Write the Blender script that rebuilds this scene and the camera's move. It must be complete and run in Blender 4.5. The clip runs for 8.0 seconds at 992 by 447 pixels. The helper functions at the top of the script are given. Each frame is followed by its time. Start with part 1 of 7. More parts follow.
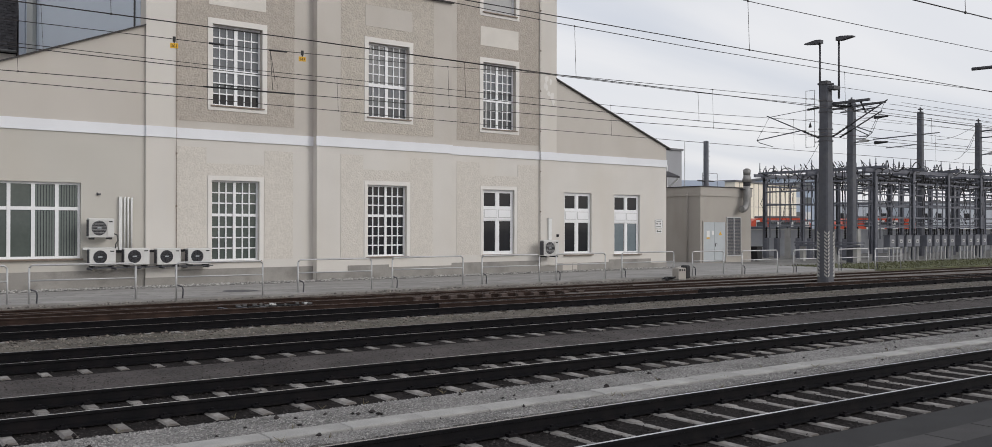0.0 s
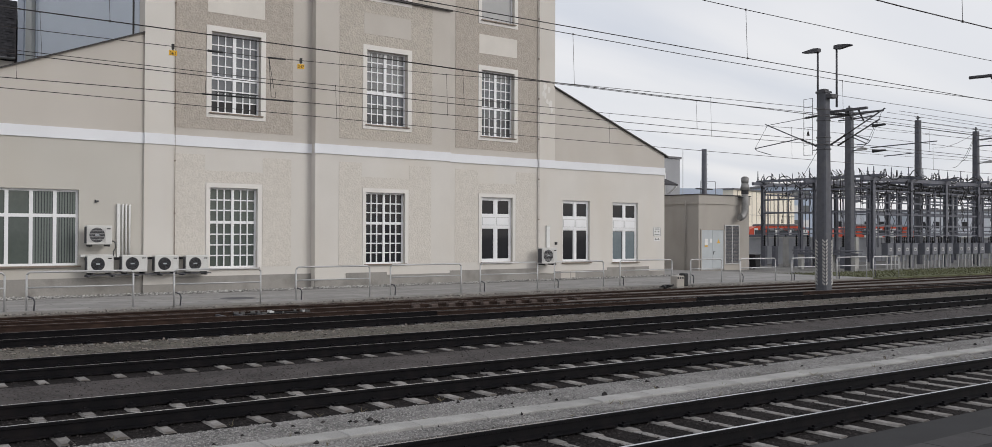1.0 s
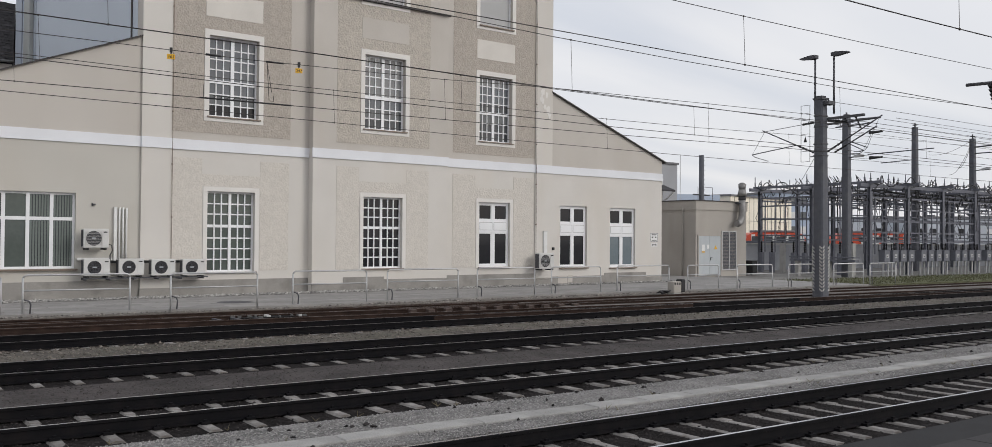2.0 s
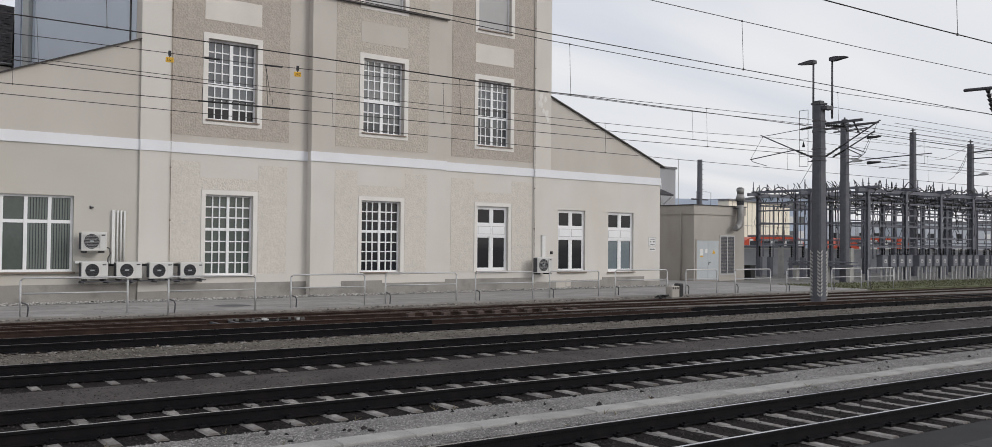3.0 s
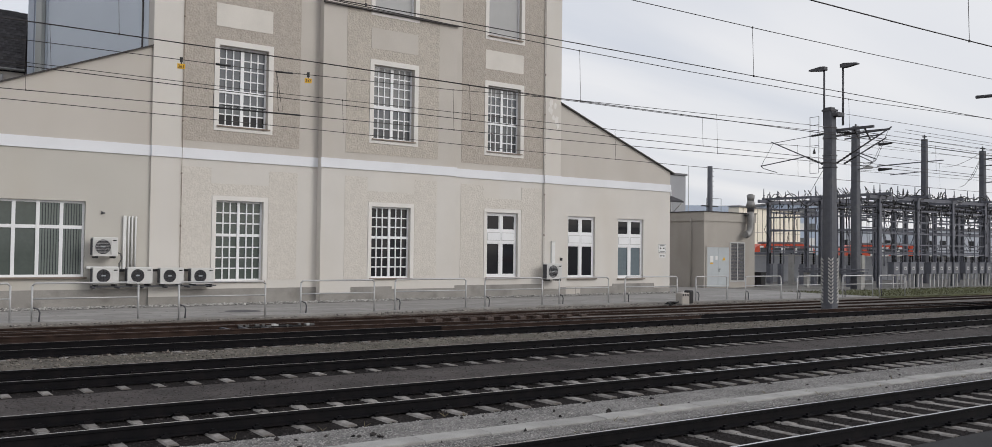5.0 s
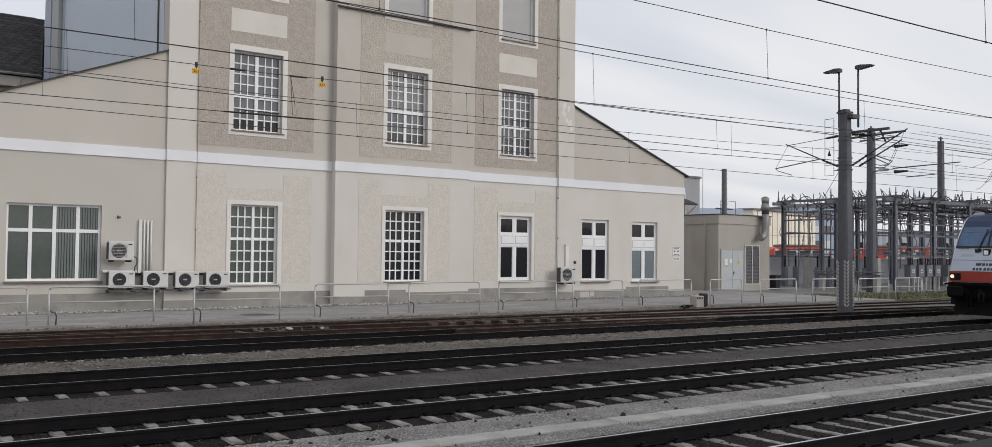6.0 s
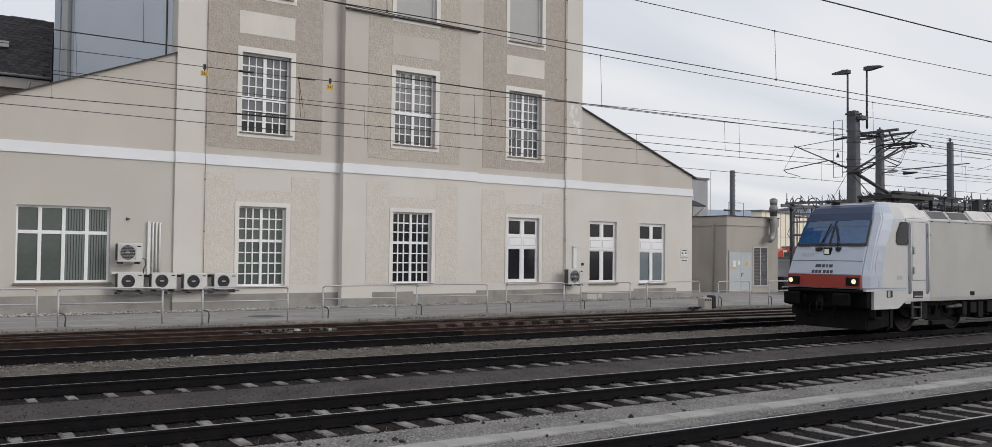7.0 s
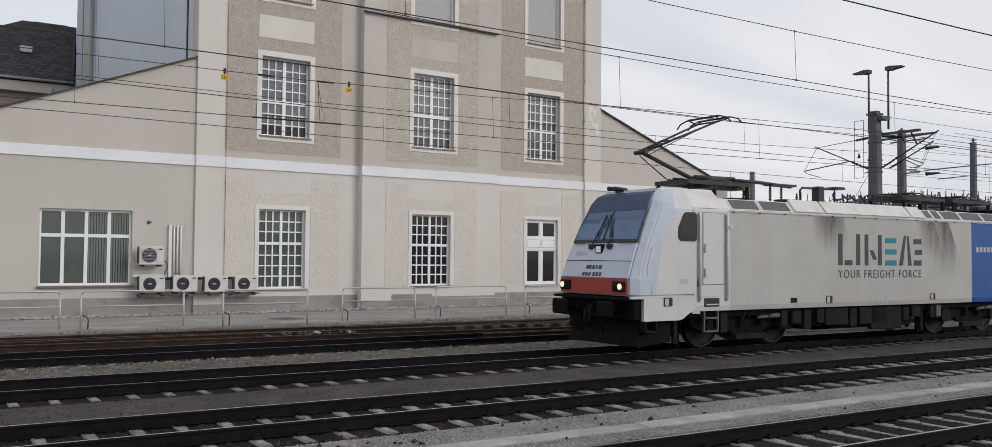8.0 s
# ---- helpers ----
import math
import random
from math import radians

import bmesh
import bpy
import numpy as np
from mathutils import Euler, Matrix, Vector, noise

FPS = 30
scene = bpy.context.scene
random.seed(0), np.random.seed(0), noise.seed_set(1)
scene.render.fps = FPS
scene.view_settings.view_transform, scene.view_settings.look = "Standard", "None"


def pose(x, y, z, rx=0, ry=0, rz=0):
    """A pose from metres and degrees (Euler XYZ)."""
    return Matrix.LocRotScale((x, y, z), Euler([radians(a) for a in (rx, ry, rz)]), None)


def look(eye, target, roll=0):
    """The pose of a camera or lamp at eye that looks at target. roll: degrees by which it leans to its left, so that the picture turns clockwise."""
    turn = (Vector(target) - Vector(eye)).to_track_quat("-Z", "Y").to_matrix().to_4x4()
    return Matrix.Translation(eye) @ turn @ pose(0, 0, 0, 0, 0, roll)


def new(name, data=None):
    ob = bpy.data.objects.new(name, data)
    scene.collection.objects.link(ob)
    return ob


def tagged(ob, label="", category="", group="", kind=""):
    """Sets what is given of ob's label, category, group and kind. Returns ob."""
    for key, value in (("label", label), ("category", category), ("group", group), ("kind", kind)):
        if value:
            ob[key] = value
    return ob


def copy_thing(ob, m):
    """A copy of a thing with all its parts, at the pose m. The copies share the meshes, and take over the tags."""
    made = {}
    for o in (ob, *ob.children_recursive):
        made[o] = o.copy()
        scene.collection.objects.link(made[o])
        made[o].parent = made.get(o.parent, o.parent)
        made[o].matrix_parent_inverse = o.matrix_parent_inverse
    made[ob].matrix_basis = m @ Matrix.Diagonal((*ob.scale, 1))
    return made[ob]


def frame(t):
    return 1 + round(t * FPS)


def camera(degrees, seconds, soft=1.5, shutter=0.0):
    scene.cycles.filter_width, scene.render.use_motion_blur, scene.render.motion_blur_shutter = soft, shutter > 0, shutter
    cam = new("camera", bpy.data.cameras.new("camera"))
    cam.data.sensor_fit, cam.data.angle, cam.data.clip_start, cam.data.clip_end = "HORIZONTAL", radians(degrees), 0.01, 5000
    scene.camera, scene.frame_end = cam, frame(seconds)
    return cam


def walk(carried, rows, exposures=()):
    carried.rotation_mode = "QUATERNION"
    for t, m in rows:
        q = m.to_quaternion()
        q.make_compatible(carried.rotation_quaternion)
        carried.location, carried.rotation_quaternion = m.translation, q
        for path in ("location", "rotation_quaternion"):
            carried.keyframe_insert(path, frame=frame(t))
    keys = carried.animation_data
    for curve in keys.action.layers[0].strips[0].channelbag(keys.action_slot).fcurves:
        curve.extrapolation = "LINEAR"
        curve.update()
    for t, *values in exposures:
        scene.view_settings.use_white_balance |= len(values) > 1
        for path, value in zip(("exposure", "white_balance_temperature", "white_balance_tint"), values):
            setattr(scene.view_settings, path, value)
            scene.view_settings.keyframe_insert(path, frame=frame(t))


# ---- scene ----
cam = camera(56.0, 8.0, soft=0.5)
EYE = (0.0, 0.0, 2.244)
ROWS = [  # seconds, yaw, pitch, roll
    (0.0, -37.699, 0.238, -0.090), (0.5, -37.750, 0.480, -0.133), (1.0, -37.808, 0.708, -0.172),
    (1.5, -37.887, 0.874, -0.305), (3.0, -38.085, 1.262, -0.559), (3.5, -38.065, 1.357, -0.610),
    (4.0, -38.023, 1.440, -0.680), (4.5, -37.860, 1.538, -0.713), (6.0, -36.655, 1.835, -0.593),
    (6.5, -36.432, 1.891, -0.603), (7.0, -36.187, 1.937, -0.593), (7.5, -35.722, 2.027, -0.503),
    (8.0, -35.031, 2.061, -0.480)]
walk(cam, [(t, pose(*EYE, 90 + p, r, y)) for t, y, p, r in ROWS])

# ---- world and sun: thin overcast, soft light ----
world = bpy.data.worlds.new("overcast_sky")
scene.world = world
world.use_nodes = True
SUN_ELEV, SUN_ROT = radians(25.5), radians(149)

def build_world():
    nt = world.node_tree
    n, l = nt.nodes, nt.links
    n.clear()
    out = n.new("ShaderNodeOutputWorld")
    bg = n.new("ShaderNodeBackground")
    sky = n.new("ShaderNodeTexSky")
    sky.sky_type = 'NISHITA'
    sky.sun_disc = False
    sky.sun_elevation, sky.sun_rotation = SUN_ELEV, SUN_ROT
    sky.air_density, sky.dust_density, sky.ozone_density = 1.0, 3.0, 1.5
    # the cloud sheet: pale grey, with soft streaks, a little brighter low down
    tc = n.new("ShaderNodeTexCoord")
    sep = n.new("ShaderNodeSeparateXYZ")
    l.new(tc.outputs["Generated"], sep.inputs[0])
    flat = n.new("ShaderNodeMath"); flat.operation = 'MAXIMUM'; flat.inputs[1].default_value = 0.0
    l.new(sep.outputs[2], flat.inputs[0])
    up = n.new("ShaderNodeMath"); up.operation = 'ADD'; up.inputs[1].default_value = 0.10
    l.new(flat.outputs[0], up.inputs[0])
    comb = n.new("ShaderNodeCombineXYZ")
    for i in (0, 1):
        d = n.new("ShaderNodeMath"); d.operation = 'DIVIDE'
        l.new(sep.outputs[i], d.inputs[0]); l.new(up.outputs[0], d.inputs[1])
        l.new(d.outputs[0], comb.inputs[i])
    mp = n.new("ShaderNodeMapping")
    mp.inputs["Rotation"].default_value = (0, 0, radians(35))
    mp.inputs["Scale"].default_value = (0.22, 0.75, 1)
    l.new(comb.outputs[0], mp.inputs[0])
    nz = n.new("ShaderNodeTexNoise")
    nz.inputs["Scale"].default_value, nz.inputs["Detail"].default_value = 1.3, 6
    nz.inputs["Roughness"].default_value, nz.inputs["Distortion"].default_value = 0.42, 0.5
    l.new(mp.outputs[0], nz.inputs["Vector"])
    ramp = n.new("ShaderNodeValToRGB")
    ramp.color_ramp.elements[0].position, ramp.color_ramp.elements[0].color = 0.28, (*CLOUD_DARK, 1)
    ramp.color_ramp.elements[1].position, ramp.color_ramp.elements[1].color = 0.72, (*CLOUD_LIGHT, 1)
    l.new(nz.outputs[0], ramp.inputs[0])
    sc = n.new("ShaderNodeVectorMath"); sc.operation = 'SCALE'; sc.inputs[3].default_value = CLOUD_GAIN
    l.new(ramp.outputs[0], sc.inputs[0])
    mix = n.new("ShaderNodeMix"); mix.data_type = 'RGBA'; mix.inputs[0].default_value = 0.88
    l.new(sky.outputs[0], mix.inputs[6]); l.new(sc.outputs[0], mix.inputs[7])
    l.new(mix.outputs[2], bg.inputs[0])
    bg.inputs[1].default_value = SKY_STRENGTH
    l.new(bg.outputs[0], out.inputs[0])


CLOUD_DARK, CLOUD_LIGHT, CLOUD_GAIN, SKY_STRENGTH = (0.60, 0.64, 0.725), (0.935, 0.92, 0.92), 9.6, 0.11
build_world()
sun = new("sun", bpy.data.lights.new("sun", 'SUN'))
sun.data.energy, sun.data.angle, sun.data.color = 1.1, radians(28), (1.0, 0.97, 0.93)
sun.matrix_world = look((22, -36, 20), (0, 0, 0))
scene.view_settings.exposure = 0.0

# ---- materials ----
def material(name, color, rough=0.7, metal=0.0, var=0.10, scale=3.0, fine=60.0, bump=0.15, dist=0.01,
             tint=None, stain=None, stain_amt=0.0, stain_scale=0.8, per_piece=0.0, streak=0.0, spec=0.4):
    """Colour varied at two scales, an optional stain colour in patches or downward streaks, and fine relief."""
    m = bpy.data.materials.new(name)
    m.use_nodes = True
    nt = m.node_tree
    n, l = nt.nodes, nt.links
    bs = n["Principled BSDF"]
    bs.inputs["Roughness"].default_value = rough
    bs.inputs["Metallic"].default_value = metal
    bs.inputs["Specular IOR Level"].default_value = spec
    tc = n.new("ShaderNodeTexCoord")
    a = n.new("ShaderNodeTexNoise")
    a.inputs["Scale"].default_value, a.inputs["Detail"].default_value = scale, 5
    b = n.new("ShaderNodeTexNoise")
    b.inputs["Scale"].default_value, b.inputs["Detail"].default_value = fine, 3
    for t in (a, b):
        l.new(tc.outputs["Object"], t.inputs["Vector"])
    add = n.new("ShaderNodeMath"); add.operation = 'ADD'
    l.new(a.outputs[0], add.inputs[0]); l.new(b.outputs[0], add.inputs[1])
    rng = n.new("ShaderNodeMapRange")
    rng.inputs[1].default_value, rng.inputs[2].default_value = 0.8, 1.2
    rng.inputs[3].default_value, rng.inputs[4].default_value = 1 - var, 1 + var
    l.new(add.outputs[0], rng.inputs[0])
    value = rng.outputs[0]
    if per_piece:
        oi = n.new("ShaderNodeObjectInfo")
        pr = n.new("ShaderNodeMapRange")
        pr.inputs[3].default_value, pr.inputs[4].default_value = 1 - per_piece, 1 + per_piece
        l.new(oi.outputs["Random"], pr.inputs[0])
        mu = n.new("ShaderNodeMath"); mu.operation = 'MULTIPLY'
        l.new(value, mu.inputs[0]); l.new(pr.outputs[0], mu.inputs[1])
        value = mu.outputs[0]
    base = n.new("ShaderNodeVectorMath"); base.operation = 'SCALE'
    base.inputs[0].default_value = color
    l.new(value, base.inputs[3])
    col = base.outputs[0]
    if stain:
        s = n.new("ShaderNodeTexNoise")
        s.inputs["Scale"].default_value, s.inputs["Detail"].default_value = stain_scale, 6
        mp = n.new("ShaderNodeMapping")
        mp.inputs["Scale"].default_value = (1, 1, 1 - streak)
        l.new(tc.outputs["Object"], mp.inputs[0]); l.new(mp.outputs[0], s.inputs["Vector"])
        sr = n.new("ShaderNodeMapRange")
        sr.inputs[1].default_value, sr.inputs[2].default_value = 0.5, 0.72
        sr.inputs[3].default_value, sr.inputs[4].default_value = 0.0, stain_amt
        l.new(s.outputs[0], sr.inputs[0])
        mx = n.new("ShaderNodeMix"); mx.data_type = 'RGBA'
        l.new(sr.outputs[0], mx.inputs[0]); l.new(col, mx.inputs[6])
        mx.inputs[7].default_value = (*stain, 1)
        col = mx.outputs[2]
    l.new(col, bs.inputs["Base Color"])
    if bump:
        bp = n.new("ShaderNodeBump")
        bp.inputs["Strength"].default_value, bp.inputs["Distance"].default_value = bump, dist
        l.new(b.outputs[0], bp.inputs["Height"]); l.new(bp.outputs[0], bs.inputs["Normal"])
    return m


def glass(name, color, rough=0.05, spec=0.5):
    """A glossy pane over its tone: an unlit room's dark; painted sky reflection in GLASS_SKY, GLASS_PALE."""
    return material(name, color, rough, 0, 0.06, 1.5, 8, 0.02, 0.01, spec=spec)


CREAM = material("cream_render", (0.632, 0.604, 0.566), 0.88, 0, 0.04, 0.5, 40, 0.12, 0.004,
                 stain=(0.58, 0.525, 0.45), stain_amt=0.35, stain_scale=0.5, streak=0.7)
CREAM_WING = material("greyer_cream_render", (0.522, 0.500, 0.458), 0.88, 0, 0.04, 0.5, 40, 0.12, 0.004,
                      stain=(0.50, 0.45, 0.38), stain_amt=0.35, stain_scale=0.4, streak=0.7)
CREAM_UP = material("beige_render", (0.525, 0.490, 0.449), 0.88, 0, 0.05, 0.5, 40, 0.12, 0.004,
                    stain=(0.475, 0.43, 0.375), stain_amt=0.4, stain_scale=0.6, streak=0.7)
TABLET = material("weathered_tablet_render", (0.655, 0.622, 0.575), 0.88, 0, 0.06, 0.9, 45, 0.1, 0.003)
SURROUND = material("pale_surround_render", (0.719, 0.695, 0.662), 0.85, 0, 0.04, 1.0, 50, 0.08, 0.003)
ROUGH_PALE = material("pale_roughcast", (0.612, 0.575, 0.525), 0.95, 0, 0.05, 5.0, 14, 0.6, 0.035)
ROUGH_TAUPE = material("taupe_roughcast", (0.43, 0.388, 0.342), 0.95, 0, 0.09, 5.0, 13, 0.8, 0.045)
ROUGH_MID = material("pale_taupe_roughcast", (0.485, 0.443, 0.39), 0.95, 0, 0.09, 5.0, 12, 0.85, 0.05)
BAND_WHITE = material("white_band_paint", (0.76, 0.77, 0.80), 0.8, 0, 0.03, 1.0, 40, 0.05, 0.003)
PLINTH = material("grey_cement_plinth", (0.30, 0.285, 0.265), 0.92, 0, 0.10, 1.2, 35, 0.3, 0.006,
                  stain=(0.17, 0.16, 0.15), stain_amt=0.6, stain_scale=1.5)
WHITE_PVC = material("white_window_frame_paint", (0.80, 0.805, 0.82), 0.45, 0, 0.03, 2, 30, 0.02, 0.002)
SILL = material("brown_sheet_sill", (0.20, 0.16, 0.13), 0.5, 0.3, 0.1, 4, 40, 0.05, 0.002)
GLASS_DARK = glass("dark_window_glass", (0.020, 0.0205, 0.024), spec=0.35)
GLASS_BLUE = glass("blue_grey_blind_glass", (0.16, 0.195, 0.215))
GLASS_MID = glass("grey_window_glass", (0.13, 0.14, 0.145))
# these two greys hold the sky's reflection in their base colour
GLASS_SKY = glass("sky_reflection_window_glass", (0.135, 0.145, 0.16))
GLASS_PALE = glass("pale_sky_reflection_window_glass", (0.21, 0.215, 0.22))
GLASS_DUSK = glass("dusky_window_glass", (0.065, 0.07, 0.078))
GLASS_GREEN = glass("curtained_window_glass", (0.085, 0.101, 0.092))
BLIND = material("closed_grey_blind", (0.42, 0.42, 0.42), 0.7, 0, 0.03, 2, 40, 0.05, 0.003)
CURTAIN = material("grey_green_curtain", (0.16, 0.185, 0.172), 0.9, 0, 0.06, 2, 30, 0.1, 0.004)
ZINC = material("dark_sheet_flashing", (0.05, 0.045, 0.045), 0.6, 0.2, 0.1, 3, 40, 0.05, 0.002)
BLUE_CLAD = material("blue_grey_cladding", (0.50, 0.545, 0.605), 0.5, 0.1, 0.03, 0.5, 20, 0.02, 0.002)
SLATE = material("dark_slate", (0.036, 0.034, 0.038), 0.75, 0, 0.5, 6, 40, 0.4, 0.008, per_piece=0.4)
GALV = material("galvanised_steel", (0.50, 0.50, 0.505), 0.55, 0.6, 0.10, 5, 60, 0.05, 0.002,
                stain=(0.30, 0.29, 0.28), stain_amt=0.4, stain_scale=5)
MAST_GREY = material("painted_mast_steel", (0.10, 0.104, 0.122), 0.6, 0.2, 0.12, 4, 50, 0.08, 0.003,
                     stain=(0.17, 0.165, 0.16), stain_amt=0.3, stain_scale=3)
STEEL_DARK = material("dark_weathered_steel", (0.085, 0.085, 0.095), 0.65, 0.2, 0.15, 4, 50, 0.08, 0.003)
WIRE = material("dark_copper_wire", (0.045, 0.04, 0.04), 0.6, 0.3, 0.05, 5, 50, 0)
RAIL_SIDE = material("dark_brown_rail_steel", (0.0056, 0.0054, 0.0068), 0.72, 0.0, 0.25, 3, 50, 0.2, 0.003,
                     stain=(0.015, 0.011, 0.0105), stain_amt=0.4, stain_scale=3, spec=0.12)
RAIL_RUST = material("rusty_rail_steel", (0.036, 0.024, 0.020), 0.8, 0.1, 0.2, 3, 50, 0.2, 0.003,
                     stain=(0.068, 0.042, 0.032), stain_amt=0.55, stain_scale=3, spec=0.12)
RAIL_TOP = material("polished_rail_head", (0.55, 0.55, 0.565), 0.26, 0.9, 0.06, 4, 60, 0.02, 0.001)
SLEEPER = material("concrete_sleeper", (0.225, 0.214, 0.205), 0.9, 0, 0.22, 5, 60, 0.35, 0.005, per_piece=0.25,
                   stain=(0.09, 0.074, 0.063), stain_amt=0.8, stain_scale=4)
BALLAST_DARK = material("dark_brown_ballast", (0.0175, 0.0152, 0.0150), 0.97, 0, 0.45, 1.0, 22, 1.0, 0.05, spec=0.1)
CONCRETE = material("pale_concrete", (0.37, 0.365, 0.35), 0.9, 0, 0.08, 2, 50, 0.2, 0.004,
                    stain=(0.27, 0.26, 0.24), stain_amt=0.5, stain_scale=1.5)
PAVING = material("grey_pavement_asphalt", (0.262, 0.254, 0.245), 0.92, 0, 0.12, 0.6, 60, 0.25, 0.004,
                  stain=(0.20, 0.19, 0.18), stain_amt=0.7, stain_scale=0.5)

RAIL_TOP_WORN = material("half_polished_rail_head", (0.23, 0.225, 0.23), 0.35, 0.8, 0.25, 1.5, 60, 0.03, 0.001)
RAIL_TOP_DULL = material("dull_rail_head", (0.15, 0.132, 0.122), 0.5, 0.5, 0.15, 4, 60, 0.05, 0.001)
GRAVEL_LIGHT = material("light_grey_gravel", (0.182, 0.177, 0.173), 0.95, 0, 0.5, 1.2, 28, 1.0, 0.03,
                        stain=(0.085, 0.083, 0.08), stain_amt=0.6, stain_scale=0.7)
BALLAST_RUSTY = material("rusty_grey_ballast", (0.090, 0.077, 0.070), 0.97, 0, 0.45, 1.0, 20, 1.0, 0.04, spec=0.1)
SIDING_FILL = material("trodden_pale_gravel", (0.135, 0.122, 0.112), 0.95, 0, 0.4, 1.2, 22, 0.9, 0.03,
                       stain=(0.075, 0.066, 0.060), stain_amt=0.6, stain_scale=0.8)
GRAVEL_SANDY = material("sandy_brown_gravel", (0.098, 0.087, 0.075), 0.95, 0, 0.5, 1.2, 24, 1.0, 0.03,
                        stain=(0.055, 0.057, 0.036), stain_amt=0.6, stain_scale=0.6)
DIRT = material("trodden_dark_cinder", (0.049, 0.042, 0.041), 0.97, 0, 0.45, 1.1, 16, 1.0, 0.04,
                stain=(0.075, 0.069, 0.064), stain_amt=0.4, stain_scale=0.6)
PLATFORM = material("dark_platform_asphalt", (0.0155, 0.0152, 0.0165), 0.9, 0, 0.3, 1.5, 60, 0.3, 0.004)
GRASS = material("short_grass", (0.092, 0.096, 0.050), 0.95, 0, 0.4, 1.5, 20, 0.6, 0.03)
GROUND = material("far_ground", (0.20, 0.19, 0.175), 0.95, 0, 0.25, 0.1, 8, 0.4, 0.02)
AC_WHITE = material("white_air_unit_casing", (0.60, 0.595, 0.58), 0.5, 0, 0.04, 3, 40, 0.02, 0.002)
BLACK = material("black_plastic", (0.02, 0.02, 0.022), 0.5, 0, 0.1, 5, 40, 0.05, 0.002)
YELLOW = material("yellow_sign_paint", (0.75, 0.43, 0.03), 0.5, 0, 0.05, 5, 40, 0)
INK = material("black_sign_ink", (0.015, 0.015, 0.015), 0.6, 0, 0.05, 5, 40, 0)
SIGN_WHITE = material("white_sign_paint", (0.72, 0.72, 0.71), 0.5, 0, 0.05, 5, 40, 0)


# ---- mesh helpers ----
def part(name, bm, mat, parent=None, label="", at=None, smooth=False):
    me = bpy.data.meshes.new(name)
    if smooth:
        for f in bm.faces:
            f.smooth = True
    bm.to_mesh(me)
    bm.free()
    for m in (mat if isinstance(mat, (list, tuple)) else [mat]):
        me.materials.append(m)
    return link_part(name, me, parent, label, at)


def link_part(name, me, parent=None, label="", at=None):
    ob = new(name, me)
    if parent is not None:
        ob.parent = parent
    if at is not None:
        ob.matrix_basis = at
    if label:
        ob["label"] = label
    return ob


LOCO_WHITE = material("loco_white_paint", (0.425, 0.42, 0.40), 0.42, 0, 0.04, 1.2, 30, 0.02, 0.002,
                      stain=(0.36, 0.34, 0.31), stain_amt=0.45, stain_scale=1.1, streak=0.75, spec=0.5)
# the same white on the nose, with bluish sky-lit shade put into its colour
LOCO_NOSE_SHADED = material("loco_white_paint_in_blue_shade", (0.46, 0.508, 0.595), 0.30, 0, 0.03, 1.5, 30, 0.01, 0.002, spec=0.5)
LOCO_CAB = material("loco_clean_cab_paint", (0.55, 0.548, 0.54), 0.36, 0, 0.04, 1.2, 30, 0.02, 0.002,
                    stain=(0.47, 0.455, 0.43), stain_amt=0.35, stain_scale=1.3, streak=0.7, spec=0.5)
LOCO_RED = material("loco_red_paint", (0.33, 0.045, 0.03), 0.45, 0, 0.06, 2, 30, 0.02, 0.002)
LOCO_BLUE = material("loco_blue_paint", (0.012, 0.078, 0.29), 0.4, 0, 0.04, 2, 30, 0.02, 0.002)
LOCO_CAP = material("loco_dark_blue_cap", (0.034, 0.054, 0.115), 0.4, 0, 0.06, 2, 30, 0.02, 0.002)
LOCO_BLACK = material("loco_black_underframe", (0.007, 0.007, 0.0075), 0.85, 0.0, 0.25, 3, 40, 0.15, 0.004,
                      stain=(0.014, 0.012, 0.011), stain_amt=0.5, stain_scale=3, spec=0.12)
LOCO_GREY = material("loco_dark_grey_gear", (0.014, 0.0135, 0.014), 0.8, 0.0, 0.2, 3, 40, 0.1, 0.003, spec=0.15)
LOCO_GRILLE = material("loco_roof_grille", (0.105, 0.105, 0.105), 0.6, 0.3, 0.15, 4, 60, 0.2, 0.004)
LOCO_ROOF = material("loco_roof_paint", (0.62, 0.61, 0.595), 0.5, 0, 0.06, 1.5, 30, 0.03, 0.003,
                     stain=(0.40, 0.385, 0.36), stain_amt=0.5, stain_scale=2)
# the blue base colour stands in for what the dark glass reflects
WINDSCREEN = material("windscreen_painted_reflection", (0.028, 0.09, 0.215), 0.05, 0, 0.2, 1.2, 8, 0.0, spec=0.9)
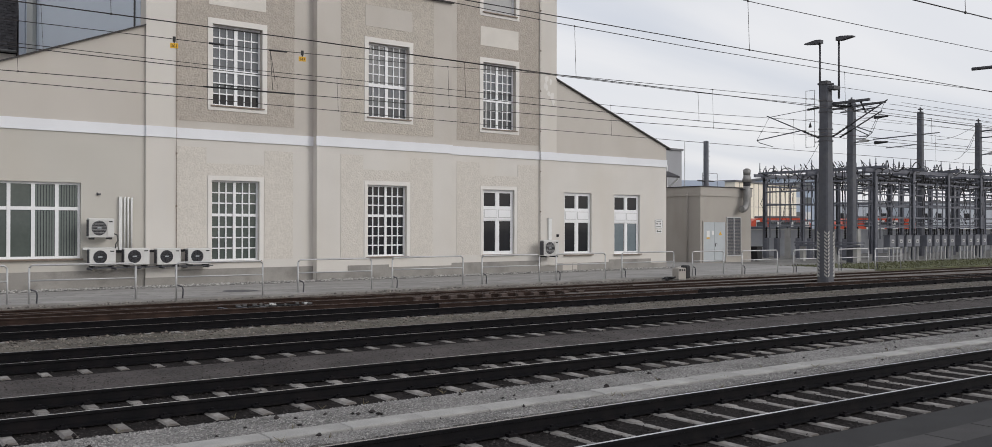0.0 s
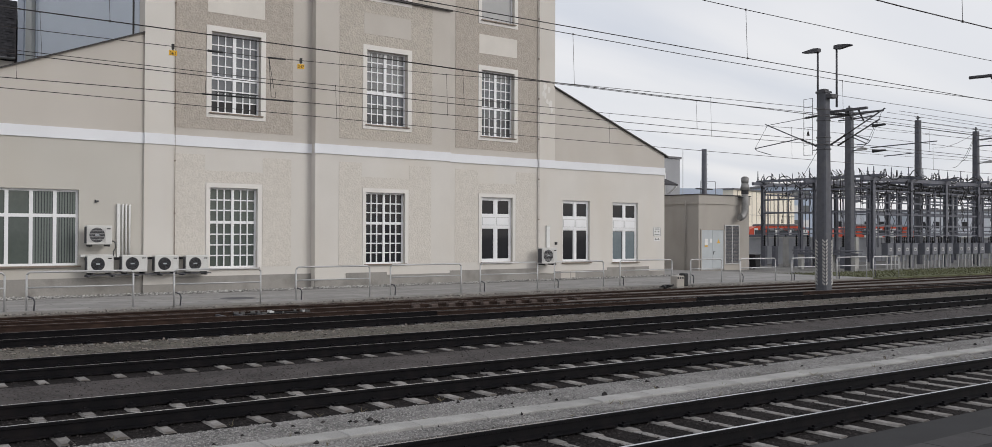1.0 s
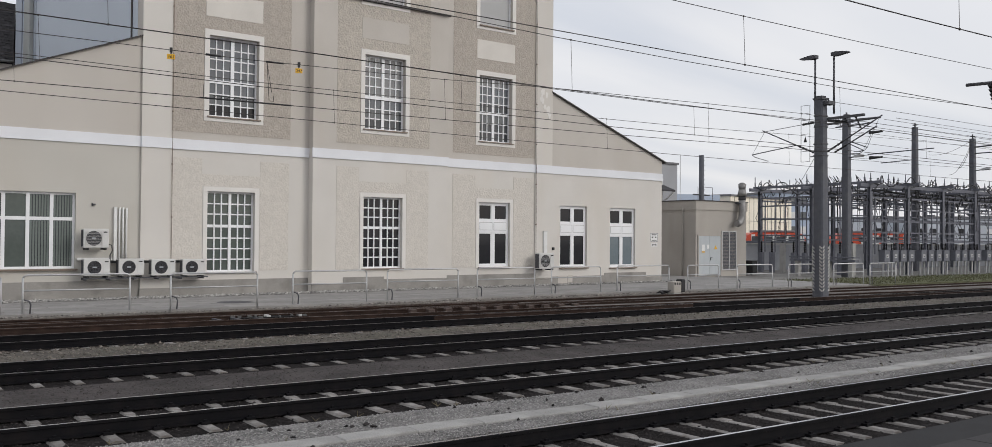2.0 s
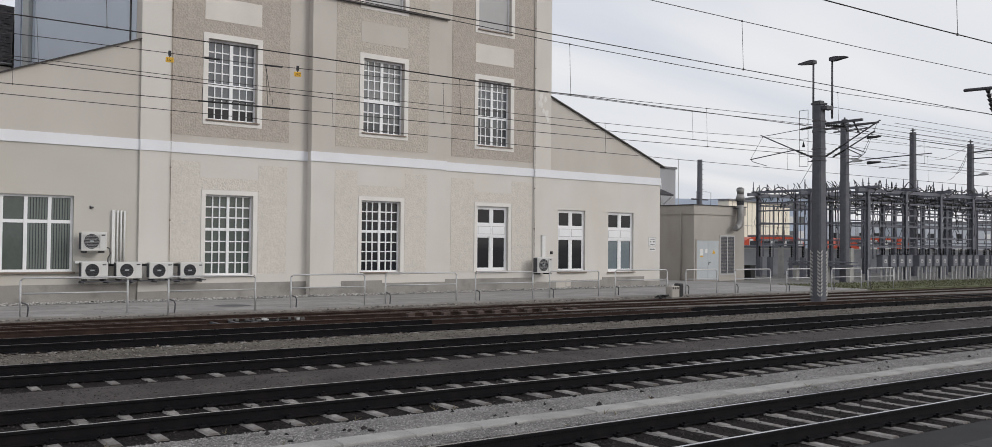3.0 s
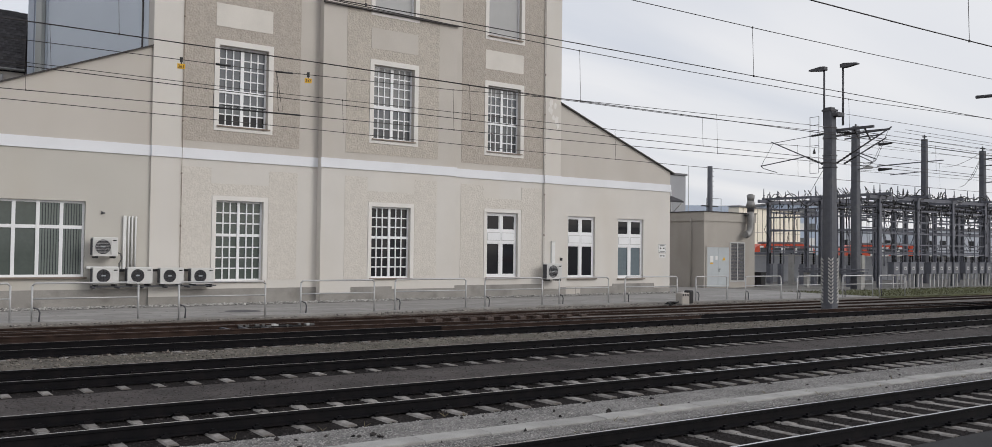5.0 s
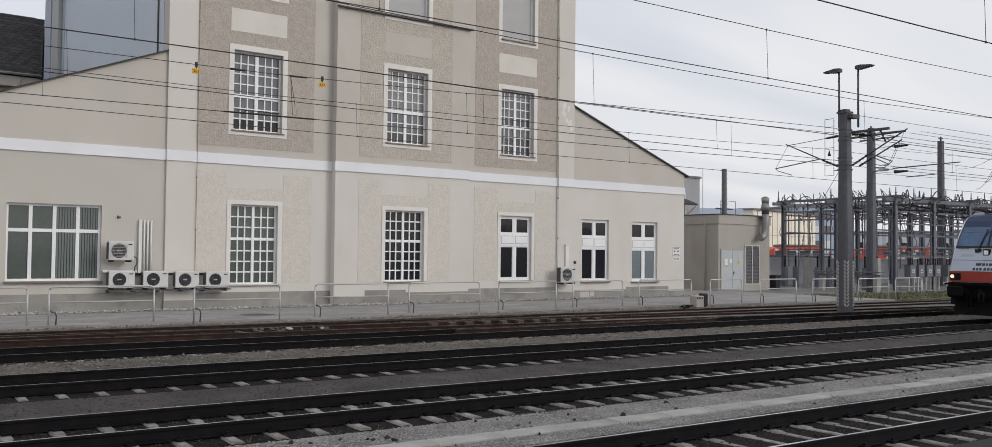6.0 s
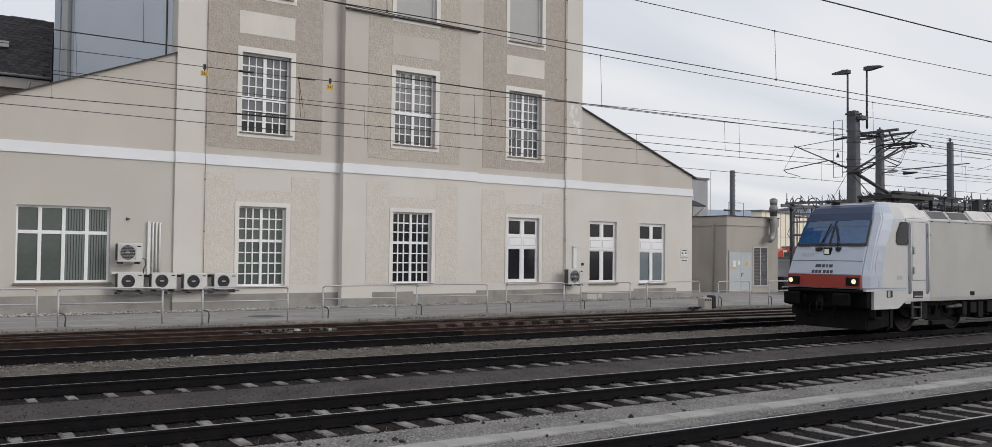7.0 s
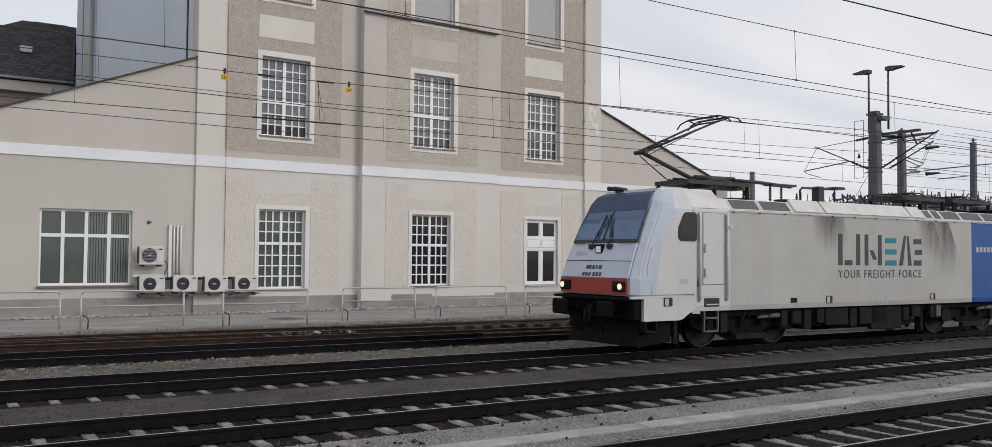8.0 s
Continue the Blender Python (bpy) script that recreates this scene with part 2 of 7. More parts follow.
def soot_material():
    """Soot that thins out in streaks: the paint shows through."""
    m = material("soot_smear", (0.12, 0.112, 0.10), 0.8, 0, 0.2, 3, 30, 0)
    n, l = m.node_tree.nodes, m.node_tree.links
    tc = n.new("ShaderNodeTexCoord")
    mp = n.new("ShaderNodeMapping")
    mp.inputs["Scale"].default_value = (7, 1, .8)
    nz = n.new("ShaderNodeTexNoise")
    nz.inputs["Scale"].default_value, nz.inputs["Detail"].default_value = 1.0, 4
    l.new(tc.outputs["Object"], mp.inputs[0])
    l.new(mp.outputs[0], nz.inputs["Vector"])
    sep = n.new("ShaderNodeSeparateXYZ")
    l.new(tc.outputs["Generated"], sep.inputs[0])
    edge = n.new("ShaderNodeMath"); edge.operation = 'PINGPONG'; edge.inputs[1].default_value = 0.5
    l.new(sep.outputs[0], edge.inputs[0])
    mul = n.new("ShaderNodeMath"); mul.operation = 'MULTIPLY'
    l.new(edge.outputs[0], mul.inputs[0]); l.new(sep.outputs[2], mul.inputs[1])
    mul2 = n.new("ShaderNodeMath"); mul2.operation = 'MULTIPLY'
    l.new(mul.outputs[0], mul2.inputs[0]); l.new(nz.outputs[0], mul2.inputs[1])
    rng = n.new("ShaderNodeMapRange")
    rng.inputs[1].default_value, rng.inputs[2].default_value = 0.02, 0.24
    rng.inputs[3].default_value, rng.inputs[4].default_value = 0.0, 0.62
    l.new(mul2.outputs[0], rng.inputs[0])
    l.new(rng.outputs[0], n["Principled BSDF"].inputs["Alpha"])
    return m


SOOT = soot_material()
LOGO_DARK = material("logo_dark_grey", (0.045, 0.05, 0.055), 0.45, 0, 0.05, 3, 30, 0)
LOGO_TEAL = material("logo_teal", (0.0, 0.22, 0.26), 0.45, 0, 0.05, 3, 30, 0)
PALE_BAR = material("pale_grey_lettering", (0.40, 0.43, 0.46), 0.5, 0, 0.05, 3, 30, 0)
WHEEL = material("wheel_steel", (0.018, 0.016, 0.0155), 0.6, 0.3, 0.2, 5, 50, 0.1, 0.002)


def glowing(name, color, strength):
    m = bpy.data.materials.new(name)
    m.use_nodes = True
    bs = m.node_tree.nodes["Principled BSDF"]
    bs.inputs["Base Color"].default_value = (0.8, 0.8, 0.75, 1)
    bs.inputs["Emission Color"].default_value = (*color, 1)
    bs.inputs["Emission Strength"].default_value = strength
    return m


DIM_LAMP = glowing("dim_lamp", (1.0, 0.9, 0.7), 0.08)
LAMP = glowing("lit_headlamp", (1.0, 0.74, 0.42), 0.8)


def lettering(words, size, mat, parent, at, name="lettering", label="", spacing=1.0):
    """Raised flat lettering in the built-in font, as a mesh; the text stands in its x-y plane."""
    cu = bpy.data.curves.new(name, 'FONT')
    cu.body, cu.size, cu.extrude = words, size, 0.002
    cu.align_x, cu.space_character = 'CENTER', spacing
    tmp = bpy.data.objects.new(name, cu)
    me = bpy.data.meshes.new_from_object(tmp)
    bpy.data.objects.remove(tmp)
    bpy.data.curves.remove(cu)
    me.materials.append(mat)
    return link_part(name, me, parent, label, at)




def box(bm, x0, x1, y0, y1, z0, z1, mi=0, bevel=0.0):
    vs = [bm.verts.new((x, y, z)) for x in (x0, x1) for y in (y0, y1) for z in (z0, z1)]
    fs = [bm.faces.new([vs[i] for i in f]) for f in
          ((0, 1, 3, 2), (4, 6, 7, 5), (0, 4, 5, 1), (2, 3, 7, 6), (0, 2, 6, 4), (1, 5, 7, 3))]
    for f in fs:
        f.material_index = mi
    if bevel:
        es = list({e for f in fs for e in f.edges})
        bmesh.ops.bevel(bm, geom=es, offset=bevel, segments=1, affect='EDGES')
    return vs


def boxes(*rows, bevel=0.0):
    bm = bmesh.new()
    for r in rows:
        box(bm, *r[:6], r[6] if len(r) > 6 else 0, bevel)
    return bm


def prism(bm, pts, axis, lo, hi, mi=0):
    """A polygon pts in the two other axes, pushed from lo to hi along axis."""
    def at(p, c):
        q = list(p)
        q.insert("xyz".index(axis), c)
        return q
    a = [bm.verts.new(at(p, lo)) for p in pts]
    b = [bm.verts.new(at(p, hi)) for p in pts]
    fs = [bm.faces.new(a), bm.faces.new(b[::-1])]
    k = len(pts)
    for i in range(k):
        fs.append(bm.faces.new((a[i], b[i], b[(i + 1) % k], a[(i + 1) % k])))
    for f in fs:
        f.material_index = mi
    bmesh.ops.recalc_face_normals(bm, faces=fs)
    return fs


def tube(bm, a, b, r0, r1=None, sides=8, mi=0, caps=True):
    a, b = Vector(a), Vector(b)
    r1 = r0 if r1 is None else r1
    d = (b - a).normalized()
    u = d.orthogonal().normalized()
    v = d.cross(u)
    ra, rb = [], []
    for i in range(sides):
        w = 2 * math.pi * i / sides
        o = u * math.cos(w) + v * math.sin(w)
        ra.append(bm.verts.new(a + o * r0))
        rb.append(bm.verts.new(b + o * r1))
    for i in range(sides):
        j = (i + 1) % sides
        f = bm.faces.new((ra[i], ra[j], rb[j], rb[i]))
        f.material_index = mi
        f.smooth = sides > 5
    if caps:
        for f in (bm.faces.new(ra[::-1]), bm.faces.new(rb)):
            f.material_index = mi


def pipe(bm, pts, r, sides=6, mi=0):
    """One bent tube through pts."""
    pts = [Vector(p) for p in pts]
    u, rings = None, []
    for i, p in enumerate(pts):
        d = (pts[min(i + 1, len(pts) - 1)] - pts[max(i - 1, 0)])
        if d.length < 1e-6:
            d = pts[i] - pts[i - 1]
        d.normalize()
        u = d.orthogonal() if u is None else u - d * u.dot(d)
        if u.length < 1e-4:
            u = d.orthogonal()
        u.normalize()
        v = d.cross(u)
        rings.append([bm.verts.new(p + (u * math.cos(2 * math.pi * k / sides) + v * math.sin(2 * math.pi * k / sides)) * r) for k in range(sides)])
    for a, b in zip(rings[:-1], rings[1:]):
        for k in range(sides):
            f = bm.faces.new((a[k], a[(k + 1) % sides], b[(k + 1) % sides], b[k]))
            f.material_index, f.smooth = mi, sides > 5
    for f in (bm.faces.new(rings[0][::-1]), bm.faces.new(rings[-1])):
        f.material_index = mi


def empty(name, at=None, parent=None):
    ob = new(name)
    ob.empty_display_size = 0.2
    if parent is not None:
        ob.parent = parent
    if at is not None:
        ob.matrix_basis = at
    return ob


def wall_grid(bm, x0, x1, z0, z1, y0, y1, holes, mi=0):
    """A wall from y0 to y1 with rectangular openings (x0, x1, z0, z1) that go through it."""
    xs = sorted({x0, x1, *[h[0] for h in holes], *[h[1] for h in holes]})
    zs = sorted({z0, z1, *[h[2] for h in holes], *[h[3] for h in holes]})
    xs = [x for x in xs if x0 <= x <= x1]
    zs = [z for z in zs if z0 <= z <= z1]
    nx, nz = len(xs) - 1, len(zs) - 1

    def solid(i, k):
        if not (0 <= i < nx and 0 <= k < nz):
            return False
        mx, mz = (xs[i] + xs[i + 1]) / 2, (zs[k] + zs[k + 1]) / 2
        return not any(h[0] < mx < h[1] and h[2] < mz < h[3] for h in holes)
    made = {}

    def v(i, k, y):
        if (i, k, y) not in made:
            made[i, k, y] = bm.verts.new((xs[i], y, zs[k]))
        return made[i, k, y]
    fs = []
    for i in range(nx):
        for k in range(nz):
            if not solid(i, k):
                continue
            for y in (y0, y1):
                fs.append(bm.faces.new((v(i, k, y), v(i + 1, k, y), v(i + 1, k + 1, y), v(i, k + 1, y))))
            for di, dk, p, q in ((-1, 0, (i, k), (i, k + 1)), (1, 0, (i + 1, k), (i + 1, k + 1)), (0, -1, (i, k), (i + 1, k)), (0, 1, (i, k + 1), (i + 1, k + 1))):
                if not solid(i + di, k + dk):
                    fs.append(bm.faces.new((v(*p, y0), v(*q, y0), v(*q, y1), v(*p, y1))))
    for f in fs:
        f.material_index = mi
    bmesh.ops.recalc_face_normals(bm, faces=fs)


TURN = math.degrees(-0.0429)   # the tracks run a little askew of the facade


def rails_at(s, n, z=0.0, turn=0.0):
    """A pose by metres along and across the tracks."""
    return pose(0, 0, 0, 0, 0, TURN) @ pose(s, n, z, 0, 0, turn)


# ---- ground ----
def sheet(name, rows, mat, label, category="ground", at=None):
    bm = boxes(*rows)
    return tagged(part(name, bm, mat, None, label, at), label, category, kind="structure")


ALONG = pose(0, 0, 0, 0, 0, TURN)
PAVE_Z = 0.05


def ground():
    bm = bmesh.new()
    box(bm, -900, 2500, -900, 2500, -0.9, -0.42)
    tagged(part("ground", bm, GROUND), "wide grey-brown ground under the station yard", "ground", kind="structure")
    # the yard bed, in strips across the tracks: (n0, n1, top, material)
    strips = [("ballast_bed", 6.35, 9.60, -0.197, BALLAST_DARK, "dark brown ballast bed under the nearest track"),
              ("gravel_strip", 9.60, 11.42, -0.17, GRAVEL_LIGHT, "light grey gravel strip between two tracks"),
              ("ballast_bed", 11.42, 14.05, -0.199, BALLAST_DARK, "dark ballast bed under the second track"),
              ("cinder_path", 14.05, 16.45, -0.19, DIRT, "trodden dark cinder path between tracks"),
              ("ballast_bed", 16.45, 19.15, -0.19, BALLAST_DARK, "dark ballast bed under the third track"),
              ("gravel_strip", 19.15, 21.65, -0.17, GRAVEL_SANDY, "pale gravel strip between two tracks"),
              ("ballast_bed", 21.65, 29.0, -0.20, BALLAST_RUSTY, "rusty brown ballast bed under the far tracks")]
    sheet("siding_fill", [(21, 420, 23.72, 29.0, -.3, -.085)], SIDING_FILL, "trodden pale gravel filling the sidings between their rails", "gravel", ALONG)
    for nm, n0, n1, z, m, lab in strips:
        sheet(nm, [(-60, 420, n0, n1, -0.43, z)], m, lab, "ballast", ALONG)


# ---- tracks ----
def rail_profile(h=0.172):
    return [(-0.075, -h), (0.075, -h), (0.075, -h + 0.012), (0.012, -h + 0.03), (0.010, -0.045), (0.036, -0.036),
            (0.036, -0.007), (0.029, -0.0012), (0.022, 0.0), (-0.022, 0.0), (-0.029, -0.0012), (-0.036, -0.007), (-0.036, -0.036), (-0.010, -0.045),
            (-0.012, -h + 0.03), (-0.075, -h + 0.012)]


def rail_bm(length, start=0.0):
    bm = bmesh.new()
    fs = prism(bm, rail_profile(), 'x', start, start + length)
    for f in fs:
        c = f.calc_center_median()
        f.material_index = 1 if c.z > -0.0004 else 0
    return bm


def sleeper_mesh(length=2.6):
    bm = bmesh.new()
    h = length / 2
    for sgn in (-1, 1):   # seats thicker than the waist
        prism(bm, [(-0.13, -0.37), (0.13, -0.37), (0.13, -0.24), (0.062, -0.172), (-0.062, -0.172), (-0.13, -0.24)],
              'y', sgn * 0.42, sgn * h)
    prism(bm, [(-0.12, -0.37), (0.12, -0.37), (0.12, -0.26), (0.056, -0.186), (-0.056, -0.186), (-0.12, -0.26)], 'y', -0.42, 0.42)
    me = bpy.data.meshes.new("sleeper")
    bm.to_mesh(me)
    bm.free()
    me.materials.append(SLEEPER)
    return me


SLEEPER_ME = None


def clip_bm(s0, count):
    """Rail fastenings: a ribbed plate, two bolts and curled clips at both rails of every sleeper."""
    bm = bmesh.new()
    for i in range(count):
        x = s0 + 0.6 * i
        for r in (-0.7525, 0.7525):
            for side in (-1, 1):
                y = r + side * 0.12
                box(bm, x - 0.06, x + 0.06, y - 0.045, y + 0.045, -0.17, -0.135)
                box(bm, x - 0.02, x + 0.02, y - 0.02, y + 0.02, -0.135, -0.108)
    return bm


def track(n, label, s0, s1, side, far_end, top=None, phase=0.0):
    global SLEEPER_ME
    if SLEEPER_ME is None:
        SLEEPER_ME = sleeper_mesh()
    t = empty("railway_track", rails_at(0, n))
    tagged(t, label, "railway track")
    for y in (-0.7525, 0.7525):
        part("rail", rail_bm(far_end - s0, s0), [side, top or RAIL_TOP], t, "", pose(0, y, 0))
    k = int((s1 - s0) / 0.6)
    for i in range(k):
        link_part("sleeper", SLEEPER_ME, t, "",
                  pose(s0 + phase + 0.6 * i + random.uniform(-.012, .012), random.uniform(-.02, .02), random.uniform(-.008, .004), 0, 0, random.uniform(-.5, .5)))
    part("rail_fastening", clip_bm(s0 + phase, k), RAIL_SIDE, t)["kind"] = "stuff"
    bm = bmesh.new()
    for i in range(int((far_end - s1) / 0.6)):
        x = s0 + phase + 0.6 * (k + i)
        box(bm, x - 0.1, x + 0.1, -1.3, 1.3, -0.3, -0.172)
    part("sleeper_row", bm, SLEEPER, t)["kind"] = "stuff"
    return t


# ---- facade numbers ----
FY = 35.5        # wing face
BAY = 35.1       # face of the projecting middle bay
BASE = 0.05

def window_unit(name, x0, x1, z0, z1, y, panes_x, panes_z, label, glass_mat, bar=0.05, sash=0.07, rows=None, mullion=0.09, transom=None, sill=True, depth=0.16):
    """A white window set back in its opening: frame, middle mullion, transom, glazing bars, panes and a sill."""
    w = empty(name, pose(x0, y + depth, z0))
    tagged(w, label, "window")
    W_, H_ = x1 - x0, z1 - z0
    part("window_frame", boxes((0, sash, 0, .07, 0, H_), (W_ - sash, W_, 0, .07, 0, H_), (sash, W_ - sash, 0, .07, 0, sash), (sash, W_ - sash, 0, .07, H_ - sash, H_)), WHITE_PVC, w)
    zt = (transom if transom is not None else 0.5) * H_
    cx = W_ / 2
    part("mullion", boxes((cx - mullion / 2, cx + mullion / 2, -.012, .06, sash, H_ - sash)), WHITE_PVC, w)
    part("transom", boxes((sash, cx - mullion / 2, -.008, .06, zt - mullion / 2, zt + mullion / 2), (cx + mullion / 2, W_ - sash, -.008, .06, zt - mullion / 2, zt + mullion / 2)), WHITE_PVC, w)
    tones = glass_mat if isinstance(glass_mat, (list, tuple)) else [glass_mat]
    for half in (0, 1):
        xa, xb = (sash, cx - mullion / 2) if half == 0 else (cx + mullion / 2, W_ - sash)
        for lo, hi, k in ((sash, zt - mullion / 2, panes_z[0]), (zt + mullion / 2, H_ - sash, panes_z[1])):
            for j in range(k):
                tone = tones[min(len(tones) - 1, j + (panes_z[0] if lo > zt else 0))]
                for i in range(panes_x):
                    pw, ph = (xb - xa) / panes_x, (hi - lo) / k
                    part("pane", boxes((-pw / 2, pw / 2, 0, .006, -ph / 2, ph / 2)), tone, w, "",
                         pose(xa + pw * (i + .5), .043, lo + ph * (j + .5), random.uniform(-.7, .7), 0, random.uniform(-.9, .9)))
            for i in range(1, panes_x):
                x = xa + (xb - xa) * i / panes_x
                part("glazing_bar", boxes((x - bar / 2, x + bar / 2, .005, .042, lo, hi)), WHITE_PVC, w)
            for j in range(1, k):
                z = lo + (hi - lo) * j / k
                part("glazing_bar", boxes((xa, xb, .009, .04, z - bar / 2, z + bar / 2)), WHITE_PVC, w)
    if sill:
        part("sill", boxes((-.08, W_ + .08, -depth - .10, .02, -.05, -.005)), SILL, w)
    return w


GW = {"a": (13.44, 15.39, 0.92, 4.07), "b": (20.15, 22.12, 0.98, 4.07), "c": (26.63, 28.53, 0.96, 4.05),
      "d": (31.84, 33.74, 0.86, 4.03), "e": (35.41, 37.36, 0.83, 4.01)}
UW = {"a": (13.46, 15.5, 7.0, 10.17), "b": (20.17, 22.24, 7.0, 10.22), "c": (26.62, 28.62, 6.96, 10.12)}
TOPW = {"a": (13.46, 15.5, 12.55, 15.4), "b": (20.17, 22.24, 12.55, 15.4), "c": (26.62, 28.62, 12.52, 15.4)}
LEFTW = (5.58, 8.66, 1.12, 3.82)


def main_building():
    b = empty("station_building", pose(0, 0, 0))
    tagged(b, "cream rendered three-bay station building with a white band and sloping wings", "building")
    TOP = 17.0
    bay_x = (17.75, 24.55)
    # walls, lower storey and upper storeys
    def wall(nm, x0, x1, z0, z1, y, holes, m):
        bm = bmesh.new()
        wall_grid(bm, x0, x1, z0, z1, y, FY + .5, holes)
        return part(nm, bm, m, b)
    wall("wing_wall", 2.2, 10.9, BASE - .4, 6.0, FY, [LEFTW], CREAM_WING)
    wall("wing_wall", 31.18, 39.48, BASE - .4, 6.0, FY, [GW["d"], GW["e"]], CREAM)
    bm = bmesh.new()
    prism(bm, [(2.2, 6.0), (10.9, 6.0), (10.9, 9.75), (2.2, 6.38)], 'y', FY, FY + .5)
    part("wing_gable", bm, CREAM_UP, b)
    bm = bmesh.new()
    prism(bm, [(31.18, 6.0), (39.48, 6.0), (39.48, 6.72), (31.18, 9.74)], 'y', FY, FY + .5)
    part("wing_gable", bm, CREAM_UP, b)
    part("wing_end_wall", boxes((38.98, 39.48, FY + .5, FY + 24, BASE - .4, 6.6)), CREAM, b)
    for xa, xb, k, y in ((10.9, bay_x[0], "a", FY - .03), (bay_x[1], 31.18, "c", FY - .03), (*bay_x, "b", BAY)):
        wall("bay_wall", xa, xb, BASE - .4, 6.0, y, [GW[k]], CREAM)
        wall("upper_bay_wall", xa, xb, 6.0, TOP, y, [UW[k], TOPW[k]], CREAM_UP)
    # tower sides and back, roofs
    part("tower_side_wall", boxes((30.68, 31.18, FY + .5, FY + 22, 0, TOP), (10.9, 11.4, FY + .5, FY + 22, 0, TOP), (11.4, 30.68, FY + 21.5, FY + 22, 0, TOP)), CREAM_UP, b)
    bm = bmesh.new()
    prism(bm, [(10.5, TOP), (31.6, TOP), (28, TOP + 3.2), (14, TOP + 3.2)], 'y', FY - .5, FY + 22.4)
    part("roof", bm, SLATE, b)
    bm = bmesh.new()
    prism(bm, [(2.0, 6.30), (10.9, 9.75), (10.9, 9.80), (2.0, 6.35)], 'y', FY - .12, FY + 24)
    part("wing_roof", bm, ZINC, b)
    bm = bmesh.new()
    prism(bm, [(39.75, 6.62), (39.75, 6.68), (31.18, 9.80), (31.18, 9.74)], 'y', FY - .12, FY + 24)
    part("wing_roof", bm, ZINC, b)
    # pilasters: corner strips
    pil = [(10.9, 12.0, FY - .10, FY - .03), (30.12, 31.22, FY - .10, FY - .03)]
    for x0, x1, y0, y1 in pil:
        part("pilaster", boxes((x0, x1, y0, y1, .35, 5.62), (x0, x1, y0, y1, 6.02, TOP)), CREAM, b)
    # white band
    z0, z1 = 5.62, 6.02
    part("band", boxes((2.2, 10.9, FY - .05, FY, z0, z1)), BAND_WHITE, b)
    part("band", boxes((10.9, 12.0, FY - .14, FY - .03, z0, z1), (12.0, bay_x[0], FY - .08, FY - .03, z0, z1)), BAND_WHITE, b)
    part("band", boxes((bay_x[0] - .04, bay_x[1] + .04, BAY - .05, BAY, z0, z1)), BAND_WHITE, b)
    part("band", boxes((bay_x[1], 30.12, FY - .08, FY - .03, z0, z1), (30.12, 31.22, FY - .14, FY - .03, z0, z1)), BAND_WHITE, b)
    part("band", boxes((31.22, 39.50, FY - .05, FY, z0, z1)), BAND_WHITE, b)
    # plinth
    for piece in ((2.2, 10.9, FY - .03, FY, -.35, .66), (10.88, 12.02, FY - .13, FY - .03, -.35, .35), (12.0, bay_x[0], FY - .07, FY - .03, -.35, .62)):
        part("plinth", boxes(piece), PLINTH, b)
    for piece in ((bay_x[0] - .02, 19.2, BAY - .03, BAY, -.35, .35), (19.2, 21.2, BAY - .03, BAY, -.35, .62), (21.2, bay_x[1] + .02, BAY - .03, BAY, -.35, .5)):
        part("plinth", boxes(piece), PLINTH, b)
    for piece in ((bay_x[1], 30.12, FY - .07, FY - .03, -.35, .60), (30.1, 31.24, FY - .13, FY - .03, -.35, .3), (31.2, 35.0, FY - .03, FY, -.35, .42), (35.0, 38.2, FY - .03, FY, -.35, .55), (38.2, 39.5, FY - .03, FY, -.35, .3)):
        part("plinth", boxes(piece), PLINTH, b)
    # roughcast fields and smooth surrounds, bay by bay: (key, left, right, face)
    for k, xl, xr, y in (("a", 12.04, 16.9, FY - .03), ("b", 18.85, 23.55, BAY), ("c", 25.1, 30.1, FY - .03)):
        g, u, t = GW[k], UW[k], TOPW[k]
        sw = .17
        # ground floor: two side fields and a lintel field
        f0, f1 = g[0] - .2, g[1] + .2
        f = bmesh.new()
        wall_grid(f, xl, xr - .05, .95, 5.32, y - .012, y, [(f0 - .02, f1 + .02, .95, g[3] + .2), (f0 - .02, f1 + .02, 4.72, 5.32)])
        part("pale_roughcast_field", f, ROUGH_PALE, b)
        part("window_surround", boxes((g[0] - sw, g[0], y - .03, y, g[2] - .05, g[3] + sw), (g[1], g[1] + sw, y - .03, y, g[2] - .05, g[3] + sw), (g[0], g[1], y - .03, y, g[3], g[3] + sw)), SURROUND, b)
        # upper floors: taupe field around surrounds and a smooth spandrel tablet
        f = bmesh.new()
        lo = 6.32
        wall_grid(f, xl, xr, lo, TOP - .5, y - .012, y, [(u[0] - .21, u[1] + .21, u[2] - .21, u[3] + .23), (u[0] - .16, u[1] + .16, 10.9, 11.82), (t[0] - .21, t[1] + .21, t[2] - .2, t[3] + .2)])
        part("taupe_roughcast_field", f, ROUGH_MID if k == "b" else ROUGH_TAUPE, b)
        for ww in (u, t):
            part("window_surround", boxes((ww[0] - .2, ww[0], y - .035, y, ww[2] - .2, ww[3] + .22), (ww[1], ww[1] + .2, y - .035, y, ww[2] - .2, ww[3] + .22), (ww[0], ww[1], y - .035, y, ww[3], ww[3] + .22), (ww[0], ww[1], y - .035, y, ww[2] - .2, ww[2] - .05)), SURROUND, b)
        part("spandrel_tablet", boxes((u[0] - .155, u[1] + .155, y - .02, y, 10.905, 11.815)), CREAM_UP if k == "b" else TABLET, b)
    # ledge across the middle bay
    part("ledge", boxes((bay_x[0] - .05, bay_x[1] + .05, BAY - .15, BAY - .036, 12.50, 12.56)), ZINC, b)
    # peeled paint on the corner strip: thin flakes of bare render
    random.seed(21)
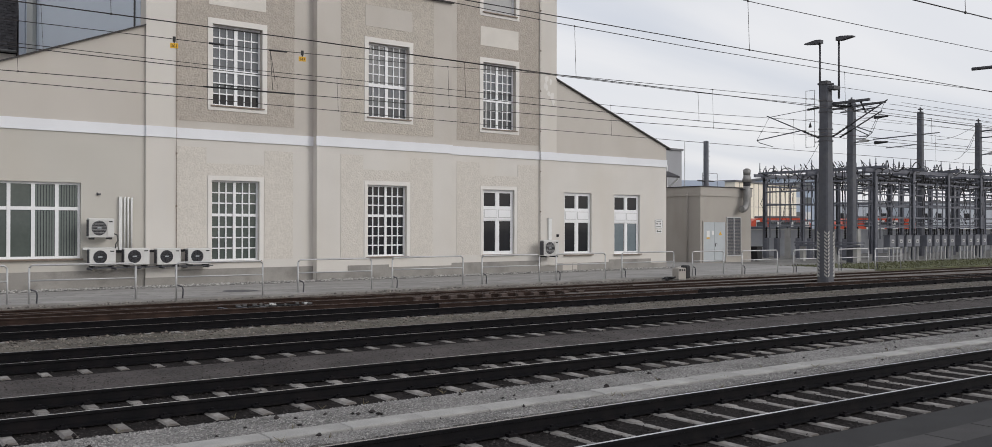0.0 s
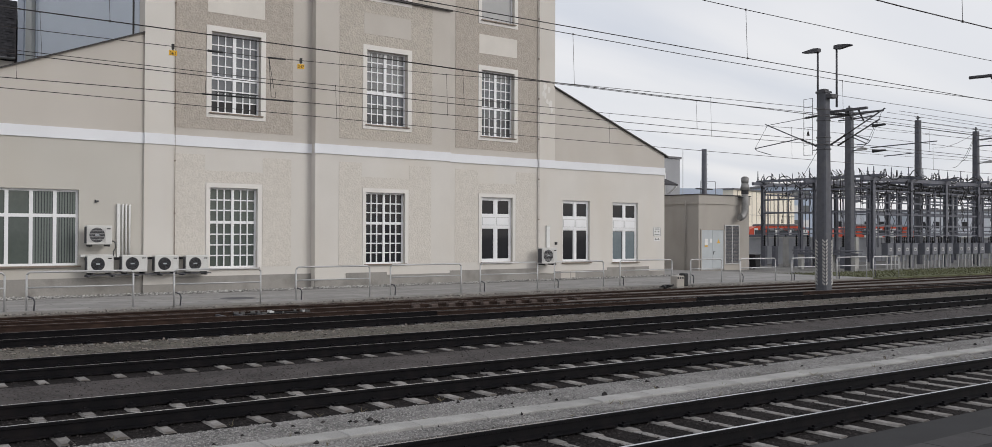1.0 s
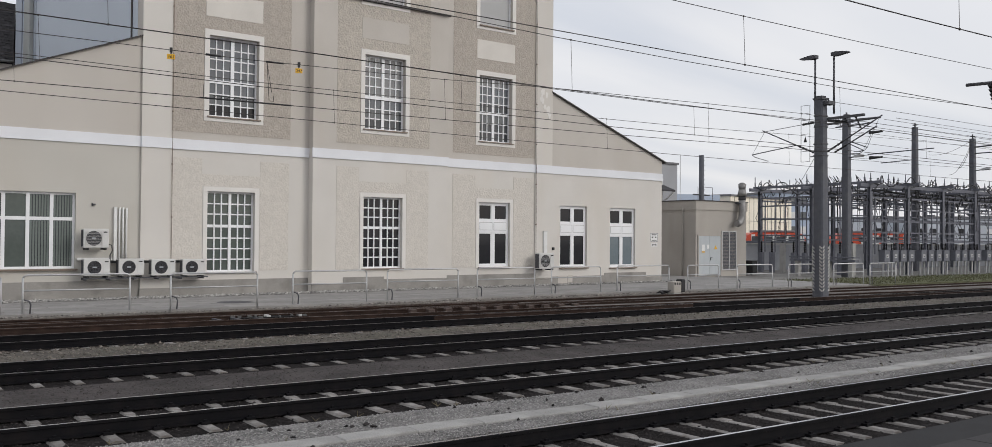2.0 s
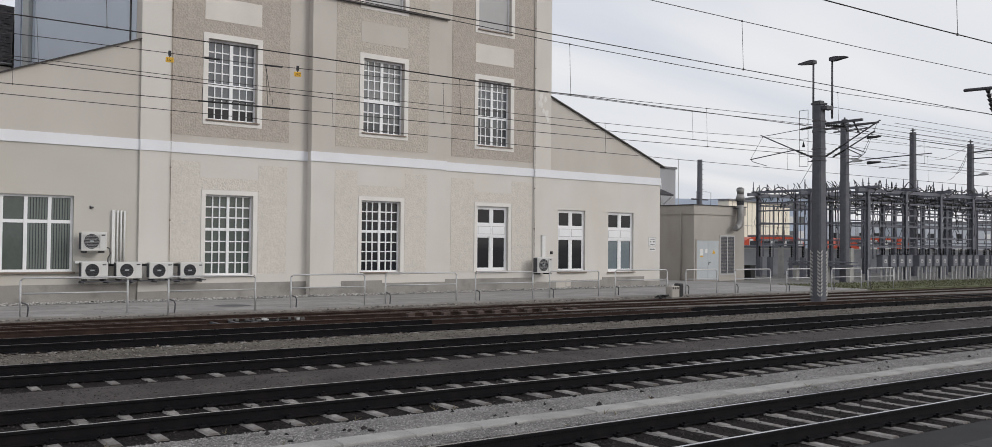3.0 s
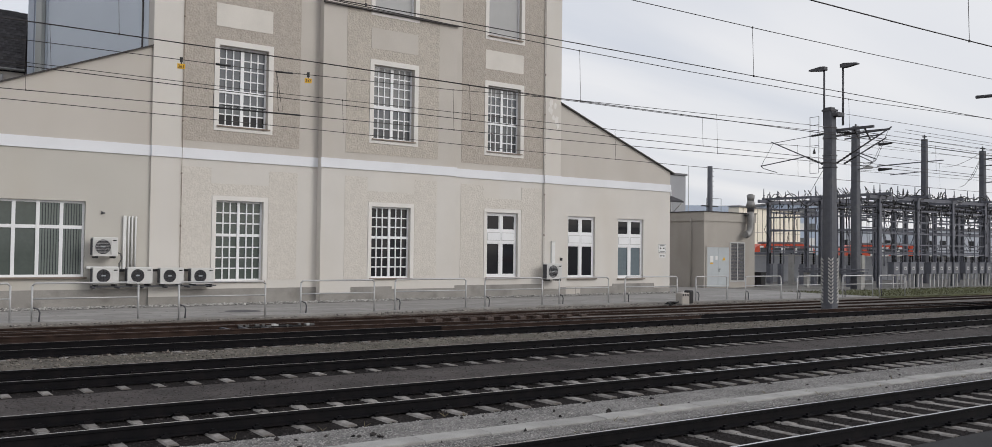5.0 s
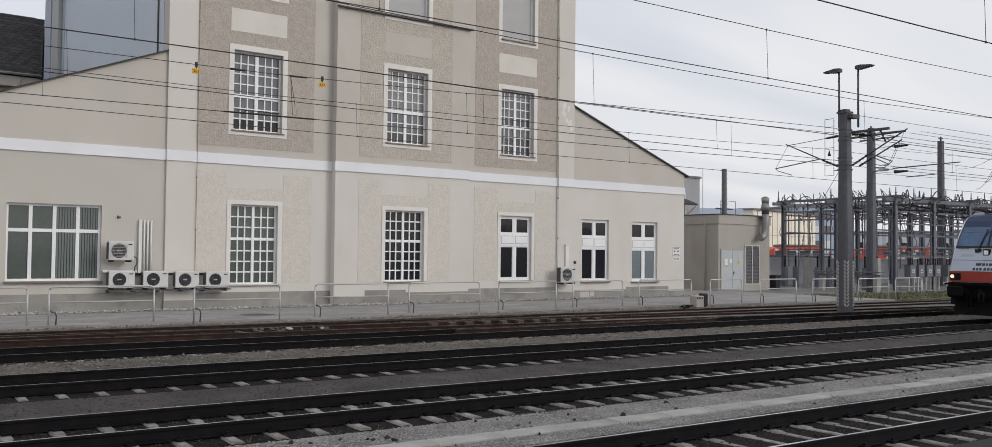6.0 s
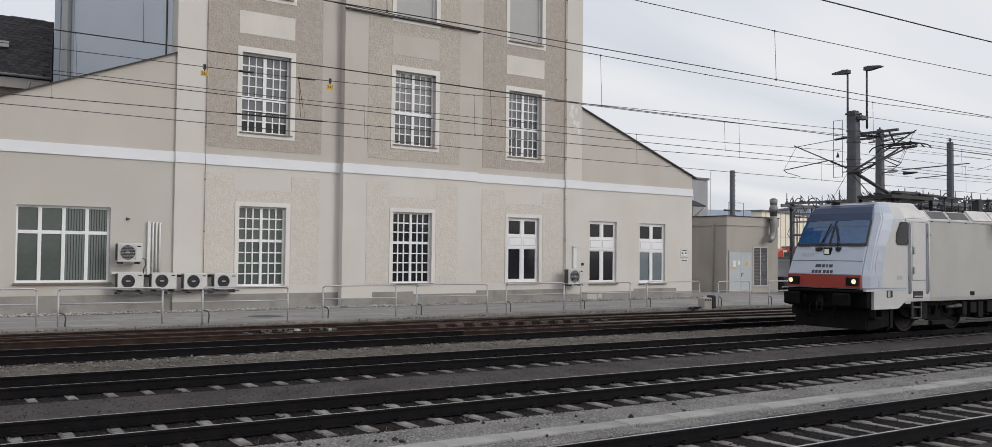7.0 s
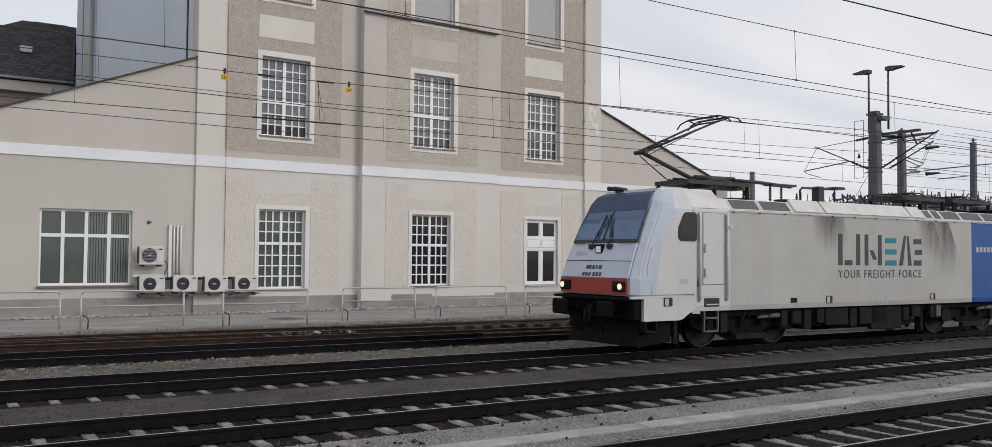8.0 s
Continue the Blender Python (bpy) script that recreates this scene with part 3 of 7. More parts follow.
    for k in range(9):
        x, z, r = random.uniform(30.35, 31.0), random.uniform(8.55, 9.7), random.uniform(.06, .2)
        bm = bmesh.new()
        prism(bm, [(x + r * random.uniform(.5, 1.1) * math.cos(a * .785), z + r * random.uniform(.7, 1.7) * math.sin(a * .785)) for a in range(8)], 'y', FY - .103 - k * .0012, FY - .09)
        part("peeled_patch", bm, SURROUND, b)
    # downpipe / lightning rods
    for x in (12.03, 30.13):
        bm = bmesh.new()
        tube(bm, (x, FY - .15, .3), (x, FY - .15, TOP), .009, None, 6)
        for z in range(1, 16, 2):
            box(bm, x - .02, x + .02, FY - .17, FY - .10, z, z + .06)
        part("lightning_rod_cable", bm, SILL, b)
    # rooms behind the panes, closed and dark
    part("inner_wall", boxes((2.3, 39, FY + 3.0, FY + 3.2, -.3, 6.0), (11.5, 30.6, FY + 3.0, FY + 3.2, 6.0, TOP), (2.3, 39, FY + .5, FY + 3, -.36, -.1), (11.5, 30.6, FY + .5, FY + 3, 5.9, 6.0)), CREAM_UP, b)
    return b


def windows():
    window_unit("barred_window", *GW["a"][:2], *GW["a"][2:], FY - .03, 3, (4, 3), "white small-paned window with drawn green-grey curtain", GLASS_GREEN, mullion=.11, transom=0.57)
    window_unit("barred_window", *GW["b"][:2], *GW["b"][2:], BAY, 3, (4, 3), "white small-paned window with dark glass", GLASS_DARK, mullion=.11, transom=0.57)
    for k, gl, top in (("c", GLASS_DARK, GLASS_DARK), ("d", GLASS_DARK, GLASS_DARK), ("e", GLASS_BLUE, GLASS_DARK)):
        casement(GW[k], FY - (.03 if k == "c" else 0), gl, top)
    for k in "abc":
        # pane tones from the bottom row up: painted sky reflection pales the upper rows
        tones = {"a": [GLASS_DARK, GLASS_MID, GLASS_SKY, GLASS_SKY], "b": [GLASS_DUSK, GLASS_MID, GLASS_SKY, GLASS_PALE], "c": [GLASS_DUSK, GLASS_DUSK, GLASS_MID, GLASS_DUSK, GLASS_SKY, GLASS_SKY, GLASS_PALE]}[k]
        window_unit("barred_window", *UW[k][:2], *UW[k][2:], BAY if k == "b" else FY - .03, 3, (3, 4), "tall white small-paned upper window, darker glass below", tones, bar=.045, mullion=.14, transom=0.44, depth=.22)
        t = TOPW[k]
        y = BAY if k == "b" else FY - .03
        w = empty("blind_window", pose(t[0], y + .16, t[2]))
        tagged(w, "upper window with a closed grey roller blind", "window")
        part("window_frame", boxes((0, .07, 0, .07, 0, 3), (t[1] - t[0] - .07, t[1] - t[0], 0, .07, 0, 3), (.07, t[1] - t[0] - .07, 0, .07, 0, .07)), WHITE_PVC, w)
        part("blind", boxes((.07, t[1] - t[0] - .07, .03, .05, .07, 3)), BLIND, w)
        part("sill", boxes((-.05, t[1] - t[0] + .05, -.28, .02, -.05, -.005)), SILL, w)
    # wide four-light window of the wing
    x0, x1, z0, z1 = LEFTW
    w = empty("wide_window", pose(x0, FY + .14, z0))
    tagged(w, "wide white four-light window with grey-green vertical blinds", "window")
    W_, H_ = x1 - x0, z1 - z0
    part("window_frame", boxes((0, .08, 0, .07, 0, H_), (W_ - .08, W_, 0, .07, 0, H_), (.08, W_ - .08, 0, .07, 0, .08), (.08, W_ - .08, 0, .07, H_ - .08, H_)), WHITE_PVC, w)
    zt = H_ * .655
    for i in (1, 2, 3):
        x = W_ * i / 4
        part("mullion", boxes((x - .06, x + .06, -.01, .06, .08, H_ - .08)), WHITE_PVC, w)
    for i in range(4):
        xa, xb = W_ * i / 4 + (.08 if i == 0 else .06), W_ * (i + 1) / 4 - (.08 if i == 3 else .06)
        part("transom", boxes((xa, xb, -.006, .06, zt - .06, zt + .06)), WHITE_PVC, w)
        for lo, hi in ((.08, zt - .06), (zt + .06, H_ - .08)):
            part("pane", boxes((xa, xb, .03, .036, lo, hi)), GLASS_DUSK if i in (2, 3) else GLASS_GREEN, w)
            if i in (2, 3):
                pitch = (xb - xa) / 7
                for j in range(7):
                    part("blind_slat", boxes((-pitch * .36, pitch * .36, -.002, .002, lo + .01, hi - .01)), CURTAIN, w, "",
                         pose(xa + pitch * (j + .5), .018, 0, 0, 0, random.uniform(8, 20)))
    part("sill", boxes((-.06, W_ + .06, -.26, .02, -.07, -.01)), SILL, w)


def casement(g, y, gl, top):
    """A white two-leaf window: small lights above, a panelled rail, tall lights below."""
    w = empty("casement_window", pose(g[0], y + .12, g[2]))
    tagged(w, "white two-leaf window with a panelled middle rail", "window")
    W_, H_ = g[1] - g[0], g[3] - g[2]
    fr = .10
    part("window_frame", boxes((0, fr, 0, .09, 0, H_), (W_ - fr, W_, 0, .09, 0, H_), (fr, W_ - fr, 0, .09, 0, fr), (fr, W_ - fr, 0, .09, H_ - fr, H_)), WHITE_PVC, w)
    cx = W_ / 2
    za, zb = H_ * .53, H_ * .73
    part("middle_rail", boxes((fr, W_ - fr, -.02, .08, za, zb)), WHITE_PVC, w)
    for xa, xb in ((fr + .06, cx - .06), (cx + .06, W_ - fr - .06)):
        part("rail_panel", boxes((xa, xb, -.035, -.02, za + .14, zb - .14)), WHITE_PVC, w)
        part("groove", boxes((xa - .025, xb + .025, -.024, -.019, za + .115, zb - .115)), GALV, w)
    part("mullion", boxes((cx - .09, cx + .09, -.01, .085, fr, za), (cx - .09, cx + .09, -.01, .085, zb, H_ - fr)), WHITE_PVC, w)
    for lo, hi in ((fr, za), (zb, H_ - fr)):
        for xa, xb in ((fr, cx - .09), (cx + .09, W_ - fr)):
            part("sash", boxes((xa, xa + .04, .01, .06, lo, hi), (xb - .04, xb, .01, .06, lo, hi), (xa + .04, xb - .04, .01, .06, lo, lo + .05), (xa + .04, xb - .04, .01, .06, hi - .05, hi)), WHITE_PVC, w)
            part("pane", boxes((xa + .04, xb - .04, .035, .042, lo + .05, hi - .05)), top if lo > za else gl, w)
            part("seal", boxes((xa + .04, xa + .055, .02, .035, lo + .05, hi - .05), (xb - .055, xb - .04, .02, .035, lo + .05, hi - .05), (xa + .055, xb - .055, .02, .035, hi - .065, hi - .05)), BLACK, w)
    part("sill", boxes((-.05, W_ + .05, -.24, .0, -.06, -.01)), SILL, w)


def pavement():
    # its edge wanders with the row of barriers
    edge = [(-60, 29.12), (5, 29.12), (9, 29.0), (12, 28.98), (14, 29.1), (17.5, 29.5), (21, 29.62), (26, 29.8), (30, 29.8), (33, 29.5), (36, 29.2), (39, 28.9), (45, 28.85)]
    bm = bmesh.new()
    prism(bm, edge + [(45, 60), (-60, 60)], 'z', -.43, PAVE_Z)
    tagged(part("pavement", bm, PAVING, None, "", ALONG), "pale grey pavement between the tracks and the building", "pavement", kind="structure")
    bm = bmesh.new()
    prism(bm, [(s, n + .002) for s, n in edge] + [(s, 28.5) for s, n in edge[::-1]], 'z', -.43, -.02)
    tagged(part("verge", bm, VERGE, None, "", ALONG), "dirty gravel verge between pavement and rusty track", "verge", kind="structure")
    # long pale slabs laid along the pavement, one by one
    p = empty("paving_slabs", ALONG.copy())
    tagged(p, "rows of worn pale grey paving slabs before the building", "paving", kind="structure")
    bm = boxes((0, 1.385, 0, .635, -.05, 0), bevel=.005)
    me = bpy.data.meshes.new("paving_slab")
    bm.to_mesh(me)
    bm.free()
    me.materials.append(PAVING_SLAB)

    def edge_at(s):
        for (s0, n0), (s1, n1) in zip(edge[:-1], edge[1:]):
            if s0 <= s <= s1:
                return n0 + (n1 - n0) * (s - s0) / (s1 - s0)
        return 29.0
    for r in range(8):
        for i in range(31):
            s, n = .6 + i * 1.4 + (.7 if r % 2 else 0), 29.16 + r * .65
            if n < max(edge_at(s), edge_at(s + 1.4)) + .03 or n + .7 > 34.0 + s * .0429 - .05:
                continue
            link_part("paving_slab", me, p, "", pose(s, n, PAVE_Z + .008 + random.uniform(-.002, .002), random.uniform(-.25, .25), random.uniform(-.1, .1), random.uniform(-.15, .15)))
    sheet("yard_gravel", [(45.0, 420, 34.5, 120, -.43, .02)], YARD_GRAVEL, "grey gravel ground of the switchyard", "gravel", ALONG)
    bm_slabs()
    sheet("grass", [(45.0, 420, 28.85, 34.5, -.43, .02)], GRASS, "patchy short grass beside the substation", "grass", ALONG)
    sheet("platform", [(-60, 420, -8, 6.5, -.43, -.10)], PLATFORM, "dark asphalt of the low platform", "platform", ALONG)
    e = empty("edge_strip", ALONG.copy())
    tagged(e, "narrow strip of pale concrete kerb stones between the tracks", "edging", kind="structure")
    bm = boxes((0, .992, 0, .35, -.25, 0), bevel=.012)
    me = bpy.data.meshes.new("kerb_stone")
    bm.to_mesh(me)
    bm.free()
    me.materials.append(KERB)
    for i in range(110):
        link_part("kerb_stone", me, e, "", pose(-6 + i, 10.03 + random.uniform(-.008, .008), -.135 + random.uniform(-.006, .006), random.uniform(-.6, .6), random.uniform(-.25, .25), random.uniform(-.3, .3)))


def bm_slabs():
    """Pale slabs set in the platform asphalt, one by one."""
    p = empty("slab_row", ALONG.copy())
    tagged(p, "row of grey concrete slabs along the platform", "paving", kind="structure")
    bm = boxes((0, .985, 0, .46, -.06, 0), bevel=.006)
    me = bpy.data.meshes.new("slab")
    bm.to_mesh(me)
    bm.free()
    me.materials.append(SLAB)
    for i in range(26):
        link_part("slab", me, p, "", pose(1.1 + i * 1.0, 5.40, -.093 + random.uniform(-.004, .004), random.uniform(-.3, .3), random.uniform(-.3, .3), random.uniform(-.2, .2)))


KERB = material("kerb_stone_concrete", (0.31, 0.305, 0.295), 0.9, 0, 0.15, 2.5, 50, 0.3, 0.005, per_piece=0.10,
                stain=(0.20, 0.195, 0.185), stain_amt=0.6, stain_scale=1.8)
SLAB = material("grey_paving_slab", (0.042, 0.040, 0.041), 0.9, 0, 0.2, 2, 50, 0.3, 0.004, per_piece=0.15)
PAVING_SLAB = material("worn_paving_slab", (0.272, 0.264, 0.256), 0.9, 0, 0.12, 1.5, 50, 0.25, 0.004, per_piece=0.13,
                       stain=(0.19, 0.18, 0.17), stain_amt=0.6, stain_scale=1.2)
VERGE = material("dirty_verge", (0.15, 0.135, 0.12), 0.95, 0, 0.4, 1.2, 18, 0.9, 0.03, stain=(0.17, 0.155, 0.135), stain_amt=0.6, stain_scale=0.9)
YARD_GRAVEL = material("yard_gravel", (0.17, 0.165, 0.155), 0.95, 0, 0.3, 0.6, 15, 0.6, 0.02)


def hand_barrier(s, n, length, z=PAVE_Z):
    b = empty("pipe_barrier", rails_at(s, n, z))
    tagged(b, "grey galvanised tube barrier at the pavement edge", "barrier", "barriers along the pavement")
    h, r = 1.10, .029
    bm = bmesh.new()
    pipe(bm, [(0, 0, h - .08), (.08, 0, h), (length - .08, 0, h), (length, 0, h - .08)], r)
    part("top_tube", bm, GALV, b)
    bm = bmesh.new()
    tube(bm, (0, 0, h * .60), (length, 0, h * .60), r * .8)
    part("middle_tube", bm, GALV, b)
    for x in (0, length):
        bm = bmesh.new()
        tube(bm, (x, 0, -.05), (x, 0, h - .08), r)
        part("post", bm, GALV, b)
    bm = bmesh.new()
    pipe(bm, [(.0, 0, .42), (.17, 0, .36), (.21, 0, .26), (.19, 0, .0)], .022)
    part("brace", bm, STEEL_DARK, b)
    return b


BARRIERS = [(1.2, 3.9), (4.45, 7.35), (8.5, 11.25), (12.6, 15.35), (16.4, 19.45), (20.4, 23.2), (24.2, 26.9), (28.0, 31.2), (32.0, 34.1), (35.0, 37.6), (38.4, 40.9), (42.0, 44.6), (45.2, 47.6)]


def shed():
    x, y, z = 45.87, 38.41, BASE
    b = empty("switch_house", pose(x, y, z))
    tagged(b, "small grey-brown rendered flat-roofed switch house", "building")
    part("wall", boxes((0, 5.07, 0, 8, -.3, 4.2)), SHED, b)
    part("parapet", boxes((-.06, 5.13, -.06, 8.06, 4.2, 4.76)), SHED, b, "lighter rendered parapet")
    part("coping", boxes((-.1, 5.17, -.1, 8.1, 4.76, 4.82)), ZINC, b)
    d = part("door", boxes((.25, 1.31, -.04, 0, .05, 2.55), (1.33, 2.39, -.04, 0, .05, 2.55)), DOOR_GREY, b, "pale grey double steel door")
    part("door_frame", boxes((.17, .25, -.06, 0, .0, 2.63), (2.39, 2.47, -.06, 0, .0, 2.63), (.25, 2.39, -.06, 0, 2.55, 2.63)), SHED, b)
    part("handle", boxes((1.40, 1.52, -.09, -.04, 1.15, 1.19), (1.38, 1.42, -.06, -.04, 1.0, 1.2)), BLACK, d)
    lv = part("louvre_frame", boxes((2.52, 2.6, -.05, 0, .35, 2.9), (3.93, 4.01, -.05, 0, .35, 2.9), (2.6, 3.93, -.05, 0, .35, .43), (2.6, 3.93, -.05, 0, 2.82, 2.9), (3.22, 3.3, -.05, 0, .43, 2.82)), GALV, b)
    for i in range(26):
        zz = .45 + i * .092
        bm = bmesh.new()
        prism(bm, [(-.04, zz), (-.035, zz), (-.005, zz + .07), (-.01, zz + .07)], 'x', 2.6, 3.93)
        part("louvre_slat", bm, STEEL_DARK, lv)
    return b


SHED = material("shed_render", (0.40, 0.372, 0.338), 0.9, 0, 0.05, 0.6, 40, 0.15, 0.004, stain=(0.30, 0.27, 0.23), stain_amt=0.35, stain_scale=0.8, streak=0.6)
DOOR_GREY = material("pale_grey_door_paint", (0.45, 0.48, 0.50), 0.5, 0, 0.04, 2, 30, 0.03, 0.002)

# ---- overhead line ----
def track_point(s, n, z):
    return ALONG @ Vector((s, n, z))


def wire(name, pts, r, label, droppers=(), lower=None):
    """A wire through (s, n, z) points, straight between them."""
    w = empty(name, ALONG.copy())
    tagged(w, label, "overhead wire")
    bm = bmesh.new()
    pipe(bm, pts, r, 5)
    part("wire_strand", bm, WIRE, w)
    if lower:
        bm = bmesh.new()
        pipe(bm, lower, r * 1.1, 5)
        part("contact_strand", bm, WIRE, w)

        def on(line, s):
            for a, b in zip(line[:-1], line[1:]):
                if a[0] <= s <= b[0]:
                    k = (s - a[0]) / (b[0] - a[0])
                    return tuple(p + (q - p) * k for p, q in zip(a, b))
            return line[-1]
        for s in droppers:
            bm = bmesh.new()
            a, b = on(pts, s), on(lower, s + .05)
            tube(bm, a, b, .005, None, 4)
            for c in (a, b):
                box(bm, c[0] - .014, c[0] + .014, c[1] - .012, c[1] + .012, c[2] - .02, c[2] + .02)
            part("dropper", bm, WIRE, w)
    return w


def sag(n, s_list, z_list):
    return [(s, n, z) for s, z in zip(s_list, z_list)]


def overhead():
    wire("catenary_wire", sag(12.93, (-20, 0, 12, 16, 20, 26, 45, 80, 160), (7.6, 7.2, 7.02, 7.0, 7.0, 7.05, 7.5, 7.0, 7.4)), .008, "dark catenary wire pair over the second track",
         (6.5, 15.6, 33), sag(12.93, (-20, 8, 16, 26, 160), (6.03, 6.02, 5.98, 5.95, 5.95)))
    wire("catenary_wire", sag(17.85, (-20, 0, 6, 11, 14.4, 19, 26.7, 35.4, 60, 160), (8.0, 7.7, 7.5, 7.36, 7.27, 7.21, 7.2, 7.38, 7.2, 7.4)), .0095, "dark catenary wire pair over the locomotive's track",
         (4.0, 15.0, 26.2, 37), sag(17.85, (-20, 2.6, 8, 14.4, 19, 160), (6.13, 6.12, 6.08, 6.0, 6.0, 6.0)))
    wire("catenary_wire", sag(22.85, (-20, 3.3, 10, 15, 18.4, 24.1, 34, 60, 160), (7.3, 7.2, 7.15, 7.08, 7.02, 7.02, 7.15, 7.1, 7.2)), .0095, "dark catenary wire pair over a siding",
         (3.7, 15.0, 24.9, 40, 52), sag(22.85, (-20, 3.3, 8.6, 15, 20.6, 30.8, 160), (6.25, 6.2, 6.12, 6.06, 6.02, 6.05, 6.0)))
    up = [(-20, 26.2, 7.3), (3.6, 25.01, 7.21), (9.3, 24.71, 7.14), (15.3, 24.39, 7.2), (19.5, 24.17, 7.33), (26, 23.82, 7.4), (31.8, 23.52, 7.46), (70, 22.9, 7.4), (160, 22.85, 7.4)]
    lo = [(-20, 26.2, 6.0), (3.2, 25.03, 5.99), (10.4, 24.65, 5.98), (15.5, 24.38, 5.96), (21.7, 24.05, 5.95), (31.8, 23.52, 6.0), (70, 22.9, 6.0)]
    x = wire("turnout_catenary_wire", up, .0095, "dark catenary wire pair crossing between the sidings", (3.5, 15.4, 26.7), lo)
    # section insulator, its strain pieces and a jumper
    bm = bmesh.new()
    tube(bm, (7.95, 24.78, 5.985), (10.5, 24.65, 5.98), .022, None, 6)
    for k in range(7):
        s = 8.3 + k * .18
        tube(bm, (s, 24.76, 5.99), (s + .10, 24.76, 6.08), .012, None, 5)
    tube(bm, (8.3, 24.76, 6.07), (9.5, 24.70, 6.05), .012, None, 5)
    tube(bm, (8.05, 24.76, 5.99), (8.05, 24.76, 6.35), .008, None, 4)
    part("section_insulator", bm, BLACK, x)
    bm = bmesh.new()
    tube(bm, (8.1, 24.77, 7.155), (8.5, 24.75, 7.15), .03, None, 6)
    tube(bm, (9.75, 24.69, 7.14), (10.25, 24.66, 7.14), .025, None, 6)
    part("strain_insulator", bm, BLACK, x)
    bm = bmesh.new()
    pipe(bm, [(9.78, 24.69, 7.14), (9.85, 24.68, 6.05), (9.98, 24.68, 6.05), (9.98, 24.68, 6.2)], .008, 4)
    pipe(bm, [(9.78, 24.69, 7.14), (9.92, 24.68, 6.3)], .008, 4)
    part("jumper_cable", bm, WIRE, x)
    wire("catenary_wire", sag(27.2, (-20, 4, 10.2, 19.6, 24.5, 30, 36.7, 60, 160), (7.2, 7.05, 6.98, 7.01, 7.02, 7.08, 7.25, 7.1, 7.2)), .0095, "dark catenary wire pair over the pavement-side siding",
         (1.5, 13.0, 24.7, 36.0, 48), sag(27.2, (-20, 3.4, 12.3, 19.6, 36.7, 160), (6.08, 6.04, 5.96, 5.88, 5.83, 5.9)))
    wire("catenary_wire", sag(8.07, (-20, 0, 12, 20, 40, 160), (7.3, 7.1, 6.9, 6.9, 7.2, 7.2)), .0095, "dark catenary wire pair over the platform track",
         (6, 15.1, 24), sag(8.07, (-20, 13.5, 17, 160), (5.78, 5.78, 5.8, 5.8)))
    # feeder cables far behind the big mast
    for n, z, r in ((32.4, 9.95, .012), (33.2, 9.95, .012), (34.6, 9.95, .012), (36.5, 9.95, .012), (38, 9.95, .012), (24.4, 8.35, .010)):
        w = empty("feeder_cable", ALONG.copy())
        tagged(w, "dark feeder cable running to the masts", "cable")
        bm = bmesh.new()
        pipe(bm, [(34.6 if n < 30 else 53.35, n, z), (75, n, z - .1), (200, n, z + .1)], r, 5)
        part("cable_strand", bm, WIRE, w)
    # number plates of the line sections
    for s, n, z, num in ((7.2, 24.82, 7.06, "361"), (10.7, 24.63, 7.05, "347")):
        g = empty("wire_sign", rails_at(s, n, z, -8))
        tagged(g, "small yellow plate hanging from the wire, number " + num, "sign")
        part("plate", boxes((-.10, .10, -.006, .006, -.135, 0), bevel=.003), YELLOW, g)
        lettering(num, .115, INK, g, pose(0, -.009, -.11, 90, 0, 0), "number")
        part("hanger", boxes((-.015, .015, -.01, .01, 0, .12), (-.035, .035, -.02, .02, .04, .17)), BLACK, g)


def insulator(bm, a, b, r=.055):
    a, b = Vector(a), Vector(b)
    k = 5
    for i in range(k):
        tube(bm, a.lerp(b, (i + .1) / k), a.lerp(b, (i + .75) / k), r, r * .6, 8)
    tube(bm, a, b, r * .5, None, 6)


def tapered_mast(m, h, w0, w1, name="mast_column", z0=-.3):
    bm = bmesh.new()
    c = .28
    rings = []
    for z, w in ((z0, w0), (h, w1)):
        pts = []
        for sx, sy in ((-1, -1), (1, -1), (1, 1), (-1, 1)):
            a, b = (sx * w / 2, sy * w / 2 * (1 - c)), (sx * w / 2 * (1 - c), sy * w / 2)
            pts += [a, b] if sx * sy > 0 else [b, a]
        rings.append([bm.verts.new((*p, z)) for p in pts])
    n = len(rings[0])
    for i in range(n):
        bm.faces.new((rings[0][i], rings[0][(i + 1) % n], rings[1][(i + 1) % n], rings[1][i]))
    bm.faces.new(rings[0][::-1])
    bm.faces.new(rings[1])
    bmesh.ops.recalc_face_normals(bm, faces=bm.faces[:])
    return part(name, bm, MAST_GREY, m)


def collar(m, z, w, h=.10):
    return part("collar", boxes((-w, w, -w, w, z, z + h), bevel=.02), STEEL_DARK, m)


STRIPE_B = material("black_warning_paint", (0.03, 0.03, 0.032), 0.6, 0, 0.1, 4, 40, 0.03, 0.002)
STRIPE_W = material("white_warning_paint", (0.45, 0.44, 0.42), 0.6, 0, 0.1, 4, 40, 0.03, 0.002)


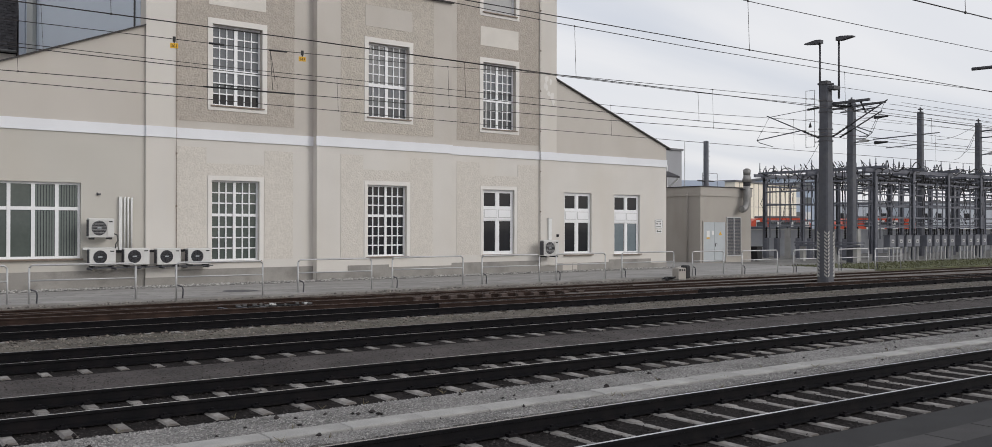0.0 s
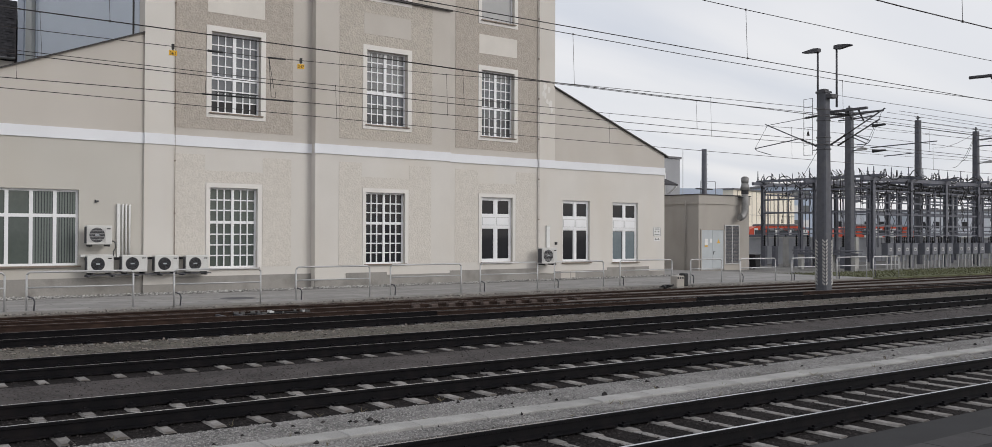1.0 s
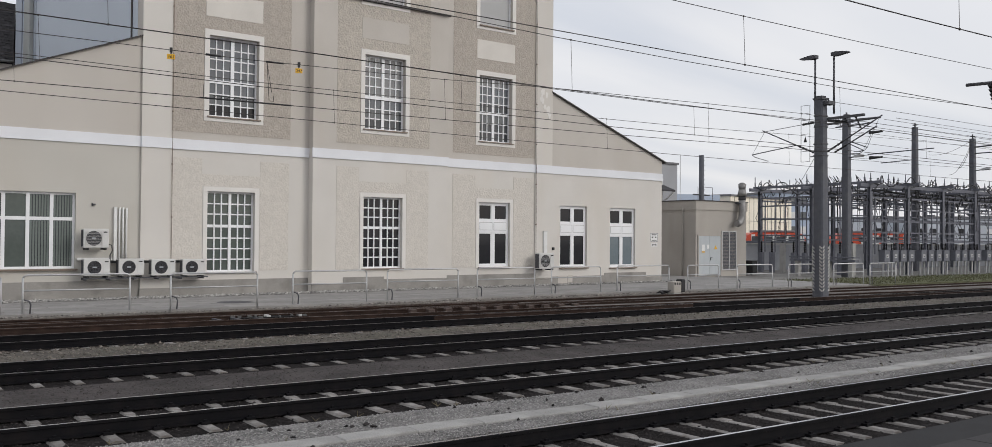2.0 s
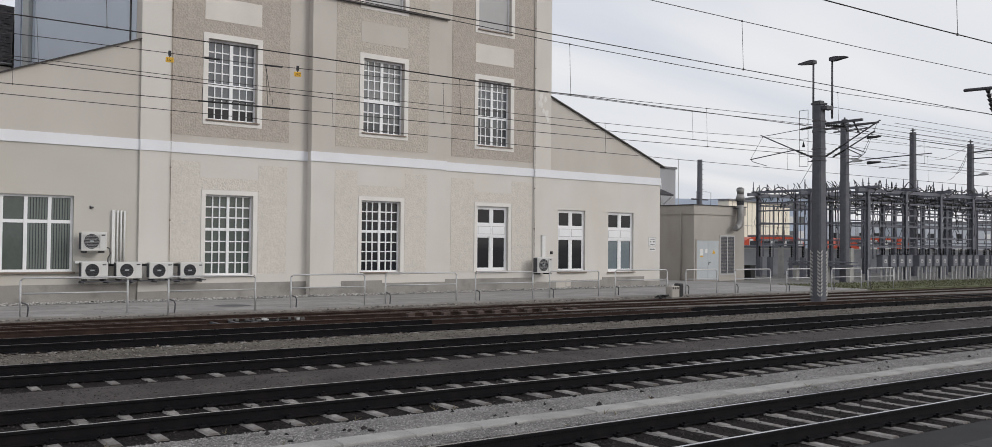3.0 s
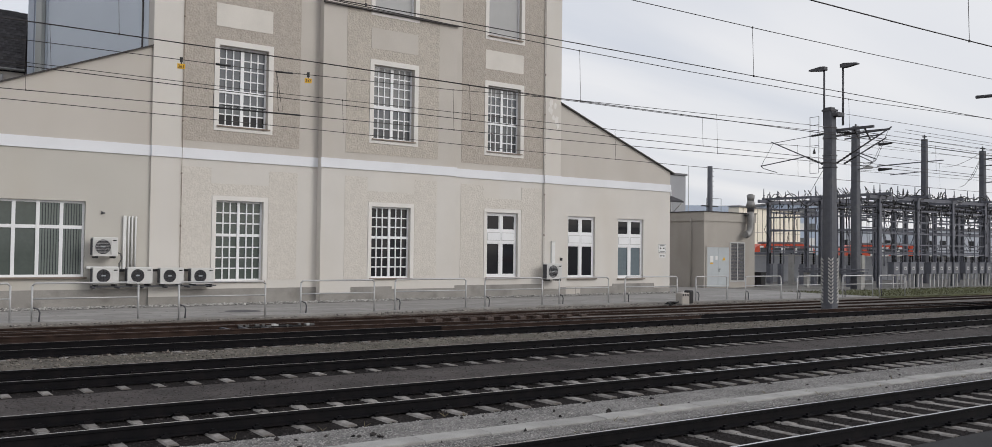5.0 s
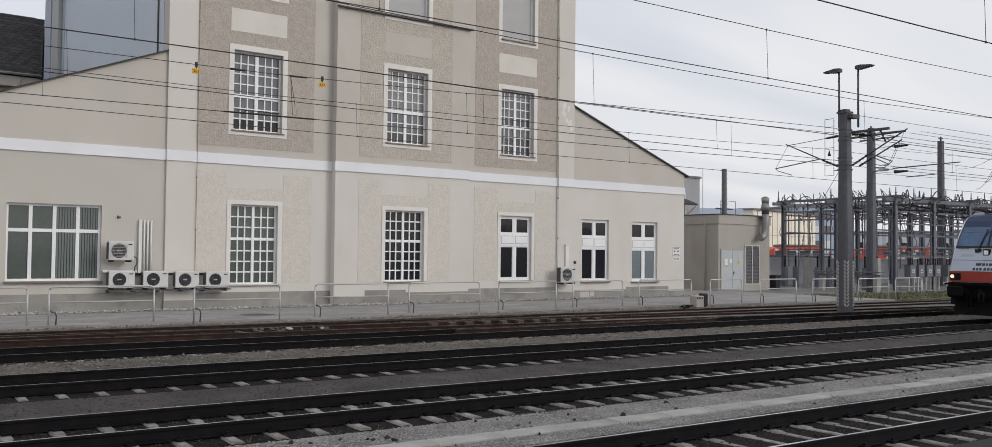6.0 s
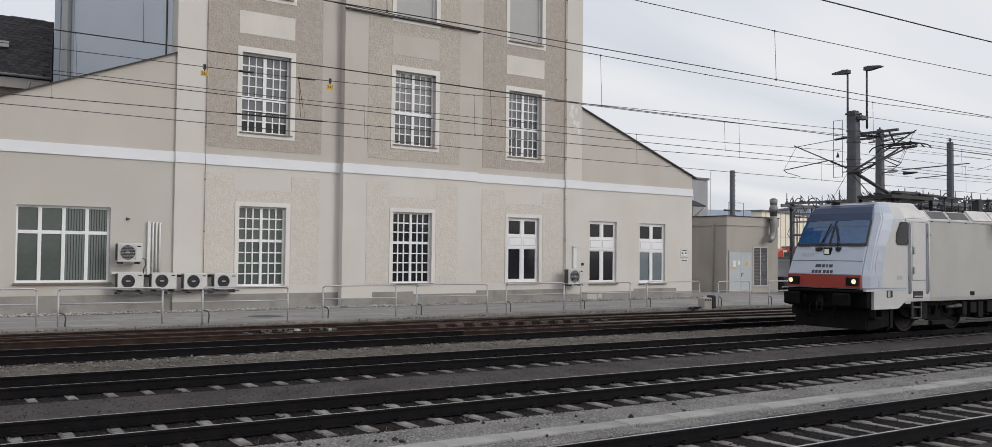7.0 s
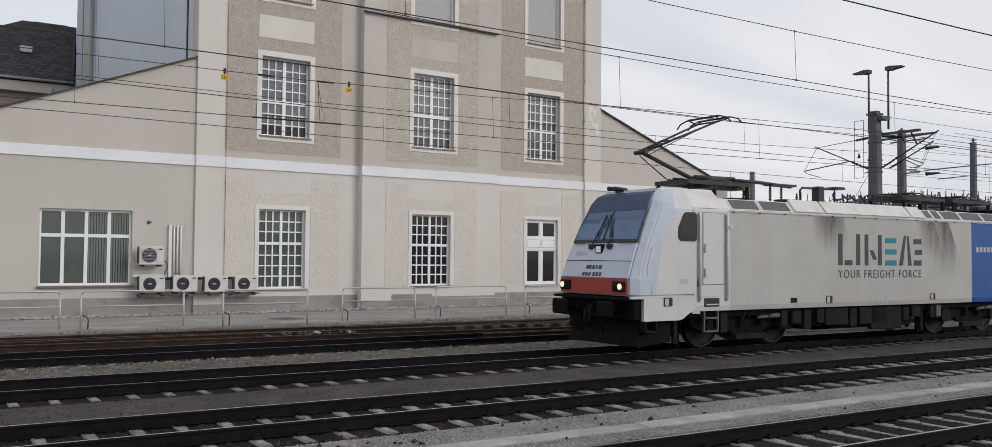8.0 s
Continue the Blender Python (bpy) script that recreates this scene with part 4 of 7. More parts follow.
def main_mast():
    """The tall tapered line mast with two lamps and cantilevers to both sides; local y runs across the tracks."""
    m = empty("catenary_mast", rails_at(34.5, 24.42))
    tagged(m, "tall dark grey tapered steel catenary mast with two lamps", "mast")
    tapered_mast(m, 8.35, .54, .40)
    part("mast_cap", boxes((-.24, .24, -.24, .24, 8.35, 8.43), (-.15, .15, -.15, .15, 8.43, 8.52)), STEEL_DARK, m)
    for z in (5.92, 6.12, 6.42, 7.15, 7.62):
        collar(m, z, .285 - z * .009, .07)
    # striped warning strips low on the faces
    for face in (-1, 1):
        for i in range(13):
            z = .15 + i * .15
            w = .27
            for sx in (-1, 1):
                bm = bmesh.new()
                x0, x1 = sorted((sx * .12, sx * .24))
                prism(bm, [(x0, z), (x1, z + .09), (x1, z + .165), (x0, z + .075)], 'y', *sorted((face * (w + .004), face * (w - .01))))
                part("warning_stripe", bm, STRIPE_W, m)
                bm = bmesh.new()
                prism(bm, [(x0, z), (x1, z + .09), (x1, z + .165), (x0, z + .075)], 'x', *sorted((face * (w + .004), face * (w - .01))))
                part("warning_stripe", bm, STRIPE_W, m)
    # lamps on slim poles
    for s, y, way in ((-.12, .20, 1), (.32, -.42, -1)):
        bm = bmesh.new()
        tube(bm, (s, y, 7.75), (s, y, 10.22 if way > 0 else 10.30), .045, .04, 8)
        p = part("lamp_pole", bm, STEEL_DARK, m)
        zt = 10.22 if way > 0 else 10.30
        bm = bmesh.new()
        prism(bm, [(y - way * .08, zt - .08), (y + way * .12, zt - .10), (y + way * .72, zt - .03), (y + way * .70, zt + .02), (y + way * .15, zt + .09), (y - way * .08, zt + .07)], 'x', s - .12, s + .12)
        part("lamp_head", bm, STEEL_DARK, p, "flat dark lamp head")
    part("lamp_bracket", boxes((-.1, .36, -.46, -.18, 8.12, 8.28)), STEEL_DARK, m)
    # cantilever towards the pavement-side track
    def canti(y_root, y_msg, z_msg, y_reg, z_reg, y_end, z_end, ds=0.0):
        c = empty("cantilever", pose(ds, 0, 0), m)
        way = 1 if y_msg > 0 else -1
        bm = bmesh.new()
        k = .72
        mid = (0, y_root + (y_msg - y_root) * .32, 6.12 + (z_msg - 6.12) * .32)
        tube(bm, mid, (0, y_msg + way * .12, z_msg + .06), .028, None, 6)
        part("bracket_tube", bm, STEEL_DARK, c)
        bm = bmesh.new()
        insulator(bm, (0, y_root, 6.12), mid, .055)
        part("insulator", bm, BLACK, c)
        bm = bmesh.new()
        insulator(bm, (0, y_root, 7.42), (0, y_root + way * .6, 7.38), .06)
        part("insulator", bm, BLACK, c)
        bm = bmesh.new()
        tube(bm, (0, y_root + way * .6, 7.38), (0, y_msg, z_msg), .014, None, 5)
        tube(bm, (0, y_msg, z_msg), (0, y_reg, z_reg), .008, None, 4)
        part("stay_rod", bm, STEEL_DARK, c)
        bm = bmesh.new()
        tube(bm, (0, mid[1] + way * .1, mid[2] + .02), (0, y_reg, z_reg), .022, None, 6)
        part("registration_tube", bm, STEEL_DARK, c)
        bm = bmesh.new()
        pipe(bm, [(0, y_reg, z_reg), (0, y_reg - way * .15, z_reg - .12), (0, y_end, z_end)], .016, 5)
        part("steady_arm", bm, STEEL_DARK, c)
    canti(.35, 2.95, 7.25, 3.65, 6.25, 2.75, 5.90)
    canti(-.35, -2.75, 7.35, -2.2, 6.15, -1.6, 6.02)
    canti(-.35, -2.2, 7.0, -1.7, 6.1, -1.1, 6.0, .5)
    # cross beam with cable insulators towards the far masts
    part("cross_beam", boxes((.2, .32, -1.9, -.1, 7.50, 7.60)), STEEL_DARK, m)
    bm = bmesh.new()
    insulator(bm, (.26, -1.5, 7.5), (.26, -1.75, 7.0), .05)
    insulator(bm, (.26, -1.0, 7.5), (.26, -1.2, 7.1), .05)
    part("insulator", bm, BLACK, m)
    # gauge panel: an open frame hung beside the column
    bm = bmesh.new()
    for a, b in (((.0, .55, 5.75), (0, .55, 8.2)), ((0, 1.0, 5.75), (0, 1.0, 8.2)), *[((0, .55, z), (0, 1.0, z)) for z in (5.75, 6.2, 6.95, 7.6, 7.85, 8.2)]):
        tube(bm, a, b, .012, None, 4)
    for z in (5.95, 7.4):
        tube(bm, (0, .2, z), (0, .55, z), .02, None, 5)
    part("gauge_panel", bm, STEEL_DARK, m)
    bm = bmesh.new()
    prism(bm, [(.70, 6.6), (.86, 6.6), (.78, 6.85)], 'x', -.01, .01)
    part("panel_mark", bm, INK, m)
    bm = bmesh.new()
    pipe(bm, [(-.05, .3, 5.85), (0, .9, 5.05), (0, 1.6, 4.2)], .01, 4)
    part("guy_wire", bm, WIRE, m)




def far_mast(x, y, h, w, label, arms=()):
    m = empty("line_mast", pose(x, y, 0, 0, 0, TURN))
    tagged(m, label, "mast")
    tapered_mast(m, h, w, w * .8)
    part("mast_tip", boxes((-.04, .04, -.04, .04, h, h + .35), (-.14, .14, -.14, .14, h + .15, h + .22)), STEEL_DARK, m)
    for z, y0, y1, x1, r in arms:
        bm = bmesh.new()
        tube(bm, (0, y0, z), (x1, y1, z + (.1 if abs(y1 - y0) > 2 else 0)), r, r * .8, 6)
        part("cross_arm", bm, STEEL_DARK, m)
    return m


def street_lamp_arm(m, z, y):
    bm = bmesh.new()
    tube(bm, (0, 0, z), (0, y, z + .05), .04, None, 6)
    part("lamp_arm", bm, STEEL_DARK, m)
    bm = bmesh.new()
    prism(bm, [(y, z), (y * 1.05, z + .12), (y * 1.7, z + .22), (y * 2.0, z + .12), (y * 1.9, z + .02)], 'x', -.16, .16)
    part("lamp_head", bm, GALV, m)


def masts():
    main_mast()
    a = far_mast(54.8, 33.5, 10.3, .52, "dark steel mast carrying long cross arms", ((10.0, 2.4, -2.4, 0, .08), (9.75, .8, -1.6, .3, .05)))
    street_lamp_arm(a, 7.7, -.6)
    for z, y in ((9.2, -2.1), (7.6, -2.1)):
        bm = bmesh.new()
        tube(bm, (0, y - .45, z), (0, y + .45, z), .05, .11, 8)
        tube(bm, (0, -.2, z), (40, -3.4, z + .1), .012, None, 4)
        tube(bm, (0, -.2, z), (0, y, z), .012, None, 4)
        part("strain_insulator", bm, BLACK, a)
    far_mast(72.9, 38.5, 11.6, .50, "dark tapered steel mast behind the switchyard", ((9.7, 4.2, -1.6, 0, .05), (8.9, 3.0, -.2, 0, .04)))
    b = far_mast(76.5, 35.6, 10.7, .50, "dark steel mast with a lamp arm", ((10.0, 0, -2.6, 0, .06), (9.5, 0, -2.0, 0, .05)))
    street_lamp_arm(b, 8.1, -.7)
    # tall ribbed pole behind the switch house, with a guard frame and rungs
    p = empty("tubular_pole", pose(59.2, 49.0, 0))
    tagged(p, "tall grey tubular pole with side rungs behind the switch house", "pole")
    bm = bmesh.new()
    tube(bm, (0, 0, 0), (0, 0, 9.2), .24, .20, 12)
    part("column", bm, MAST_GREY, p)
    for i in range(10):
        part("rung", boxes((.25, .42, -.02, .02, 5.2 + i * .4, 5.24 + i * .4)), STEEL_DARK, p)
    bm = bmesh.new()
    for a_, b_ in (((-.9, -.4, 5.4), (-.9, -.4, 6.6)), ((.9, -.4, 5.4), (.9, -.4, 6.6)), ((-.9, -.4, 6.6), (.9, -.4, 6.6)), ((-.9, -.4, 5.4), (.9, -.4, 5.4))):
        tube(bm, a_, b_, .02, None, 4)
    tube(bm, (-1.0, 0, 6.0), (1.0, 0, 6.0), .06, None, 6)
    part("guard_frame", bm, STEEL_DARK, p)
    # sagging tie cables between the two far masts
    for k, (dz, w) in enumerate(((-2.6, 1.2), (-2.9, 1.6), (-1.4, 2.4))):
        c = empty("tie_cable", pose(76.5, 35.6, 10.6))
        tagged(c, "thin looping cable hanging from a far mast", "cable")
        bm = bmesh.new()
        pts = [(-w * i / 8 * (1 + k * .4), w * .5 * i / 8, dz * math.sin(math.pi * .5 * i / 8) * (1.0 if k else .9)) for i in range(9)]
        pipe(bm, pts, .015, 4)
        part("cable_strand", bm, WIRE, c)
    # insulated arm of a mast beside the second track
    m = empty("track_mast", rails_at(27.6, 10.35))
    tagged(m, "grey steel line mast with an insulated cantilever arm", "mast")
    tapered_mast(m, 7.6, .36, .30)
    bm = bmesh.new()
    tube(bm, (0, .2, 6.85), (0, 4.15, 6.98), .05, None, 8)
    part("cantilever_tube", bm, STEEL_DARK, m)
    bm = bmesh.new()
    tube(bm, (0, -.1, 6.9), (0, -2.3, 7.0), .035, None, 8)
    tube(bm, (0, -.1, 5.95), (0, -2.3, 5.84), .03, None, 8)
    part("cantilever_tube", bm, STEEL_DARK, m)
    bm = bmesh.new()
    insulator(bm, (0, 3.45, 6.92), (0, 3.30, 6.25), .08)
    part("insulator", bm, BLACK, m)


# ---- switchyard ----
YARD_S, YARD_N = 57.6, 36.9


def switchyard():
    y = empty("switchyard_frame", rails_at(0, 0))
    tagged(y, "open steel switchyard frame with dense busbars and cables", "switchgear")
    S = [YARD_S + 4.6 * i for i in range(13)]
    N = [YARD_N, YARD_N + 4.6, YARD_N + 9.2]
    random.seed(11)
    post = bmesh.new()
    box(post, -.13, .13, -.12, -.08, -.1, 6.3)
    box(post, -.13, .13, .08, .12, -.1, 6.3)
    box(post, -.02, .02, -.08, .08, -.1, 6.3)
    me = bpy.data.meshes.new("post")
    post.to_mesh(me)
    post.free()
    me.materials.append(YARD_STEEL)
    for s in S:
        for n in N:
            link_part("post", me, y, "", pose(s, n, 0))
    for n in N:
        part("long_beam", boxes((S[0] - 1.2, S[-1] + .5, n - .09, n + .09, 6.05, 6.28)), YARD_STEEL, y)
        part("long_beam", boxes((S[0], S[-1], n - .05, n + .05, 5.3, 5.42)), YARD_STEEL, y)
    for s in S:
        part("cross_beam", boxes((s - .09, s + .09, N[0] - .9, N[-1] + .6, 6.28, 6.46)), YARD_STEEL, y)
    for n in (N[0], N[1], N[2]):
        for z in (2.25, 2.9, 3.7, 4.5) if n == N[0] else (2.4, 4.0):
            part("busbar", boxes((S[0], S[-1], n - .03, n + .03, z, z + .10)), YARD_STEEL, y)
    for s in S[:1]:
        for z in (2.7, 3.9, 4.9, 5.5):
            part("busbar", boxes((s - .05, s + .05, N[0], N[-1], z, z + .10)), YARD_STEEL, y)
    # thin uprights between the posts
    def upright(r, z0, z1):
        me_bm = boxes((-r, r, -r, r, z0, z1))
        me_u = bpy.data.meshes.new("upright")
        me_bm.to_mesh(me_u)
        me_bm.free()
        me_u.materials.append(YARD_STEEL)
        return me_u
    tall = upright(.034, 1.5, 5.4)
    for n, me_u, step in ((N[0], tall, 1.15), ):
        for i in range(int((S[-1] - S[0]) / step)):
            link_part("upright", me_u, y, "", pose(S[0] + step * (i + .5), n + random.uniform(-.2, .2), random.uniform(-.3, .2)))
    for i in range(10):
        link_part("upright", tall, y, "", pose(S[0], N[0] + .92 * (i + .5), 0))
    # thick insulated bus tubes slung under the top beams
    for n in (N[0] + .35, N[0] + 1.1, N[1] - .3, N[1] + .6):
        for z in (5.55, 5.86):
            bm = bmesh.new()
            pts = [(S[0] + .8 * i, n + random.uniform(-.06, .06), z + random.uniform(-.09, .09)) for i in range(int((S[-1] - S[0]) / .8))]
            pipe(bm, pts, .055, 5)
            part("bus_tube", bm, BLACK, y)
    for n in (N[0] + 1.6, ):
        for z in (2.6, 4.1):
            part("busbar", boxes((S[0], S[-1], n - .04, n + .04, z, z + .09)), YARD_STEEL, y)
    # standing insulators on the beams
    shapes = []
    for h in (.55, .65, .75, .85):
        bm = bmesh.new()
        tube(bm, (0, 0, 0), (0, 0, h), .045, .03, 5)
        for k in range(3):
            tube(bm, (0, 0, .05 + k * .14), (0, 0, .10 + k * .14), .085, None, 6)
        me_i = bpy.data.meshes.new("standing_insulator")
        bm.to_mesh(me_i)
        bm.free()
        me_i.materials.append(YARD_STEEL)
        shapes.append(me_i)
    for n in N:
        s = S[0] - .6
        while s < S[-1]:
            link_part("standing_insulator", random.choice(shapes), y, "", pose(s, n, 6.28))
            s += random.choice((.7, .92, .92, 1.2))
    # looping cables on top
    bm = bmesh.new()
    for n in N:
        s = S[0] - .5
        while s < S[-1] - 1:
            span, rise = random.uniform(.5, 1.3), random.uniform(-.5, .45)
            dn = random.uniform(-.8, .8)
            pts = []
            for k in range(8):
                a = k / 7
                pts.append((s + span * a, n + dn * a, 6.45 + rise * math.sin(math.pi * a) + random.uniform(-.03, .03)))
            pipe(bm, pts, .036, 4)
            zz = random.uniform(5.3, 6.2)
            pipe(bm, [(s, n - .2, zz), (s + span * .5, n + .1, zz - .3), (s + span, n + .3, zz + .05)], .034, 4)
            if random.random() < .25:
                x = s + random.uniform(0, .5)
                pts = [(x, n + random.uniform(-.3, .3), 6.3)] + [(x + random.uniform(-.22, .22), n + random.uniform(-.3, .3), 6.3 - .75 * k) for k in range(1, 6)]
                pipe(bm, pts, .02, 4)
            s += random.uniform(.28, .6)
    for i in range(14):
        n = N[0] + random.uniform(.2, 9)
        pts = [(S[0] + random.uniform(-.9, .2), n, 6.5), (S[0] - random.uniform(0, .5), n + .2, 6.9), (S[0] + .5, n + .5, 6.5), (S[0] + .4, n + .4, 4.8), (S[0] + .3, n + .3, 2.5)]
        pipe(bm, pts, .022, 4)
    part("cable_tangle", bm, BLACK, y)["kind"] = "stuff"
    # string insulators hung between the beams
    bm = bmesh.new()
    tube(bm, (0, -.35, 0), (0, .35, 0), .05, .05, 6)
    tube(bm, (-.5, 0, -.1), (.5, 0, .05), .03, None, 4)
    me_i = bpy.data.meshes.new("strain_insulator")
    bm.to_mesh(me_i)
    bm.free()
    me_i.materials.append(YARD_STEEL)
    for i in range(90):
        link_part("strain_insulator", me_i, y, "", pose(random.uniform(S[0], S[-1]), random.choice(N) + random.uniform(-1.5, 1.5), random.uniform(4.6, 5.9)))
    # row of switch cabinets on legs along the front
    cab = empty("switch_cabinet", rails_at(S[0] + .9, YARD_N - .55, 0))
    tagged(cab, "grey switch cabinet on thin legs with white door plate", "cabinet", "cabinets along the switchyard")
    part("casing", boxes((-.34, .34, -.2, .25, .95, 1.72), bevel=.02), CABINET, cab)
    part("hood", boxes((-.37, .37, -.23, .28, 1.72, 1.77)), YARD_STEEL, cab)
    part("door_plate", boxes((-.14, .14, -.212, -.2, 1.22, 1.46)), GALV, cab)
    part("door_mark", boxes((-.08, .05, -.218, -.212, 1.28, 1.36)), INK, cab)
    for x in (-.26, .26):
        part("leg", boxes((x - .035, x + .035, -.1, .0, -.05, .95)), GALV, cab)
    for x in (-.2, .0, .2):
        bm = bmesh.new()
        insulator(bm, (x, 0, 1.77), (x, 0, 2.2), .05)
        part("insulator", bm, LOCO_GREY, cab)
    i = 0
    s = S[0] + .9
    while s < S[-1] - 1:
        s += 1.0 if (i + 1) % 4 else 1.55
        i += 1
        copy_thing(cab, rails_at(s, YARD_N - .55, 0))
    # low panelled wall closing the back of the yard
    for i in range(14):
        w = empty("yard_wall_panel", rails_at(S[0] - 1.5 + i * 4.0, YARD_N + 11.0, 0))
        tagged(w, "low grey concrete wall panel behind the switchyard", "wall panel", "wall panels behind the switchyard")
        part("panel", boxes((0, 3.94, 0, .15, -.1, 2.05)), YARD_WALL, w)
        part("coping", boxes((-.02, 3.96, -.05, .2, 2.05, 2.15)), CONCRETE, w)
    # low grey wall and cabinets behind the end frame, bench-like beam
    w = empty("transformer_housing", rails_at(62.5, 49.0, 0, 0))
    tagged(w, "low grey panelled transformer housing beside the switch house", "housing")
    for i in range(3):
        part("panel", boxes((-1.5 + i * 2.1, .55 + i * 2.1, 0, 3, -.1, 2.35), bevel=.03), CABINET, w)
    part("rail", boxes((-1.5, 4.8, -.06, 0, 1.15, 1.25)), GALV, w)
    t = empty("cable_trough", rails_at(52.6, 36.2, 0))
    tagged(t, "dark raised cable trough on concrete feet", "cable trough")
    part("trough", boxes((-.2, .25, -1.6, 3.3, 1.02, 1.15), (-.26, .3, -1.6, 3.3, 1.25, 1.33)), YARD_STEEL, t)
    for yy in (-1.2, .4, 2.8):
        part("foot", boxes((-.12, .12, yy - .14, yy + .14, -.05, 1.02)), CONCRETE, t)
    # insulator stacks behind the trough
    for i in range(9):
        s = empty("post_insulator", rails_at(56.5, YARD_N + .6 + i * .95, 0))
        tagged(s, "grey post insulator on a concrete foot", "insulator", "post insulators in the yard")
        part("foot", boxes((-.15, .15, -.15, .15, -.05, 1.5 if i % 3 else 2.2)), CONCRETE if i % 3 == 0 else YARD_STEEL, s)
        bm = bmesh.new()
        insulator(bm, (0, 0, 1.5), (0, 0, 2.3), .09)
        part("ribbed_body", bm, LOCO_GREY, s)


YARD_WALL = material("grey_yard_wall", (0.31, 0.32, 0.345), 0.9, 0, 0.12, 0.8, 30, 0.2, 0.004)
YARD_STEEL = material("grey_yard_steel", (0.150, 0.155, 0.182), 0.7, 0.1, 0.15, 4, 50, 0.08, 0.003)
CABINET = material("grey_cabinet_paint", (0.15, 0.156, 0.18), 0.6, 0.1, 0.08, 2, 40, 0.05, 0.003)
HALL_CREAM = material("cream_hall_cladding", (0.83, 0.77, 0.65), 0.7, 0, 0.05, 0.3, 10, 0.05, 0.004)
HALL_BLUE = material("pale_blue_hall_roof", (0.42, 0.49, 0.60), 0.6, 0, 0.05, 0.3, 10, 0.05, 0.004)
TRAIN_RED = material("red_train_paint", (0.62, 0.095, 0.05), 0.4, 0, 0.05, 1, 10, 0)
TOWER_GREY = material("grey_blue_far_facade", (0.50, 0.53, 0.58), 0.8, 0, 0.06, 0.2, 6, 0)
TREE_FAR = material("far_bare_tree", (0.10, 0.095, 0.085), 0.95, 0, 0.3, 0.3, 6, 0.2, 0.02)
HOUSE_GREY = material("grey_house_render", (0.36, 0.365, 0.385), 0.9, 0, 0.06, 0.6, 30, 0.1, 0.004)
ROOF_GREY = material("grey_metal_roof", (0.17, 0.17, 0.18), 0.6, 0.2, 0.1, 1, 30, 0.05, 0.003)


